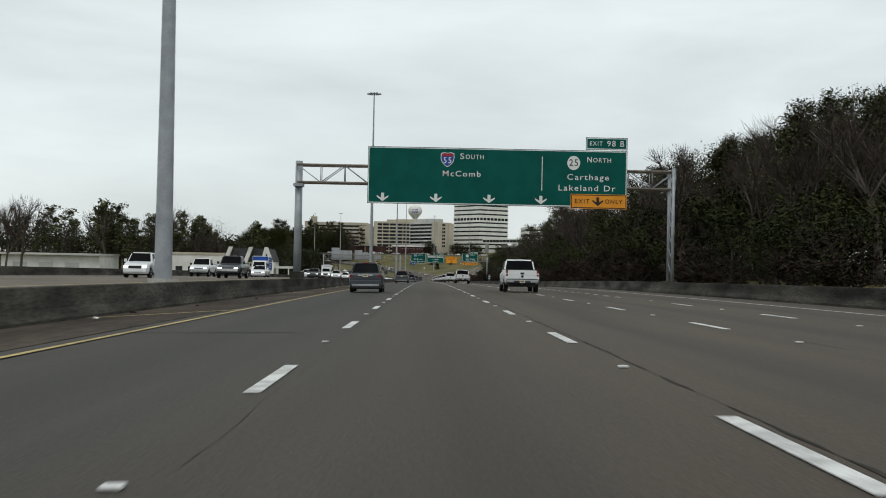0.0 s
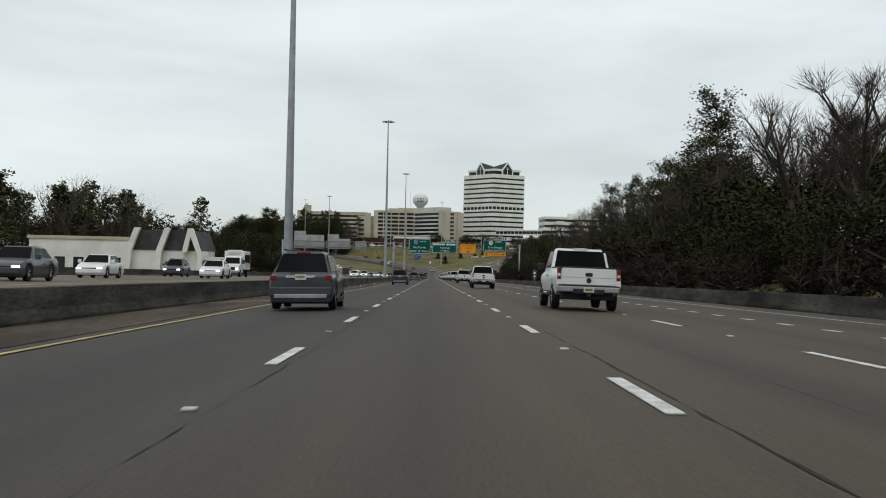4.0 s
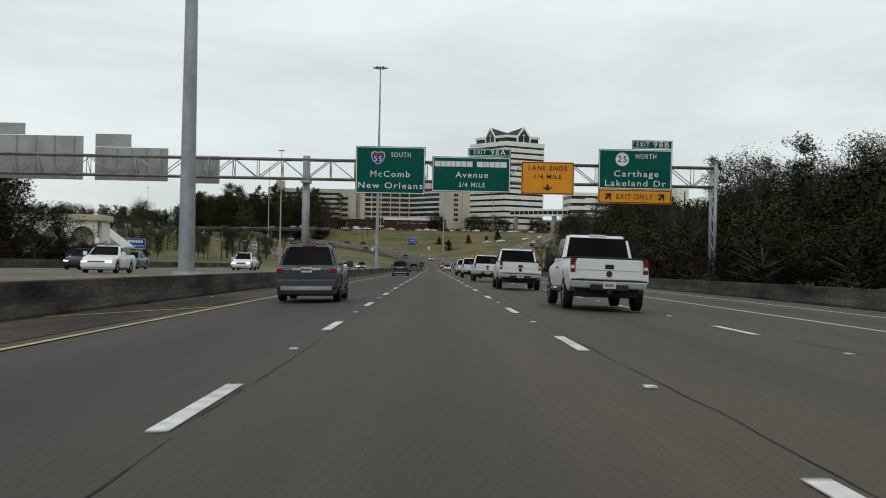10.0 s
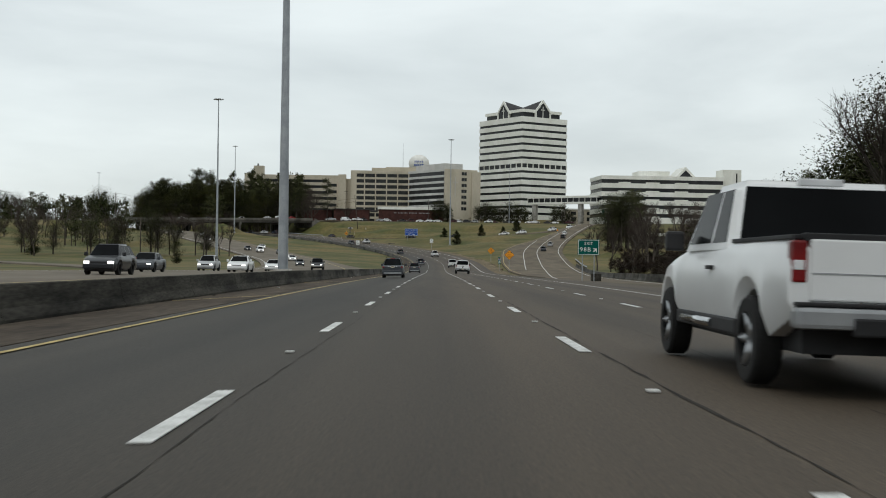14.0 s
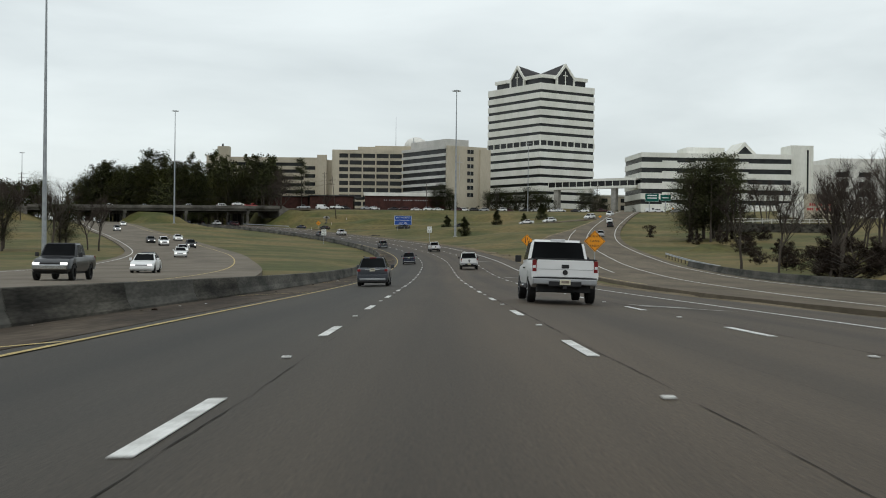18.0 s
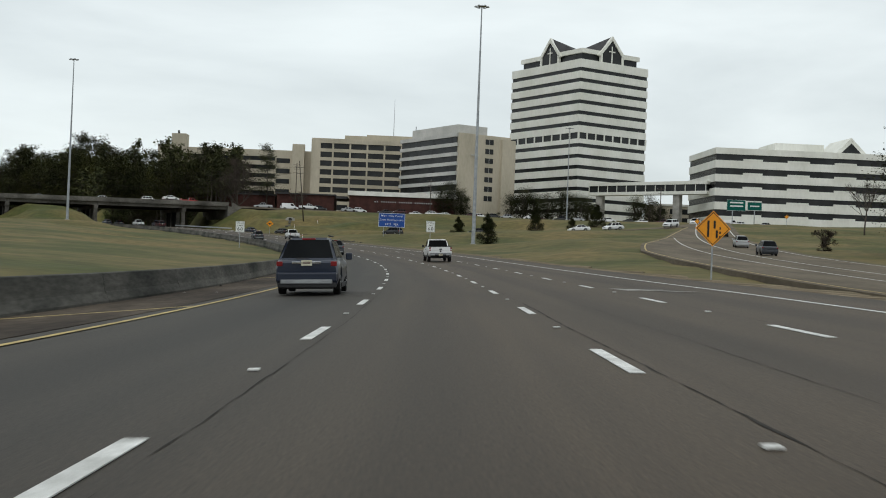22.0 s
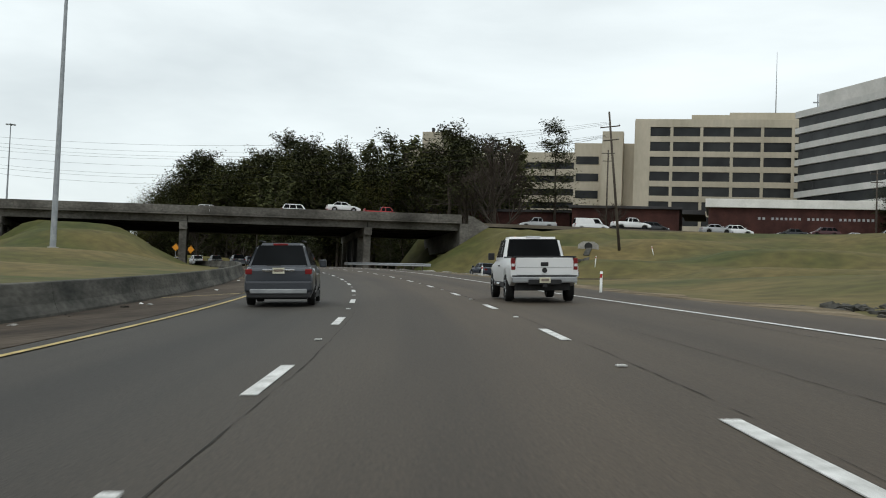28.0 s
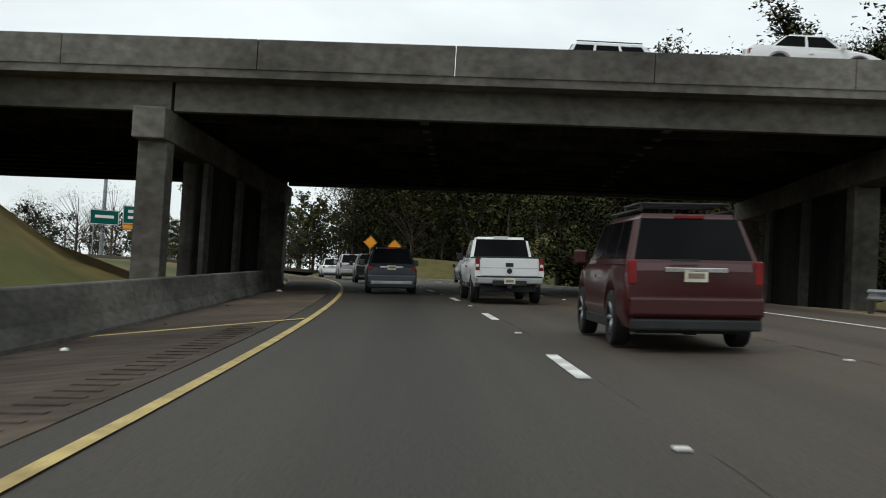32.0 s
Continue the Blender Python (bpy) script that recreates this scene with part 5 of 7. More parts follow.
def round_tree(seed, h, mat, w=.42, n=26, per=40, low=.2, leaf=1.0, cone=False, slim=.95):
    rnd = random.Random(seed)
    bm = bmesh.new()
    tube(bm, (0, 0, -.3), (0, 0, h * .55), h * .022, h * .012, n=7, cap=False)
    v, f = [], []
    for _ in range(n):
        a, u = rnd.uniform(0, 6.28), rnd.uniform(low, .95)
        rad = w * h * math.sin(math.pi * min(1, max(.12, u * .92))) ** .7 * rnd.uniform(.25, 1)
        if cone:
            rad = w * h * (1.02 - u) * rnd.uniform(.35, 1)
        c = Vector((math.cos(a) * rad, math.sin(a) * rad, h * u))
        tube(bm, (0, 0, h * u * .6), c, .07, .03, n=3, cap=False)
        leaf_blob(v, f, rnd, c, h * (.14 if not cone else .05 + .10 * (1 - u)), per * 2, (.15 + h * .010) * leaf, .8, slim)
    return bm, crown_mesh(v, f, mat, h, low)


def make_tree(name, trunk_crown, label, category="tree", crown_name="crown"):
    t = thing(name, Matrix.Translation((0, -900, -300)), label, category)
    part("trunk", trunk_crown[0], BARK, t)
    part_of(crown_name, trunk_crown[1], None, t)
    return t


BARE = [make_tree("bare_tree", bare_tree(10 + i, 13, tw, sp), "leafless grey-brown winter tree with fine twigs") for i, (tw, sp) in enumerate(((17, .75), (16, .95), (18, .6), (16, .85)))]
PINE = [make_tree("pine_tree", pine_tree(30 + i, 18, b), "tall dark green pine with a bare lower trunk") for i, b in enumerate((.45, .3, .55))]
ROUND = [make_tree("evergreen_tree", round_tree(50 + i, 9, LEAF_DARK, w, 36, 46, .10, .74), "dense dark evergreen tree") for i, w in enumerate((.42, .5, .36))]
OLIVE = [make_tree("olive_tree", round_tree(60 + i, 11, LEAF_OLIVE, w), "tree with yellow-olive winter foliage") for i, w in enumerate((.42, .5))]
BUSH = [make_tree("shrub", round_tree(70 + i, 3.2, BRUSH, .75, 26, 46, .05, 1.35, slim=.20), "tangled brown winter brush", "shrub") for i in range(3)]
CEDAR = [make_tree("cedar", round_tree(80, 5.0, LEAF_DARK, .42, 60, 46, .03, .62, True), "small conical dark cedar on the grass")]
HILL = [make_tree("evergreen_tree", round_tree(100 + i, 17, mt, w, 104, 36, .20, .50), lb_) for i, (mt, w, lb_) in enumerate(((LEAF_DARK, .34, "tall dense dark evergreen on the hilltop"), (LEAF_OLIVE, .36, "tall hilltop tree with olive winter foliage"), (NEEDLE, .28, "tall dark pine with a broad crown")))]
FBARE = [make_tree("bare_tree", bare_tree(90, 13, 4, .8, 2), "leafless tree")] + [make_tree("bare_tree", round_tree(98 + i, 13, TWIG, .46, 26, 20, .30, 1.25, slim=.11), "leafless tree") for i in range(3)]
FPINE = [make_tree("pine_tree", pine_tree(93 + i, 18, .4, NEEDLE, 8, .60), "pine") for i in range(2)]
FROUND = [make_tree("evergreen_tree", round_tree(96 + i, 9, LEAF_DARK, .45, 14, 18, .15, 1.35), "evergreen") for i in range(2)]
protos = HILL + FBARE + FPINE + FROUND + BARE + PINE + ROUND + OLIVE + BUSH + CEDAR
rt_ = random.Random(77)


FAR = []
TREE_CLEAR = [(CX[::2], CY[::2], 15.5), (OPP[:, 0], OPP[:, 1], 13.0), (ONRAMP[:, 0], ONRAMP[:, 1], 5.5), (RAMP[:, 0], RAMP[:, 1], 7.5), (LAKE[:, 0], LAKE[:, 1], 14.5), (SIDE[:, 0], SIDE[:, 1], 5.5)]


def on_road(x, y):
    """True where a tree would stand on a pavement."""
    return any(((px - x) ** 2 + (py - y) ** 2).min() < d * d for px, py, d in TREE_CLEAR)


def plant_far(kind, x, y, h, base_h):
    """A tree too far off to be told from its neighbours: goes into the one mass of distant woods."""
    if on_road(x, y):
        return
    k = h / base_h
    FAR.append((rt_.choice(kind), Matrix.Translation((x, y, gz(x, y) - .1)) @ Matrix.Rotation(rt_.uniform(0, 6.28), 4, "Z") @ Matrix.Diagonal((k, k, k, 1))))


def grow_far(name, label):
    groups = {}
    for src, m in FAR:
        for c in src.children:
            me = c.data
            n = len(me.vertices)
            co = np.empty(n * 3)
            me.vertices.foreach_get("co", co)
            co = np.c_[co.reshape(-1, 3), np.ones(n)] @ np.array(m).T
            lt_ = np.empty(len(me.polygons), int)
            me.polygons.foreach_get("loop_total", lt_)
            li = np.empty(len(me.loops), int)
            me.loops.foreach_get("vertex_index", li)
            groups.setdefault(me.materials[0], []).append((co[:, :3], lt_, li))
    for mat, parts in groups.items():
        off = np.cumsum([0] + [len(p[0]) for p in parts])
        co = np.concatenate([p[0] for p in parts])
        li = np.concatenate([p[2] + o for p, o in zip(parts, off)])
        lt_ = np.concatenate([p[1] for p in parts])
        me = bpy.data.meshes.new(name)
        me.vertices.add(len(co))
        me.vertices.foreach_set("co", co.ravel())
        me.loops.add(len(li))
        me.loops.foreach_set("vertex_index", li)
        me.polygons.add(len(lt_))
        me.polygons.foreach_set("loop_start", np.concatenate([[0], np.cumsum(lt_)[:-1]]))
        me.polygons.foreach_set("loop_total", lt_)
        me.update(calc_edges=True)
        me.materials.append(mat)
        tagged(new(name, me), label, "woods", kind="stuff")


def plant(kind, x, y, h, base_h, z=None, group=""):
    if on_road(x, y):
        return None
    src = rt_.choice(kind)
    k = h / base_h
    ob = copy_thing(src, Matrix.Translation((x, y, gz(x, y) - .1 if z is None else z)) @ Matrix.Rotation(rt_.uniform(0, 6.28), 4, "Z") @ Matrix.Diagonal((k * rt_.uniform(.9, 1.15), k * rt_.uniform(.9, 1.15), k, 1)))
    m = Matrix.Translation((x, y, gz(x, y) - .1 if z is None else z)) @ Matrix.Rotation(rt_.uniform(0, 6.28), 4, "Z") @ Matrix.Diagonal((k * rt_.uniform(.9, 1.15), k * rt_.uniform(.9, 1.15), k, 1))
    ob.matrix_world = m
    if group:
        tagged(ob, group=group)
    return ob


# woods along the east side
for y in range(66, 552, 9):
    low = .8 if 385 < y < 482 else 1.0
    for row, x in enumerate((20.5, 23.5, 27.5, 33.5, 41)):
        xx, yy = x + rt_.uniform(-1.6, 1.6), y + rt_.uniform(-4, 4)
        r = rt_.random()
        if row == 0:
            plant(BUSH, xx, yy, rt_.uniform(2.4, 4.2), 3.2, group="woods along the barrier")
        elif row == 1:
            plant(BUSH if r < .6 else ROUND, xx, yy, rt_.uniform(4.0, 6.5) * low, 3.2 if r < .6 else 9, group="woods along the barrier")
        elif r < (.55 if y < 375 else .15):
            plant(BARE, xx, yy, (rt_.uniform(7, 10) + row * 1.3) * low, 13, group="woods along the barrier")
        elif r < .82 or (y > 455 and r < .9):
            plant(ROUND, xx, yy, (rt_.uniform(6, 8.5) + row * .9) * low * (.95 if y > 455 else 1), 9, group="woods along the barrier")
        else:
            plant(PINE, xx, yy, (rt_.uniform(10, 13.5) + row * .8) * low * (.78 if y > 482 else 1), 18, group="woods along the barrier")
for x, y, h in ((34, 184, 16), (36, 190, 17), (38, 198, 17.5), (35, 205, 16), (40, 192, 18), (37, 212, 16), (27, 246, 17), (29, 254, 16), (28, 262, 15), (33, 330, 16), (35, 118, 14), (38, 126, 15.5), (41, 112, 16), (43, 134, 17), (39, 144, 15), (44, 104, 16), (46, 120, 17), (37, 520, 11.5), (34, 535, 12.5), (40, 545, 13)):
    plant(PINE, x, y, h, 18)
for i in range(46):
    y = 108 + 112 * (i + rt_.random()) / 46 if i < 30 else 282 + 66 * (i - 30 + rt_.random()) / 16
    x = 36 + rt_.uniform(0, 14)
    if i % 3 == 0:
        plant(BARE, x, y, rt_.uniform(15.5, 18.5) + 2 * (165 < y < 220), 13, group="woods along the barrier")
    else:
        plant(HILL[:1] + HILL[2:] if i % 3 == 1 else PINE, x, y, rt_.uniform(14, 17) + 2.5 * (165 < y < 220), 17, group="woods along the barrier")
for i in range(34):
    y = 492 + 100 * (i + rt_.random()) / 34
    plant((HILL[:1], ROUND, HILL[2:], PINE)[i % 4], 29 + rt_.uniform(0, 12), y, float(np.interp(y, [492, 505, 532, 562, 592], [9.5, 12.2, 14.2, 12.5, 8])) * rt_.uniform(.8, 1), (17, 9, 17, 18)[i % 4], group="woods along the barrier")
for x, y, h in ((32.5, 456, 13.3), (34.5, 448, 11.5), (33.5, 438, 11), (34, 425, 11.4), (33, 412, 10.8), (36, 431, 12), (36, 418, 12), (35, 468, 10.8), (37, 461, 12), (35, 402, 10.5), (37, 408, 11.5), (33, 534, 14.5), (32, 550, 14.2), (33, 509, 13)):
    plant(HILL[:1] + HILL[2:], x, y, h, 17, group="woods along the barrier")
for y in range(556, 790, 9):
    for x in (28, 33, 39, 46, 55):
        xx, yy = x + (y - 556) * .10 + rt_.uniform(-2, 2), y + rt_.uniform(-4, 4)
        if x < 35:
            plant(BUSH, xx, yy, rt_.uniform(1.8, 3.4), 3.2)
        elif rt_.random() < .6:
            plant(BARE, xx, yy, rt_.uniform(5.5, 9.5), 13)
        else:
            plant(BUSH, xx, yy, rt_.uniform(3, 4.8), 3.2)
# the deeper woods behind
for y in range(60, 560, 7):
    for x in (45, 53):
        plant_far(FROUND, x + rt_.uniform(-3, 3), y + rt_.uniform(-3, 3), rt_.uniform(9.5, 13) * (.8 if 385 < y < 455 else 1), 9)
for y in range(68, 550, 6):
    plant_far(FROUND, 26 + rt_.uniform(-1, 1), y, rt_.uniform(5, 7) * (.8 if 385 < y < 455 else 1), 9)
for i in range(34):
    x, y = 34 + rt_.uniform(0, 34), 655 + rt_.uniform(0, 130)
    plant(BUSH, x, y, rt_.uniform(3.2, 5.2), 3.2) if i % 2 else plant(BARE, x + 4, y, rt_.uniform(8, 12), 13)
for i in range(10):
    plant(BARE, 92 + rt_.uniform(0, 40), 985 + rt_.uniform(-15, 20), rt_.uniform(9, 13), 13)
for i in range(12):
    plant(ROUND, 78 + i * 3.2, 936 + rt_.uniform(-1, 3), rt_.uniform(3.5, 5.5), 9)
# pines beside the exit ramp
for x, y, h in ((59.5, 884, 18), (62, 888, 19.5), (64.5, 892, 21), (67.5, 895, 20), (69.5, 889, 19), (63.5, 880, 17), (68.5, 899, 19.5), (66.5, 884, 20), (71.5, 893, 18), (62.5, 896, 18.5)):
    plant(HILL[2:] if x < 68 and y > 883 else PINE[1:2], x, y, h * .95, 17)
for x, y, h in ((8.3, 963.3, 6.2), (19.5, 995.3, 5.6), (37.5, 1034, 6.0), (3.6, 1027.5, 5.6), (31, 1030, 3.6)):
    plant(CEDAR, x, y, h, 5.0)
for i in range(26):
    plant(BUSH, 62 + rt_.uniform(-8, 30), 850 + rt_.uniform(-70, 80), rt_.uniform(1.5, 3.5), 3.2)
# hilltop trees beside the hospital and the bridge
# (x, y, height of the treetops) along the front of the woods, which fall back to the west; fitted to the camera's
# skyline
RIDGE = np.array([(-211, 1245, 17.6), (-202, 1243, 20.5), (-196, 1242, 25), (-186, 1240, 31.8), (-180, 1238, 34.7), (-166, 1233, 35.2), (-150, 1223, 35.0), (-129, 1204, 32.4), (-111, 1188, 30.7), (-101, 1180, 30.2), (-95, 1179, 29.4), (-88, 1177, 31.0), (-80, 1176, 29.5)])
for i in range(112):
    x = -203 + 123 * (i + rt_.random()) / 112
    dy = rt_.uniform(-2, 18)
    y = float(np.interp(x, RIDGE[:, 0], RIDGE[:, 1])) + dy
    top = float(np.interp(x, RIDGE[:, 0], RIDGE[:, 2])) - rt_.choice((0, .6, 1.5, 3, 5)) + dy * .1
    while on_road(x, y) and y < 1330:  # clear of the slip road, back along the camera's sight line and taller
        x, y, top = x - 3.2, y + 6, top + .75
    top -= gz(x, y)
    k = rt_.random() + (.22 if x > -115 else -.12)
    plant(HILL[1:2] if -176 < x < -128 and k < .3 else HILL, x, y, top - .8, 17) if k < .66 else plant(PINE, x, y, top, 18) if k < 1.06 else plant(BARE, x, y, top, 13)
for x, y, top in ((-154.6, 1253, 42.5), (-151, 1256, 41), (-158, 1258, 41.5), (-88, 1177, 32.4), (-85.5, 1172, 31), (-101, 1180, 31), (-82, 1170, 29.5), (-79.5, 1156, 27), (-80, 1150, 26.5)):
    plant(PINE, x, y, top - gz(x, y), 18)
for i in range(36):
    x = -152 + i * 2.0
    plant(ROUND, x + rt_.uniform(-2, 2), 1152 + (x + 150) * .16 + rt_.uniform(0, 5), rt_.uniform(6, 10), 9)
for x, y, h in ((-64.8, 1176, 23.5), (-77, 1180, 24)):
    plant(PINE, x, y, h, 18)
for x, y, h in ((-70.9, 1150, 20.5), (-73, 1158, 19), (-76, 1152, 17), (-52, 1166, 9), (-16, 1149, 13)):
    plant(BARE, x, y, h, 13)
for x, h in ((-2, 11), (2, 12.5), (6, 10), (24, 11), (28, 13), (32, 12), (37, 11.5), (42, 13.5), (47, 12), (51, 10.5), (68, 11.5), (73, 12), (77, 9)):
    plant(HILL[:1] + HILL[2:], x, 1167 + rt_.uniform(-2, 4), h, 17)
    plant(ROUND, x + 1.6, 1166 + rt_.uniform(-1, 3), h * .82, 9)
for x in (9, 14, 19, 56, 62, 84, 92):
    plant(ROUND, x, 1163 + rt_.uniform(-1, 2), rt_.uniform(2.5, 4), 9)
for i in range(28):
    u = (i + rt_.random()) / 28
    plant(HILL, -192 + 74 * u, 1282 - 40 * u + rt_.uniform(-14, 14), rt_.uniform(15, 21), 17)
# west side beyond the opposite carriageway
for x, y, h in ((-41, 432, 10.5), (-42.5, 444, 10.5), (-44, 452, 11), (-40.5, 424, 9.5), (-46, 428, 11), (-47, 440, 11.5), (-51, 452, 10), (-45, 460, 9), (-56, 460, 11.5), (-48, 468, 10), (-61, 455, 11), (-66, 462, 11), (-41, 464, 7), (-54, 446, 9)):
    plant(ROUND, x, y, h, 9)
for x, y, h in ((-50, 450, 12), (-56, 456, 13), (-62, 450, 13), (-46, 456, 10.5), (-66, 470, 12.5), (-52, 466, 12)):
    plant(HILL[:1], x, y, h, 17)
for i in range(12):
    plant(BUSH, -36 + rt_.uniform(-1.5, 1), 428 + i * 3.2, rt_.uniform(2.2, 3.6), 3.2)
for x, y, h in ((-64, 190, 11.5), (-72, 206, 11), (-88, 240, 12)):
    plant(BARE, x, y, h, 13)
for x, y, h in ((-76, 448, 13), (-84, 456, 15), (-92, 440, 14), (-100, 452, 15), (-72, 470, 13)):
    plant(BARE, x, y, h, 13)
for x, y, h in ((-74, 806, 11), (-66, 808, 11), (-60, 815, 9), (-70, 816, 10), (-78, 818, 11), (-88, 804, 10), (-95, 812, 10), (-103, 822, 9), (-84, 826, 11), (-64, 822, 8), (-112, 800, 10), (-118, 812, 10), (-124, 806, 9), (-108, 790, 9)):
    plant(BARE, x, y, h, 13)
for x, y, h in ((-82, 812, 14), (-79, 808, 11), (-68, 822, 9), (-74, 806, 9.5), (-66, 812, 9), (-90, 806, 10), (-100, 815, 10), (-108, 806, 9), (-96, 826, 10), (-120, 815, 10)):
    plant(HILL[:1], x, y, h, 17)
for x, y, h in ((-58, 735, 5), (-112, 800, 9)):
    plant(ROUND, x, y, h, 9)
for i in range(6):
    plant(BUSH, -34 + rt_.uniform(-3, 1), 330 + i * 22, rt_.uniform(1.2, 2.2), 3.2)
# the long treeline behind the church and the warehouse
for i in range(240):
    u = rt_.random()
    x, y = -78 - 190 * u + rt_.uniform(-14, 14), 448 + rt_.uniform(0, 70) - 130 * u * u
    k = rt_.random()
    (plant_far(FBARE, x, y, rt_.uniform(17, 25), 13) if k < .5 else plant_far(FPINE, x, y, rt_.uniform(17, 25), 18) if k < .75 else plant_far(FROUND, x, y, rt_.uniform(12, 18), 9))
for i in range(110):
    u = rt_.random()
    x = -330 + 170 * u
    y = 1012 + (x + 330) * .5 + rt_.uniform(8, 60)
    (plant_far(FBARE, x, y, rt_.uniform(13, 18), 13) if rt_.random() < .35 else plant_far(FROUND, x, y, rt_.uniform(11, 17), 9))
for i in range(30):
    x, y = -140 - rt_.uniform(0, 100), rt_.uniform(860, 1130)
    k = rt_.random()
    (plant_far(FBARE, x, y, rt_.uniform(8, 12), 13) if k < .4 else plant_far(FROUND, x, y, rt_.uniform(6, 10), 9) if k < .75 else plant_far(FPINE, x, y, rt_.uniform(10, 14), 18))
for i in range(46):
    x, y = -112 - rt_.uniform(0, 150), 872 + rt_.uniform(0, 60)
    plant_far(rt_.choice((FBARE, FROUND, FROUND)), x, y, rt_.uniform(8, 12), 10)
for i in range(70):
    x, y = -230 - rt_.uniform(0, 200), rt_.uniform(500, 1350)
    (plant_far(rt_.choice((FBARE, FROUND)), x, y, rt_.uniform(10, 15), 11))
for i in range(60):
    x, y = 130 + rt_.uniform(0, 160), 1190 + rt_.uniform(40, 160)
    plant_far(rt_.choice((FBARE, FROUND)), x, y, rt_.uniform(9, 14), 11)
for i in range(60):
    plant_far(rt_.choice((FBARE, FPINE, FROUND)), -90 - rt_.uniform(0, 75), 1225 + rt_.uniform(0, 50), rt_.uniform(17, 23), 14)
for i in range(100):
    plant_far(rt_.choice((FBARE, FPINE, FROUND, FBARE)), -120 - rt_.uniform(0, 230), 1262 + rt_.uniform(0, 130), rt_.uniform(9, 13.5), 14)
for i in range(150):
    p = main_at(1195 + rt_.uniform(0, 285), 18 + rt_.uniform(0, 45))
    plant_far(rt_.choice((FPINE, FROUND, FROUND, FBARE)), p.x, p.y, rt_.uniform(10, 14), 12)
for i in range(44):
    plant_far(rt_.choice((FPINE, FROUND, FBARE)), -196 - rt_.uniform(0, 80), 1262 + rt_.uniform(0, 80), rt_.uniform(12, 17), 14)
for i in range(60):
    p = main_at(1200 + rt_.uniform(0, 280), -17 - rt_.uniform(0, 30))
    plant_far(rt_.choice((FBARE, FROUND)), p.x, p.y, rt_.uniform(8, 11), 12)
grow_far("far_woods", "distant mass of bare trees, evergreens and pines")
for ob in protos:
    for c in list(ob.children_recursive):
        bpy.data.objects.remove(c)
    bpy.data.objects.remove(ob)


# ---- vehicles ----
def paint(name, c, flake=0.06):
    m = surface("paint_" + name, tuple(v * (1 - flake) for v in c), c, 1.2, 0.28, spec=0.5, obj=True)
    m.node_tree.nodes["Principled BSDF"].inputs["Coat Weight"].default_value = 0.12
    return m


PAINT = dict(white=paint("white", (.72, .73, .73)), silver=paint("silver", (.36, .37, .38)), grey=paint("grey", (.038, .043, .052)), black=paint("black", (.012, .013, .016)),
             red=paint("maroon", (.040, .002, .004)), blue=paint("blue", (.012, .03, .10)), teal=paint("teal", (.06, .12, .14)), tan=paint("tan", (.30, .26, .19)), navy=paint("navy", (.012, .018, .035)), bright_red=paint("bright_red", (.35, .01, .008)))
BUMPER_STEEL = surface("bright_bumper_steel", (.26, .27, .28), (.36, .37, .38), 2, 0.32, metal=.35, obj=True)
CAR_GLASS = surface("car_glass", (.004, .0045, .005), (.009, .010, .011), 0.6, 0.14, spec=0.03, obj=True)
RUBBER = surface("tyre_rubber", (.012, .012, .012), (.022, .021, .020), 3, 0.9, fine=.2, obj=True)
ALLOY = surface("alloy_rim", (.30, .31, .32), (.42, .43, .44), 3, 0.35, metal=.8, obj=True)
CHROME = surface("chrome", (.50, .51, .52), (.60, .61, .62), 2, 0.15, metal=1, obj=True)
PLASTIC = surface("black_plastic", (.014, .014, .015), (.026, .026, .027), 2, 0.6, obj=True)
TAIL = surface("tail_lamp_red", (.13, .006, .007), (.21, .010, .010), 4, 0.3, obj=True)
LENS = surface("lamp_lens", (.55, .56, .57), (.70, .71, .72), 4, 0.12, obj=True)
PLATE = surface("number_plate", (.52, .49, .36), (.62, .60, .48), 4, 0.5, obj=True)
LAMP_ON, lt, lb = material("lit_headlamp", 0.3)
lb.inputs["Emission Color"].default_value, lb.inputs["Emission Strength"].default_value = (1, .97, .9, 1), 2.0
lb.inputs["Base Color"].default_value = (.8, .8, .78, 1)

SPEC = dict(
    #       L    W    H    belt hood deck  clear wheel  wb   windscreen base, roof front, roof rear, rear base
    sedan=(4.80, 1.82, 1.45, .93, .90, .98, .20, .33, 2.78, (1.05, .30, -1.05, -1.75)),
    suv=(4.65, 1.86, 1.68, 1.03, 1.00, 1.03, .24, .36, 2.70, (1.20, .45, -1.50, -2.16)),
    big_suv=(4.85, 1.92, 1.84, 1.16, 1.14, 1.16, .30, .39, 2.80, (1.10, .55, -1.95, -2.32)),
    pickup=(5.85, 2.01, 1.93, 1.24, 1.18, 1.30, .46, .40, 3.68, (1.35, .75, -.55, -.80)),
    van=(5.60, 2.02, 2.15, 1.25, 1.18, 1.25, .26, .37, 3.50, (1.75, 1.15, -2.55, -2.70)),
)


def lerp3(a, b, t):
    return [x + (y - x) * t for x, y in zip(a, b)]


def sharpen(bm, angle=.55):
    for f in bm.faces:
        f.smooth = True
    for e in bm.edges:
        if len(e.link_faces) == 2 and e.calc_face_angle(0) > angle:
            e.smooth = False
    return bm


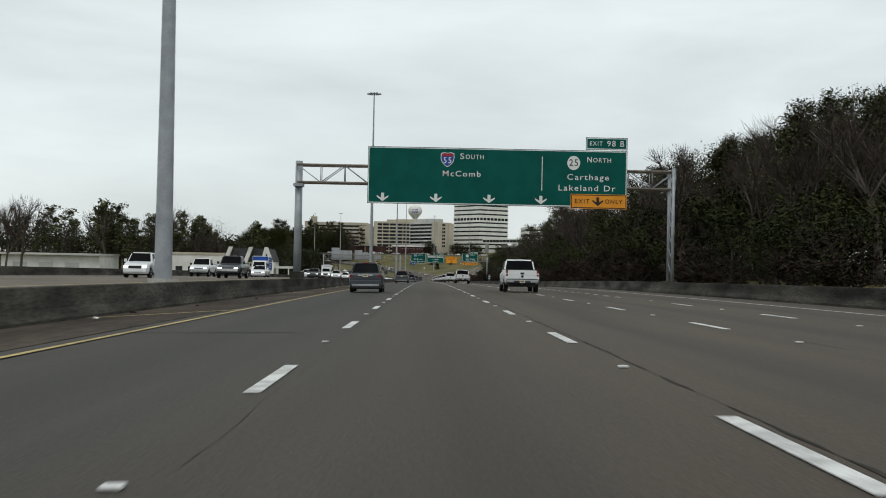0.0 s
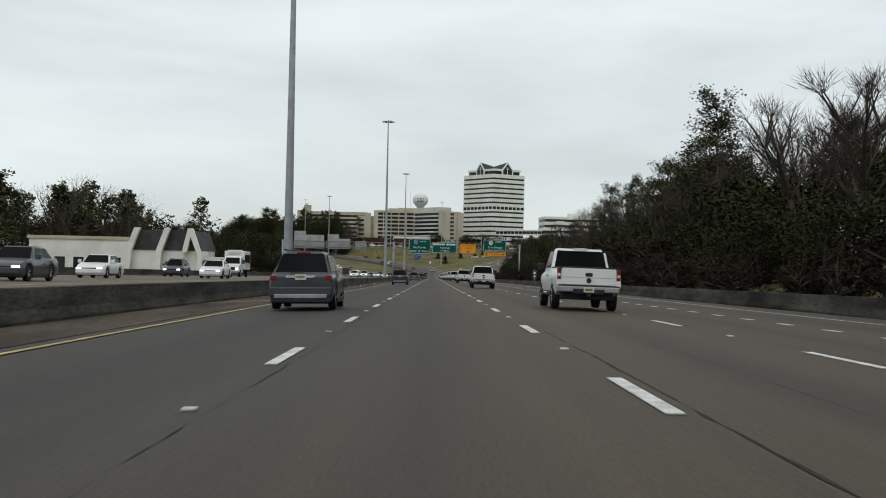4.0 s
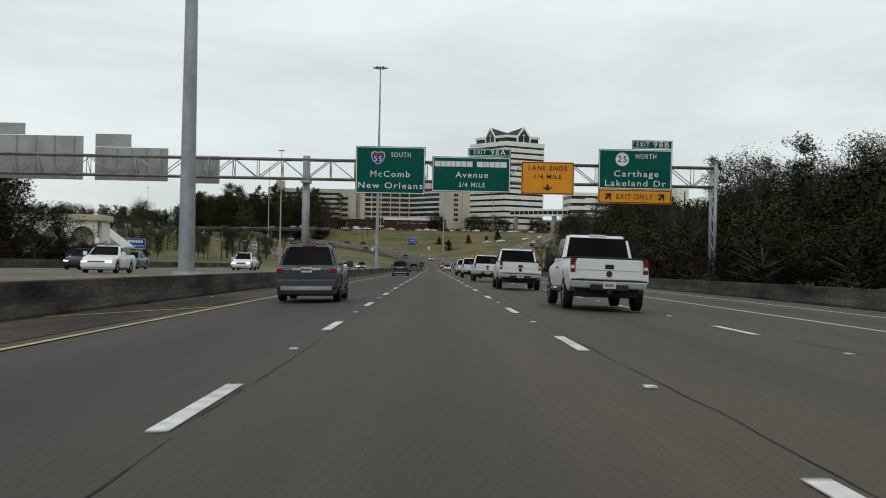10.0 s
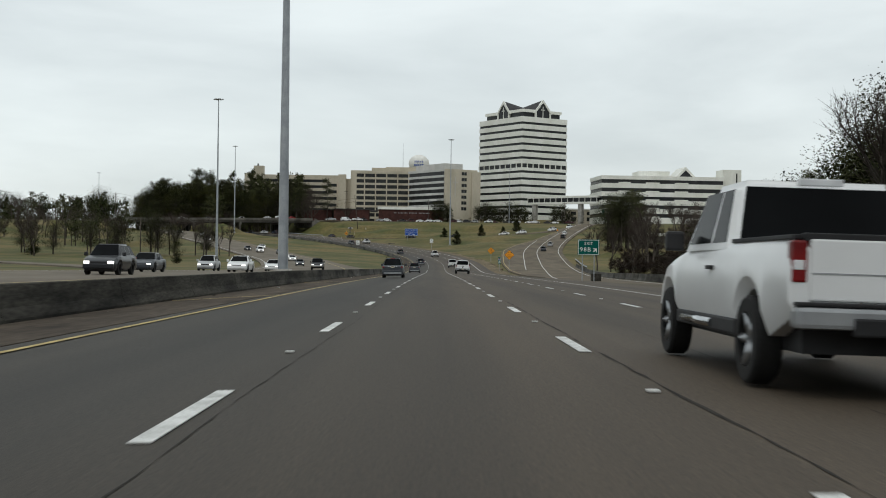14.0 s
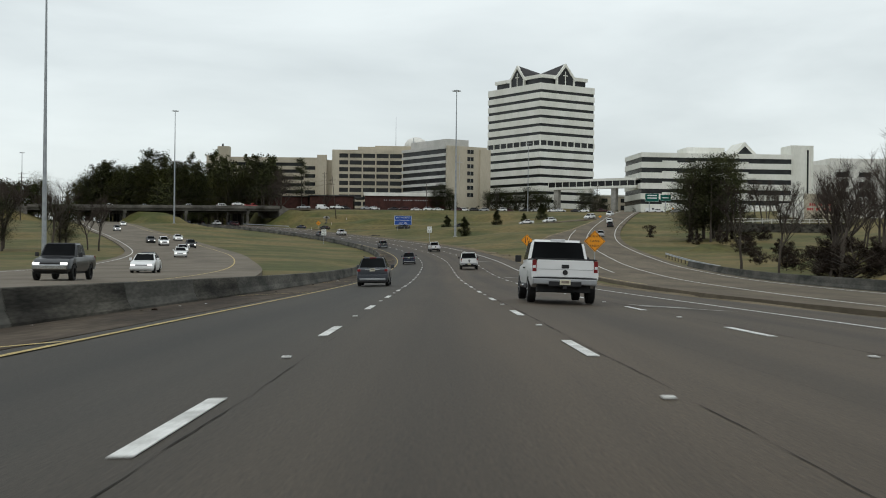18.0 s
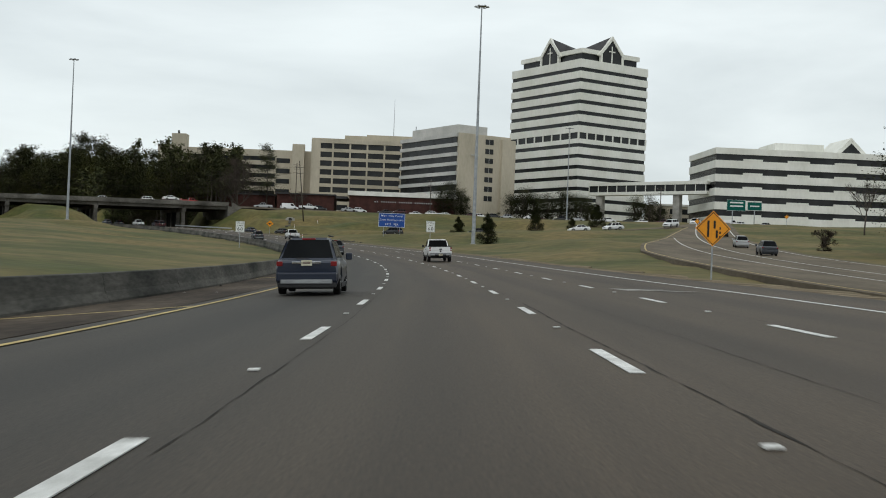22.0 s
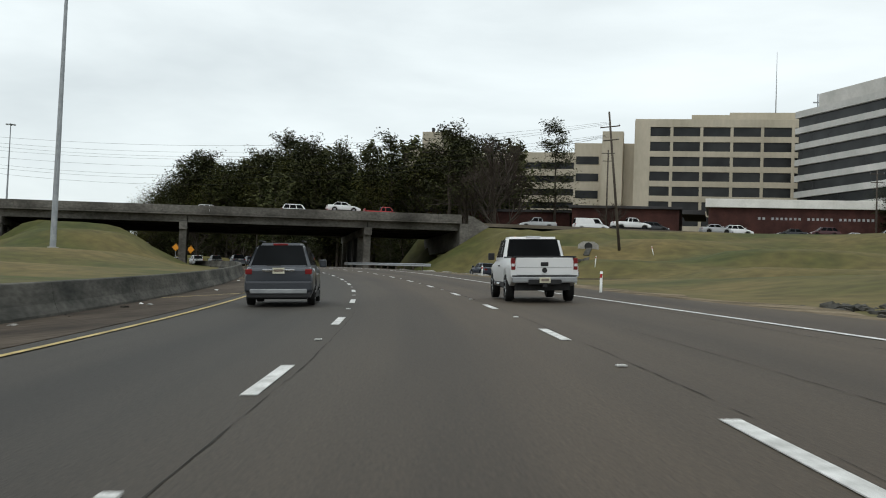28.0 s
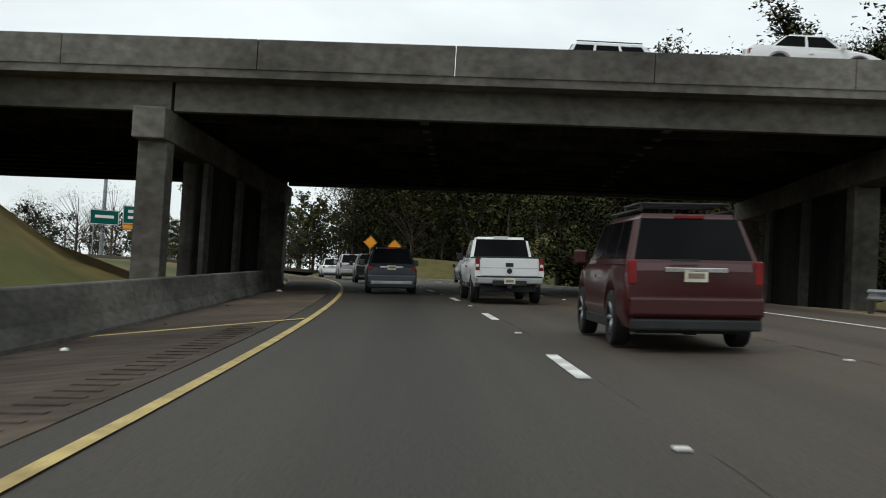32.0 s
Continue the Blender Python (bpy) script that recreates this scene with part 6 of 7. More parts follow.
def wheel(parent, x, y, r, w=.22, rim=True):
    out = 1 if x > 0 else -1
    bm = bmesh.new()
    prof = [(r * .62, -w / 2), (r * .93, -w / 2), (r, -w * .36), (r, w * .36), (r * .93, w / 2), (r * .62, w / 2)]
    n = 22
    rings = [[bm.verts.new((s, a * math.cos(2 * math.pi * i / n), a * math.sin(2 * math.pi * i / n))) for i in range(n)] for a, s in prof]
    for p, q in zip(rings, rings[1:] + rings[:1]):
        for i in range(n):
            bm.faces.new((p[i], p[(i + 1) % n], q[(i + 1) % n], q[i]))
    bmesh.ops.recalc_face_normals(bm, faces=bm.faces[:])
    t = part("wheel", sharpen(bm, .5), RUBBER, parent)
    t.matrix_local = Matrix.Translation((x, y, r))
    if not rim:
        return
    bm = bmesh.new()
    tube(bm, (out * w * .12, 0, 0), (out * w * .36, 0, 0), r * .16, n=10)
    for i in range(5):
        a = 2 * math.pi * i / 5
        d = Vector((0, math.cos(a), math.sin(a)))
        tube(bm, d * r * .1 + Vector((out * w * .28, 0, 0)), d * r * .6 + Vector((out * w * .30, 0, 0)), r * .10, r * .13, n=5)
    tube(bm, (-out * w * .1, 0, 0), (out * w * .05, 0, 0), r * .6, n=16)
    part("rim", bm, ALLOY, t)


def vehicle(kind, colour, name, label, lit=False, rack=False, bed=False, far=False):
    L_, W, H, belt, hood, deck, clear, r, wb, (yw, yf, yr, yb) = SPEC[kind]
    hw = W / 2
    col = PAINT[colour]
    v = thing(name, Matrix.Translation((0, -900, -300)), label, {"sedan": "car", "suv": "car", "big_suv": "car", "pickup": "pickup truck", "van": "van"}[kind])
    y0, y1 = -L_ / 2, L_ / 2
    axles = (wb / 2 + .05, -wb / 2 + .05) if kind != "pickup" else (wb / 2 + .12, -wb / 2 + .12)
    ar = r * 1.22
    ys = sorted({round(y, 3) for y in [y0, y0 + .06, y0 + .18, y1 - .45, y1 - .2, y1 - .06, y1, yw, yb, 0] + [a + ar * k for a in axles for k in (-1.0, -.98, -.85, -.6, -.3, 0, .3, .6, .85, .98, 1.0)]})
    bm = bmesh.new()
    loops = []
    for y in ys:
        low = clear
        for a in axles:
            if abs(y - a) < ar - 1e-4:
                low = max(low, r * .95 + math.sqrt(ar * ar - (y - a) ** 2) * .98)
        top = float(np.interp(y, [y0, y0 + .1, yb, yw, y1 - .5, y1 - .1, y1], [deck - .10, deck, deck if kind != "suv" else belt, hood + .04, hood - .10, hood - .26, hood - .38]))
        w = hw * float(np.interp(y, [y0, y0 + .12, y0 + .7, y1 - .9, y1 - .2, y1], [.975 if kind == "pickup" else .93, .98, 1, 1, .93, .80]))
        if y <= y0 + .01 or y >= y1 - .01:
            low = max(low, clear + .16)
        if kind == "pickup" and y < y0 + .6:
            low = max(low, clear + .17)
        z1_ = low + max(.05, (top - low) * .25)
        z2_ = top - min(.16, (top - low) * .3)
        loops.append([bm.verts.new(p) for p in ((-w * .92, y, low), (-w, y, z1_), (-w * .985, y, z2_), (-w * .90, y, top), (0, y, top + .015), (w * .90, y, top), (w * .985, y, z2_), (w, y, z1_), (w * .92, y, low))])
    for p, q in zip(loops, loops[1:]):
        for i in range(9):
            bm.faces.new((p[i], p[(i + 1) % 9], q[(i + 1) % 9], q[i]))
    bm.faces.new(loops[0])
    bm.faces.new(loops[-1][::-1])
    bmesh.ops.recalc_face_normals(bm, faces=bm.faces[:])
    part("body", sharpen(bm, .5), col, v)
    part("underbody", boxm(-hw * .78, hw * .78, y0 + .25, y1 - .3, clear * .75, clear + .35), PLASTIC, v)
    # greenhouse
    wbt, wr = hw * (.92 if kind == "suv" else .94), hw * (.72 if kind == "sedan" else .68 if kind == "suv" else .74 if kind == "big_suv" else .80)
    zb = belt - .02
    B = [(-wbt, yb, zb), (wbt, yb, zb), (wbt, yw, zb), (-wbt, yw, zb)]
    R = [(-wr, yr, H), (wr, yr, H), (wr, yf, H), (-wr, yf, H)]
    bm = bmesh.new()
    vb, vr = [bm.verts.new(p) for p in B], [bm.verts.new(p) for p in R]
    for i in range(4):
        bm.faces.new((vb[i], vb[(i + 1) % 4], vr[(i + 1) % 4], vr[i]))
    bm.faces.new(vr)
    bm.faces.new(vb[::-1])
    bmesh.ops.recalc_face_normals(bm, faces=bm.faces[:])
    bmesh.ops.bevel(bm, geom=[e for e in bm.edges if e.verts[0].co.z > zb + .1 or e.verts[1].co.z > zb + .1], offset=.11 if kind == "pickup" else .12 if kind == "suv" else .09, segments=3, affect="EDGES")
    part("cabin", sharpen(bm, .7), col, v)

    def pane(i, u0, u1, v0, v1, nm):
        a, b, c, d = B[i], B[(i + 1) % 4], R[(i + 1) % 4], R[i]
        q = []
        for u, w_ in ((u0, v0), (u1, v0), (u1, v1), (u0, v1)):
            q.append(Vector(lerp3(lerp3(a, b, u), lerp3(d, c, u), w_)))
        nrm = (q[1] - q[0]).cross(q[3] - q[0]).normalized()
        cen = sum(q, Vector()) / 4
        if nrm.dot(cen - Vector((0, (yf + yr) / 2, (zb + H) / 2))) < 0:
            nrm = -nrm
        bm = bmesh.new()
        lo = [bm.verts.new(p - nrm * .01) for p in q]
        hi = [bm.verts.new(p + nrm * .006 + (cen - p) * .015) for p in q]
        for k in range(4):
            bm.faces.new((lo[k], lo[(k + 1) % 4], hi[(k + 1) % 4], hi[k]))
        bm.faces.new(hi)
        bmesh.ops.recalc_face_normals(bm, faces=bm.faces[:])
        part(nm, bm, CAR_GLASS, v)

    pane(0, .05, .95, .10, .90, "rear_window")
    pane(2, .05, .95, .06, .92, "windscreen")
    splits = {"sedan": ((.06, .46), (.50, .90)), "suv": ((.05, .27), (.30, .60), (.63, .92)), "big_suv": ((.05, .29), (.32, .61), (.64, .92)), "pickup": ((.08, .36), (.41, .90)), "van": ((.72, .95),)}[kind]
    for a, b in splits:
        pane(1, a, b, .10, .86, "side_window")
        pane(3, 1 - b, 1 - a, .10, .86, "side_window")
    for sx in (-1, 1):
        for a in axles:
            wheel(v, sx * (hw - .12), a, r, .24 if kind in ("pickup", "big_suv") else .21, not far)
        part("mirror", boxm(sx * (hw + .10) - .10, sx * (hw + .10) + .10, yw - .30, yw - .16, belt - .02, belt + .20, bevel=.03), PLASTIC if kind == "pickup" else col, v)
        tl = {"sedan": (.60, .96, .66, .84), "suv": (.74, .965, .84, .98), "big_suv": (.82, .965, .88, 1.20), "pickup": (.83, .985, .93, 1.27), "van": (.88, .985, .80, 1.3)}[kind]
        xa, xb = sorted((sx * hw * tl[0], sx * hw * tl[1] * .97))
        part("tail_lamp", boxm(xa, xb, y0 - .012, y0 + (.12 if kind == "pickup" else .18), tl[2], tl[3], bevel=.02), TAIL, v)
        xa, xb = sorted((sx * hw * .52, sx * hw * .84))
        part("headlamp", boxm(xa, xb, y1 - .20, y1 + .012, hood - .42, hood - .26, bevel=.02), LAMP_ON if lit else LENS, v)
        if far:
            continue
        part("door_handle", boxm(sx * hw - .03, sx * hw + .025, -.35, -.17, belt - .22, belt - .18), PLASTIC if kind == "pickup" else CHROME, v)
        part("sill", boxm(sx * hw * .93 - .05, sx * hw * .93 + .05, axles[1] + ar, axles[0] - ar, clear - .05, clear + .10, bevel=.02), PLASTIC, v)
    part("rear_bumper", boxm(-hw * .93, hw * .93, y0 - .10, y0 + .12, clear + (.10 if bed else .16), clear + (.28 if bed else .42), bevel=.04), BUMPER_STEEL if bed else (PLASTIC if kind == "van" else col), v)
    part("front_bumper", boxm(-hw * .86, hw * .86, y1 - .14, y1 + .08, clear + .10, clear + .36, bevel=.05), col if kind != "pickup" else CHROME, v)
    part("grille", boxm(-hw * .48, hw * .48, y1 - .1, y1 + .02, hood - .55, hood - .28, bevel=.02), PLASTIC, v)
    pz = {"sedan": .80, "suv": .86, "big_suv": .92, "pickup": clear + .10, "van": .7}[kind]
    if far:
        return v
    pl = part("number_plate", boxm(-.155, .155, y0 - .13 if kind == "pickup" else y0 - .03, y0 - .10 if kind == "pickup" else y0 + .02, pz, pz + .155), PLATE, v)
    for k in range(1):
        part("plate_bar", boxm(-.11, .11, (y0 - .134 if kind == "pickup" else y0 - .034), (y0 - .13 if kind == "pickup" else y0 - .03), pz + .045, pz + .115), SIGN_BACK if colour == "black" else RUST_STEEL, pl)
    if kind in ("suv", "big_suv"):
        part("tailgate_trim", boxm(-.42, .42, y0 - .03, y0 + .03, belt - .12, belt - .05, bevel=.012), CHROME, v)
        if kind == "suv":
            part("bumper_trim", boxm(-hw * .80, hw * .80, y0 - .115, y0 - .02, clear + .10, clear + .22, bevel=.02), BUMPER_STEEL, v)
        part("bumper_valance", boxm(-hw * .90, hw * .90, y0 - .09, y0 + .1, clear - .02, clear + .13, bevel=.03), PLASTIC, v)
        part("stop_lamp", boxm(-.20, .20, yr - .06, yr + .02, H - .07, H - .02, bevel=.01), TAIL, v)
        part("wiper", boxm(-.32, .05, yb - .05, yb - .03, belt + .03, belt + .06), PLASTIC, v)
        for sx in (-1, 1):
            part("roof_rail", tube(bmesh.new(), (sx * wr * .9, yr + .1, H + .05), (sx * wr * .9, yf - .1, H + .05), .022, n=6), PLASTIC, v)
    if rack:
        bm = bmesh.new()
        for yy in (yr + .2, yr + .6, yr + 1.0, yr + 1.4):
            tube(bm, (-wr * .85, yy, H + .14), (wr * .85, yy, H + .14), .018, n=5)
        for sx in (-1, 1):
            tube(bm, (sx * wr * .85, yr + .15, H + .14), (sx * wr * .85, yr + 1.5, H + .14), .02, n=5)
            tube(bm, (sx * wr * .85, yr + .2, H), (sx * wr * .85, yr + .2, H + .14), .02, n=5)
            tube(bm, (sx * wr * .85, yr + 1.4, H), (sx * wr * .85, yr + 1.4, H + .14), .02, n=5)
        part("roof_rack", bm, PLASTIC, v)
    if kind == "pickup":
        # flat dark slab in place of the open bed's shaded hollow
        part("bed_liner", boxm(-hw * .80, hw * .80, y0 + .10, yb - .12, deck - .10, deck + .022), PLASTIC, v)
        part("bed_rail", box(boxm(-hw * .93, -hw * .80, y0 + .06, yb - .04, deck - .02, deck + .018, bevel=.006), hw * .80, hw * .93, y0 + .06, yb - .04, deck - .02, deck + .018), PLASTIC, v)
        part("tailgate_cap", boxm(-hw * .86, hw * .86, y0 - .01, y0 + .08, deck - .04, deck + .03, bevel=.01), PLASTIC, v)
        part("tailgate", boxm(-hw * .81, hw * .81, y0 - .025, y0 + .05, clear + .325, deck - .02, bevel=.015), col, v)
        part("tailgate_handle", boxm(-.11, .11, y0 - .04, y0, deck - .26, deck - .15, bevel=.015), PLASTIC, v)
        part("badge", tube(bmesh.new(), (0, y0 - .045, deck - .38), (0, y0, deck - .38), .075, n=18), PLASTIC, v)
        part("bumper_top", boxm(-hw * .93, hw * .93, y0 - .09, y0 + .1, clear + .282, clear + .315, bevel=.01), PLASTIC, v)
        part("hitch", boxm(-.06, .06, y0 - .14, y0 + .3, clear - .02, clear + .07), PLASTIC, v)
        part("axle", tube(bmesh.new(), (-hw * .8, axles[1], r), (hw * .8, axles[1], r), .09, n=8), PLASTIC, v)
        for zl in (.30, .62):
            part("tailgate_line", boxm(-hw * .80, hw * .80, y0 - .030, y0 - .022, deck - zl, deck - zl + .012), SIGN_BACK, v)
        part("bumper_step", boxm(-.48, .48, y0 - .112, y0 - .02, clear + .05, clear + .20, bevel=.02), PLASTIC, v)
        for sx in (-1, 1):
            part("reverse_lamp", boxm(sx * hw * .90 - .045, sx * hw * .90 + .045, y0 - .018, y0, 1.03, 1.11, bevel=.008), LENS, v)
        part("spare_wheel", tube(bmesh.new(), (0, y0 + .75, clear - .06), (0, y0 + .75, clear + .14), .36, n=16), RUBBER, v)
        part("stop_lamp", boxm(-.22, .22, yr - .06, yr + .04, H - .05, H + .02, bevel=.01), LENS, v)
        part("step_bar", tube(bmesh.new(), (-hw * .97, -.3, clear + .02), (-hw * .97, 1.1, clear + .02), .05, n=8), CHROME, v)
        part("step_bar", tube(bmesh.new(), (hw * .97, -.3, clear + .02), (hw * .97, 1.1, clear + .02), .05, n=8), CHROME, v)
    return v


def box_truck(name, label, bus=False):
    v = thing(name, Matrix.Translation((0, -900, -300)), label, "bus" if bus else "truck")
    col = PAINT["white"]
    bm = prism(bmesh.new(), [(-3.4, .5), (-3.4, 1.0), (-3.3, 1.25), (-2.3, 1.45), (-1.7, 2.25), (-.6, 2.35), (-.6, .5)], -.95, .95)
    bmesh.ops.rotate(bm, verts=bm.verts[:], cent=(0, 0, 0), matrix=Matrix.Rotation(radians(-90), 3, "Z"))
    bmesh.ops.bevel(bm, geom=bm.edges[:], offset=.06, segments=2, affect="EDGES")
    part("cab", sharpen(bm), col, v)
    part("windscreen", prism(bmesh.new(), [(-.85, 0), (.85, 0), (.76, .86), (-.76, .86)], -.02, .02), CAR_GLASS, v).matrix_local = Matrix.Translation((0, 2.28, 1.47)) @ Matrix.Rotation(radians(35), 4, "X")
    part("cargo_box", boxm(-1.15, 1.15, -3.5, .7, .85, 3.05 if not bus else 2.95, bevel=.06), col, v)
    if bus:
        for i in range(5):
            for sx in (-1, 1):
                part("side_window", boxm(sx * 1.16 - .01, sx * 1.16 + .01, -3.2 + i * .78, -2.52 + i * .78, 1.65, 2.55), CAR_GLASS, v)
        part("roof_unit", boxm(-.8, .8, .0, .7, 2.4, 3.05, bevel=.05), col, v)
    else:
        for sx in (-1, 1):
            part("side_graphic", boxm(sx * 1.155 - .008, sx * 1.155 + .008, -3.3, .5, 1.1, 2.85), SIGN_BLUE, v)
        for sx in (-1, 1):
            for z_, ya, yb_ in ((2.5, -1.4, -.2), (2.1, -3.0, -.6), (1.75, -2.6, -.9), (1.4, -1.9, -.5)):
                part("slogan_bar", boxm(sx * 1.165 - .004, sx * 1.165 + .004, ya, yb_, z_, z_ + .13), SIGN_WHITE, v)
        part("front_graphic", boxm(-1.1, 1.1, .70, .712, 2.4, 2.98), SIGN_BLUE, v)
    for sx in (-1, 1):
        for y in (2.5, -2.2):
            wheel(v, sx * .88, y, .40, .25)
        part("headlamp", boxm(sx * .72 - .14, sx * .72 + .14, 3.36, 3.44, .82, 1.02, bevel=.02), LAMP_ON, v)
        part("mirror", boxm(sx * 1.22 - .1, sx * 1.22 + .1, 1.75, 1.9, 1.5, 1.95, bevel=.03), PLASTIC, v)
        part("side_glass", boxm(sx * .955 - .012, sx * .955 + .012, .95, 1.8, 1.5, 2.1), CAR_GLASS, v)
    part("grille", boxm(-.5, .5, 3.36, 3.43, .75, 1.1, bevel=.02), PLASTIC, v)
    part("bumper", boxm(-.98, .98, 3.3, 3.52, .42, .68, bevel=.04), CHROME, v)
    part("chassis", boxm(-.7, .7, -3.3, 3.1, .45, .85), PLASTIC, v)
    return v


CARS = {}
NAMES = dict(sedan="sedan", suv="suv", big_suv="large_suv", pickup="pickup_truck", van="van")
WORDS = dict(sedan="four-door sedan", suv="compact sport utility car", big_suv="boxy sport utility car", pickup="crew pickup truck", van="panel van")


def car_at(kind, colour, m, where, lit=False, rack=False, far=False):
    key = (kind, colour, lit, rack, far)
    if key not in CARS:
        CARS[key] = (box_truck("box_truck", "") if kind == "truck" else box_truck("shuttle_bus", "", True) if kind == "bus" else vehicle(kind, colour, NAMES[kind], "", lit, rack, kind == "pickup", far))
    word = {"truck": "white box truck with blue side panels", "bus": "white shuttle bus with dark side windows"}.get(kind) or colour.replace("_", " ") + " " + WORDS[kind]
    ob = copy_thing(CARS[key], m)
    return tagged(ob, word + " " + where)


def on_line(line, x, y, lat=None):
    """The frame on a road line nearest to (x, y), keeping the sideways offset (or the one given)."""
    i = int(((line[:, 0] - x) ** 2 + (line[:, 1] - y) ** 2).argmin())
    i = min(max(i, 1), len(line) - 2)
    d = Vector(line[i + 1]) - Vector(line[i - 1])
    d.normalize()
    r = d.cross(Vector((0, 0, 1))).normalized()
    o = Vector(line[i])
    q = Vector((x, y, o.z)) - o
    l = q.dot(r) if lat is None else lat
    m = Matrix((r, d, r.cross(d))).transposed().to_4x4()
    m.translation = o + r * l + d * q.dot(d)
    return m


BACK = Matrix.Rotation(math.pi, 4, "Z")
# traffic going the camera's way
STREAM = [("suv", c, s, -3.70, False) for c, s in (("grey", 69), ("grey", 167), ("navy", 268), ("grey", 369), ("black", 470), ("grey", 570.5), ("grey", 672.5), ("navy", 775), ("grey", 876), ("grey", 973), ("grey", 1117))]
STREAM += [("pickup", "white", s, l, False) for s, l in ((72.5, 5.2), (170, 4.7), (236, 4.3), (301, 4.35), (364.4, 4.25), (390.6, 3.98), (421.0, 3.86), (450.2, 3.74), (478.8, 3.76), (639, 3.7), (741, 3.7), (843, 3.7), (976, 3.66), (1108, -.6))]
STREAM += [("big_suv", "red", 1089.5, .15, True), ("big_suv", "navy", 1104, 3.9, False), ("suv", "black", 1142, -3.6, False), ("big_suv", "silver", 1162, -3.6, False), ("suv", "white", 1182, -3.6, False), ("suv", "navy", 1150, 3.6, False)]
for kind, colour, s, l, rack in STREAM:
    car_at(kind, colour, main_frame(s, l, 0.02), "driving on the motorway", rack=rack)
# oncoming traffic: time-ordered along the opposite carriageway
ONC = (("big_suv", "white", 88, -21), ("pickup", "grey", 104, -17), ("pickup", "white", 128, -24), ("sedan", "white", 150, -21), ("truck", "white", 176, -24.5), ("sedan", "grey", 181, -17.2),
       ("sedan", "white", 205, -20.5), ("sedan", "white", 226, -17.2), ("suv", "grey", 246, -24.5), ("bus", "white", 268, -22.5), ("sedan", "white", 290, -19.8), ("suv", "grey", 318, -17.0),
       ("suv", "navy", 372, -25), ("big_suv", "white", 383, -20.8), ("sedan", "white", 396, -17.3), ("sedan", "black", 415, -24), ("sedan", "teal", 432, -25), ("suv", "white", 447, -18), ("sedan", "black", 470, -21),
       ("sedan", "silver", 488, -25), ("sedan", "white", 505, -17.5), ("suv", "black", 532, -17.8), ("sedan", "grey", 556, -21.5), ("sedan", "white", 574, -17.5), ("suv", "silver", 596, -24.5), ("sedan", "white", 618, -20.5),
       ("pickup", "black", 664, -19.5), ("sedan", "white", 692, -22), ("sedan", "grey", 722, -29), ("sedan", "white", 775, -37), ("sedan", "white", 800, -42), ("suv", "black", 836, -48), ("big_suv", "white", 848, -56), ("sedan", "black", 862, -62),
       ("sedan", "white", 880, -60), ("suv", "silver", 940, -90), ("sedan", "white", 1000, -104), ("sedan", "black", 1030, -120))
for kind, colour, y, x in ONC:
    car_at(kind, colour, on_line(OPP, x, y) @ BACK, "coming with headlamps lit", lit=True, far=not 60 < y < 460)
# ramps, hilltop road and bridge
for kind, colour, x, y in (("suv", "grey", 36, 872), ("suv", "silver", 41.5, 906), ("sedan", "white", 55, 985), ("suv", "black", 52, 962)):
    car_at(kind, colour, on_line(RAMP, x, y), "climbing the exit ramp", far=True)
for kind, colour, x, y in (("sedan", "navy", -52, 1062), ("sedan", "black", -41.8, 1049), ("sedan", "white", 30, 1005), ("big_suv", "black", -12, 1022), ("sedan", "black", 8, 1012), ("suv", "white", 38, 1008), ("big_suv", "white", 53, 1019), ("suv", "white", 63, 1040)):
    car_at(kind, colour, on_line(ONRAMP, x, y), "on the slip road beside the embankment")
hill = random.Random(5)
for i, x in enumerate((-58, -53, -47, -42, -34, -28, -23, -17, -11, -6, 0, 6, 11, 17, 22, 28, 33, 39, 45, 51, 57, 62, 68, 74, 96, 102, 108)):
    k = hill.choice(("sedan", "suv", "sedan", "suv", "pickup", "van"))
    c = "white" if k == "van" else hill.choice(("white", "white", "silver", "grey", "white", "black", "red"))
    i_ = int(abs(LAKE[:, 0] - x).argmin())
    m = on_line(LAKE, LAKE[i_][0], LAKE[i_][1], hill.choice((6.5, 9.5, 2.5)))
    car_at(k, c, m @ (BACK if hill.random() < .5 else Matrix()), "queueing on the hilltop road", far=True)
for kind, colour, u, vv in (("big_suv", "white", 15.5, 3.4), ("suv", "white", 2, 7.5), ("pickup", "bright_red", 28.2, 3.6), ("sedan", "white", -30, 4), ("sedan", "silver", -16, 7)):
    m = BM @ Matrix.Translation((u, vv, deck_z(u) + .065)) @ Matrix.Rotation(radians(-90 if vv < 5 else 90), 4, "Z")
    car_at(kind, colour, m, "crossing the bridge")
# a red flatbed trailer carries a white sedan behind the red truck
m = BM @ Matrix.Translation((22.2, 3.6, deck_z(22.2) + .065)) @ Matrix.Rotation(radians(-90), 4, "Z")
v = thing("flatbed_trailer", m, "red flatbed trailer under a white sedan on the bridge", "trailer")
part("bed", boxm(-1.15, 1.15, -3.3, 3.1, .78, .98, bevel=.03), PAINT["bright_red"], v)
part("headboard", boxm(-1.1, 1.1, 2.95, 3.07, .98, 1.7, bevel=.02), PAINT["bright_red"], v)
for x_ in (-.95, .95):
    for y_ in (-1.6, -.7):
        part("wheel", tube(bmesh.new(), (x_ - .12, y_, .40), (x_ + .12, y_, .40), .40, n=14), SIGN_BLACK, v)
part("tow_bar", boxm(-.06, .06, 3.0, 4.0, .6, .74), STEEL, v)
car_at("sedan", "white", m @ Matrix.Translation((0, -.1, .985)), "carried on a red flatbed trailer")
lot = random.Random(9)
